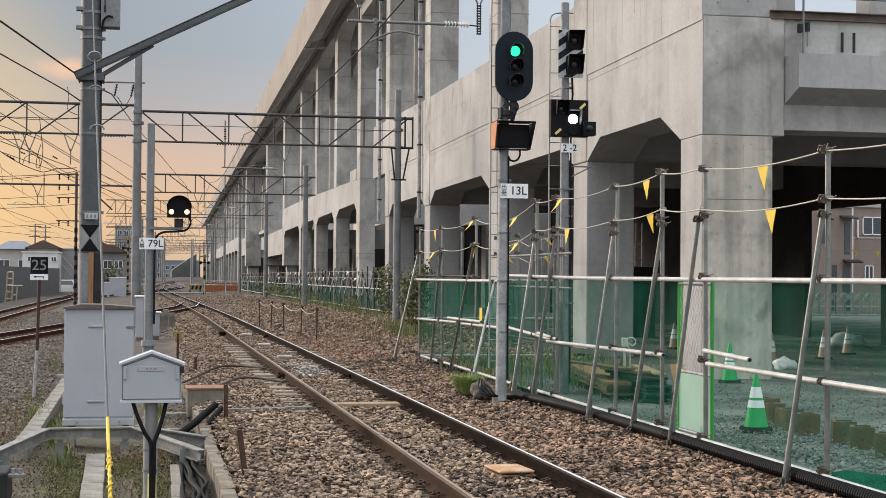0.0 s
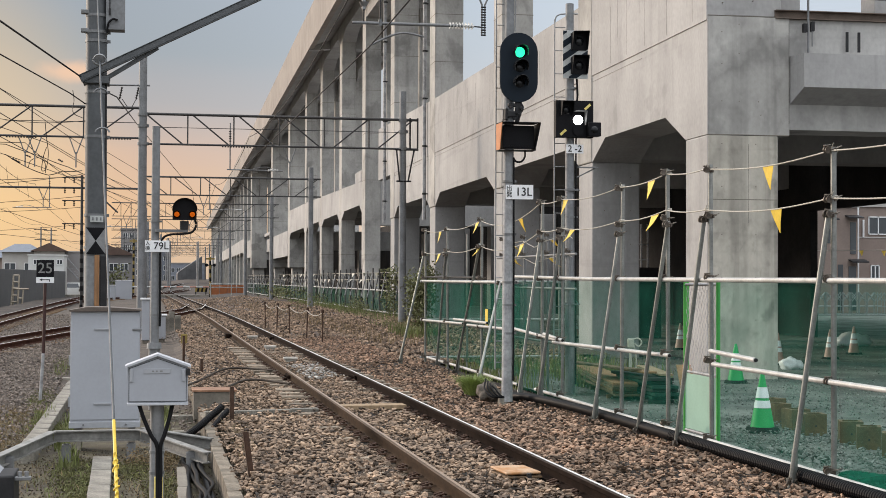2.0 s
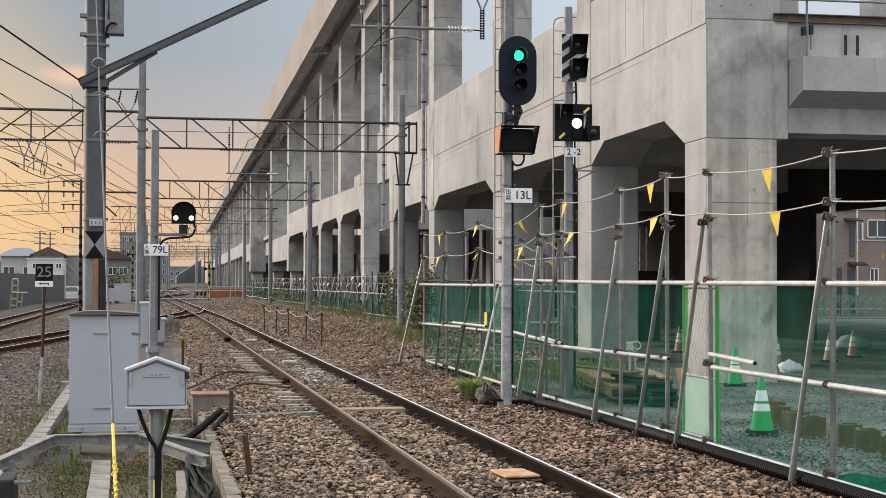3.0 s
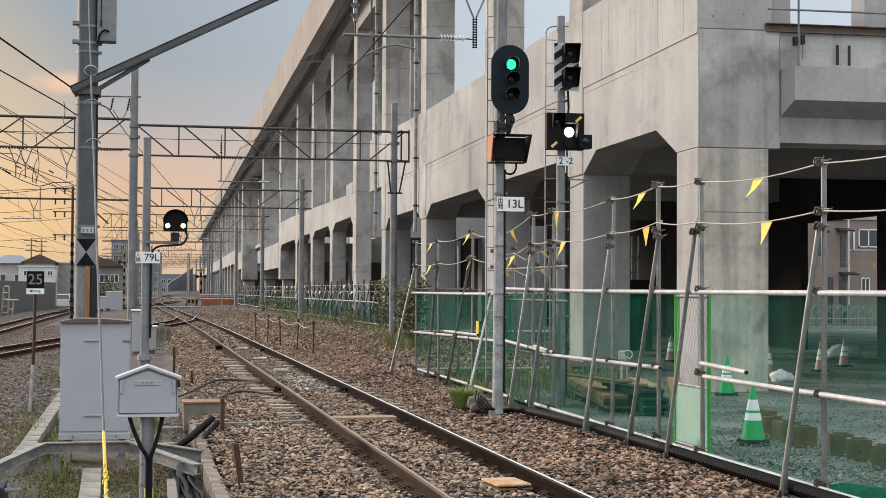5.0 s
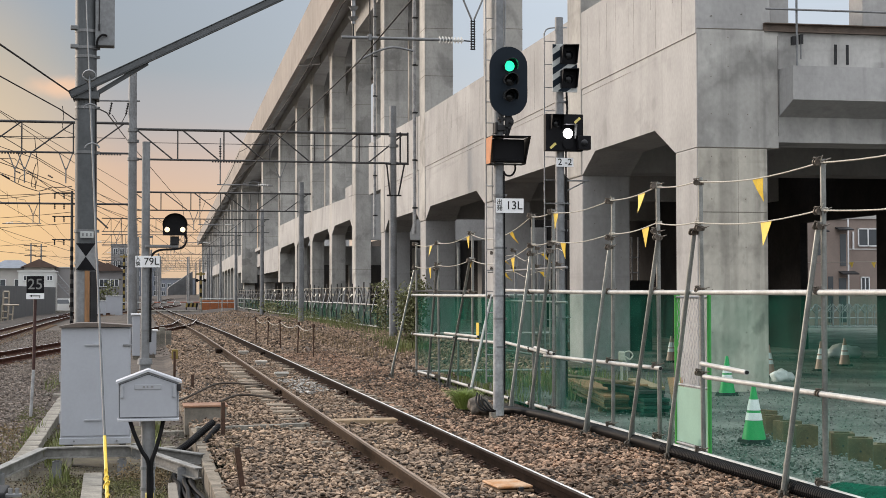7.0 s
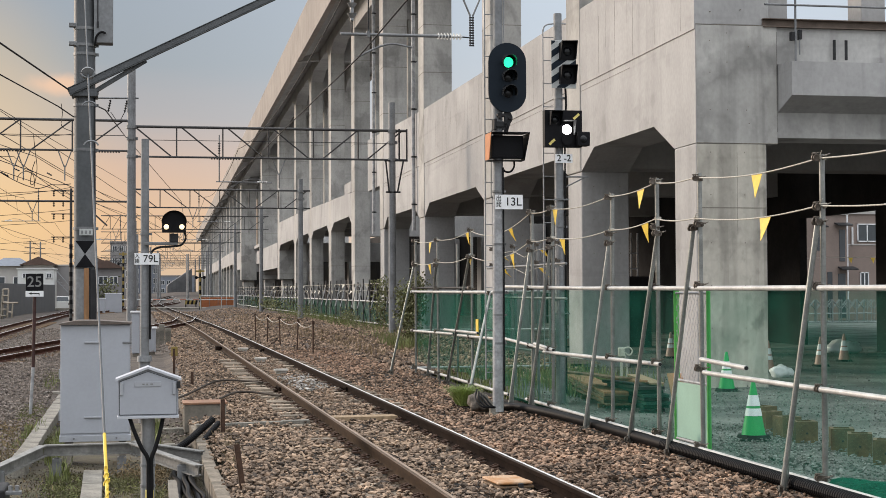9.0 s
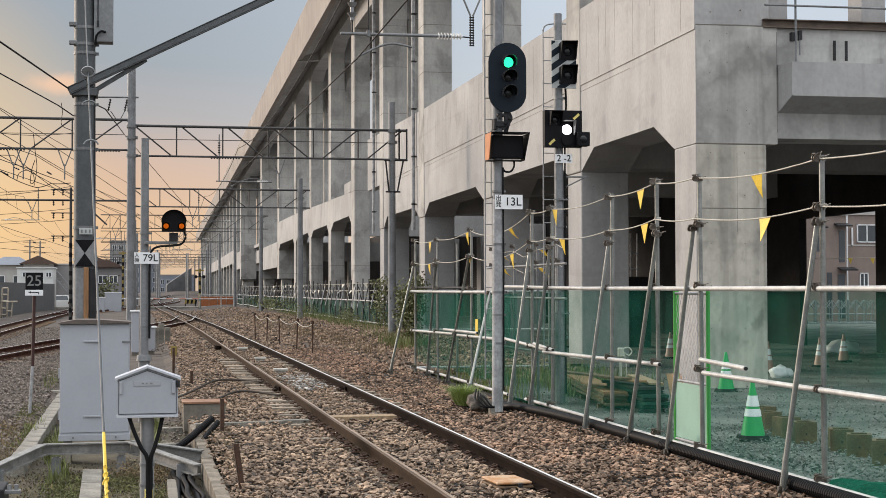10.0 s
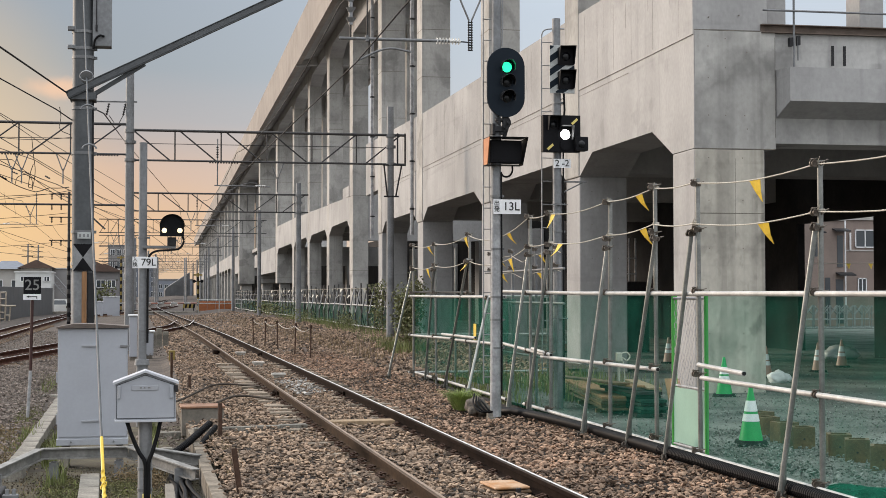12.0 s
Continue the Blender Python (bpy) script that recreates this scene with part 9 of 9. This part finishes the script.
def plank_stack():
    s = thing("board_stack", 7.16, 21.95, -0.21, "long stack of rust-brown planks on the gravel", "timber stack", rz=-8.3)
    for k, y in enumerate((0.5, 2.3, 4.1)):
        bm = bmesh.new()
        box(bm, -0.22, 0.24, y - 0.04, y + 0.04, 0.0, 0.07)
        part("bearer", bm, WOOD_OLD, s)
    for i in range(6):
        bm = bmesh.new()
        ln = 4.7 + rng.uniform(-0.25, 0.15)
        box(bm, -0.19, 0.19, 0, ln, 0, 0.034, bev=0.004)
        o = part("board", bm, WOOD if i in (5, 2) else WOOD_OLD, s)
        o.matrix_basis = pose(rng.uniform(-0.03, 0.03), rng.uniform(-0.12, 0.12), 0.072 + i * 0.036, 0, 0, rng.uniform(-1.2, 1.2))
    s = thing("panel_stack", 7.56, 21.4, -0.21, "stack of dark green panels with loose boards on top", "panel stack", rz=-4)
    for i in range(7):
        bm = bmesh.new()
        box(bm, -0.20, 0.20, 0, 1.9, 0, 0.045, bev=0.004)
        o = part("panel", bm, PANEL_GREEN if i % 3 else STEEL_DARK, s)
        o.matrix_basis = pose(rng.uniform(-0.05, 0.05), rng.uniform(-0.1, 0.1), 0.01 + i * 0.055, 0, 0, rng.uniform(-5, 5))
    for x, y, rz, m in ((-0.12, 0.3, 9, WOOD), (-0.3, 0.5, 14, WOOD_OLD), (0.1, 0.2, -6, WOOD_PALE)):
        bm = bmesh.new()
        box(bm, -0.11, 0.11, 0, 2.3, 0, 0.03, bev=0.004)
        o = part("board", bm, m, s)
        o.matrix_basis = pose(x, y, 0.405 + 0.034 * (rz > 10) + 0.03 * (rz > 0), 0, 0, rz)
    bm = bmesh.new()
    box(bm, -0.12, 0.12, 0, 3.2, 0, 0.03, bev=0.004)
    o = part("board", bm, WOOD, s, "single rust-brown board leaning on the stack")
    o.matrix_basis = pose(0.22, -0.75, 0.02, 7.2, 0, -14)
    bm = bmesh.new()
    box(bm, -0.14, 0.14, 0, 2.6, 0, 0.04, bev=0.005)
    o = solid("loose_board", bm, WOOD_PALE, "pale board lying in the weeds behind the fence", "plank")
    o.matrix_basis = pose(7.97, 28.9, -0.20, 0, 0, 1)


plank_stack()

# white bag, pump and coils of cable
def lumpy(bm, x, y, z, rx, ry, rz_, amp=0.25, seed=0.0, sub=3):
    r = bmesh.ops.create_icosphere(bm, subdivisions=sub, radius=1)
    for v in r["verts"]:
        n = noise.noise(v.co * 1.8 + Vector((seed, 0, 0)))
        v.co = Vector((x + v.co.x * rx * (1 + amp * n), y + v.co.y * ry * (1 + amp * n), max(z - 0.01, z + (v.co.z * (1 + amp * n) + 0.7) * rz_)))
    for f in bm.faces:
        f.smooth = True


bm = bmesh.new()
lumpy(bm, 13.1, 29.2, -0.21, 0.24, 0.2, 0.15, 0.35, 1.0)
solid("sand_bag", bm, WHITE, "white bulk bag slumped on the gravel", "bag")
bm = bmesh.new()
lumpy(bm, 19.6, 39.5, -0.21, 0.5, 0.4, 0.22, 0.35, 4.0)
solid("sand_bag", bm, WHITE, "pale sacks piled under the viaduct", "bag")
s = thing("water_pump", 8.1, 24.6, -0.2, "small white pump with a coiled hose", "pump")
bm = bmesh.new()
box(bm, -0.05, 0.05, -0.05, 0.05, 0.68, 0.84, bev=0.02)
cyl(bm, (0, 0, 0), (0, 0, 0.69), 0.025, seg=10)
part("body", bm, FLAG_PALE, s)
bm = bmesh.new()
pipe(bm, curve_pts([(0.04, 0, 0.82), (0.14, 0, 0.84), (0.2, 0, 0.77), (0.14, 0, 0.70), (0.06, 0, 0.74), (0.1, 0, 0.5), (0.12, 0.1, 0.02)], 6), 0.013)
part("hose", bm, FLAG_PALE, s)
bm = bmesh.new()
lumpy(bm, 4.78, 21.0, -0.10, 0.12, 0.13, 0.15, 0.95, 7.0)
solid("cable_bundle", bm, mat("grey_bark_wrap", (0.17, 0.145, 0.12), 0.9, var=0.5, scale=14, fine=60, bump=0.5), "rough grey bundle of wrapped cable at the pole foot", "cable bundle")
bm = bmesh.new()
for k in range(4):
    pipe(bm, curve_pts([(4.72 + 0.03 * k, 20.9, 0.22 - 0.03 * k), (4.66 + 0.05 * k, 20.7, 0.10), (4.72 + 0.05 * k, 20.55, 0.0), (4.9 + 0.04 * k, 20.6, -0.02)], 5), 0.013, seg=6)
solid("loose_cables", bm, RUBBER, "loose black cables at the pole foot", "cable")

# neighbouring house seen through the viaduct
NB = house("neighbour_house", 40.95, 80, 7.7, 9.0, 6.35, "flat", 0.2, WALL_BEIGE, WALL_WHITE, "beige rendered two-storey house behind the viaduct", [(-0.3, 4.75, 1.25, 1.05), (-0.15, 2.15, 0.55, 0.85), (1.4, 4.75, 1.2, 1.05)])
bm = bmesh.new()
box(bm, -4.1, -1.55, -1.2, 0.0, 0, 6.25)
part("stair_tower", bm, WALL_BEIGE, NB)
bm = bmesh.new()
box(bm, -4.2, -1.45, -1.3, 0.0, 6.25, 6.42)
part("tower_roof", bm, WALL_WHITE, NB)
for x0, x1, z0 in ((-2.3, -1.4, 5.6), (-2.1, -1.1, 3.1), (-3.5, -2.9, 5.5)):
    bm = bmesh.new()
    prism(bm, [(x0, -1.75, z0), (x1, -1.75, z0), (x1, -1.18, z0 + 0.14), (x0, -1.18, z0 + 0.14)], (0, 0, 0.07))
    part("awning", bm, STEEL_DARK, NB)
for x0, x1, z0, z1 in ((-3.4, -3.0, 4.2, 5.4), (-2.75, -2.45, 0.4, 3.0), (-2.1, -1.65, 0.4, 2.9), (-2.0, -1.65, 3.6, 5.4)):
    bm = bmesh.new()
    box(bm, x0, x1, -1.23, -1.19, z0, z1)
    part("tower_window", bm, PANE, NB)
for x, z0, z1 in ((-0.95, 0.0, 6.3), (-0.62, 4.6, 5.6)):
    bm = bmesh.new()
    cyl(bm, (x, -0.08, z0), (x, -0.08, z1), 0.06, seg=8)
    part("downpipe", bm, WHITE, NB)
bm = bmesh.new()
box(bm, -1.5, 3.45, -0.03, 0.0, 4.55, 4.63)
part("band_course", bm, WALL_WHITE, NB)
for k in range(2):
    for i in range(9):
        s = thing("folding_barricade", 34.5 + i * 0.47 + 0.2 * k, 73.0 + 1.6 * k + rng.uniform(-0.1, 0.1), -0.21, "white folding barricade in a row", "barricade", "barricades behind the viaduct")
        for p0, p1 in (((-0.2, 0, 0), (-0.2, 0, 1.25)), ((0.2, 0, 0), (0.2, 0, 1.25)), ((-0.2, 0, 1.22), (0.2, 0, 0.75)), ((-0.2, 0, 0.75), (0.2, 0, 1.22)), ((-0.2, 0, 0.5), (0.2, 0, 0.5)), ((-0.25, -0.25, 0.05), (0.25, -0.25, 0.05))):
            tube("bar", p0, p1, s, GALV, 0.02)
# pale bars standing in for slots of daylight, and dark machine under the viaduct
s = thing("lifting_frame", 15.5, 46.0, -0.21, "pale bars standing in for slots of daylight, on a dark machine", "site machine")
bm = bmesh.new()
box(bm, -0.35, 0.55, -0.4, 0.4, 0.0, 2.25, bev=0.03)
part("machine_body", bm, UNDERDECK_DARK, s)
for x in (-0.12, 0.0, 0.22):
    tube("upright", (x, 0, 2.25), (x, 0, 3.65), s, POLE_PALE, 0.03)
for z in (2.5, 3.0):
    tube("crossbar", (-0.12, 0, z), (0.22, 0, z), s, POLE_PALE, 0.022)
# small flags on a line beyond the opening
s = thing("flag_line", 33.0, 66.0, 0.0, "thin line with small yellow pennants", "flag line")
tube("line", (-2.5, 0, 3.05), (4.0, 0, 3.15), s, ROPE, 0.012)
for x in (-1.2, 0.2, 1.35, 2.8):
    bm = bmesh.new()
    prism(bm, [(x - 0.12, 0, 3.08), (x + 0.12, 0, 3.08), (x + 0.03, 0, 2.80)], (0, 0.01, 0))
    part("pennant", bm, YELLOW, s)

# building with distance haze put into its wall colour, and shrubs past the crossing
house("apartment_building", 9.0, 430, 12.5, 12.0, 6.0, "flat", 0.4, mat("haze_tinted_wall", (0.24, 0.26, 0.31), 0.85, var=0.2, scale=0.5, bump=0), WALL_DUSK, "building at the far end of the line, distance haze in its pale blue-grey", [(-3.2 + 1.6 * i, 1.5 + 2.2 * k, 1.0, 1.2) for i in range(4) for k in range(2)])
bush("shrub", -3.2, 152, -0.2, [(0, 0, 0.8), (-0.5, 0.5, 1.6), (0.5, 0.3, 1.3), (0.1, 0.8, 2.2)], 420, 0.16, (0.4, 0.4, 0.45), "green shrub in front of the grey house", 4)


def keyed(rows):
    """Seconds and heights to poses."""
    return [(t, pose(0, 0, z)) for t, z in rows]


def motions():
    # flags swing on their ropes, their tips trailing further
    for top, tip, at, swing in FLAGS:
        walk(top, [(t, pose(at.x, at.y, at.z, 0, -a * 0.85, 0)) for t, a in swing])
        walk(tip, [(t, pose(0, 0, -FLAG_H * 0.5, 0, -a * 0.35, 0)) for t, a in swing])
    # the flashing lamp: an added disc covers it in the first half of each second, then drops
    rows = []
    for k in range(13):
        rows += [(k + 0.033, -0.17), (k + 0.067, 0.0)] if k < 12 else []
        rows += [(k + 0.533, 0.0), (k + 0.567, -0.17)] if k < 12 else []
    walk(BLINK_DISC, keyed([(0.0, -0.17)] + rows + [(12.0, -0.17)]))
    # added amber screens dim and tint the dwarf signal's lamps for a while
    for ob in SCREENS:
        walk(ob, [(t, pose(0, y, 0)) for t, y in ((0.0, 0.06), (0.7, 0.06), (0.9, 0.0), (2.2, 0.0), (2.35, 0.06), (9.25, 0.06), (9.4, 0.0), (11.3, 0.0), (11.45, 0.06), (12.0, 0.06))])


motions()
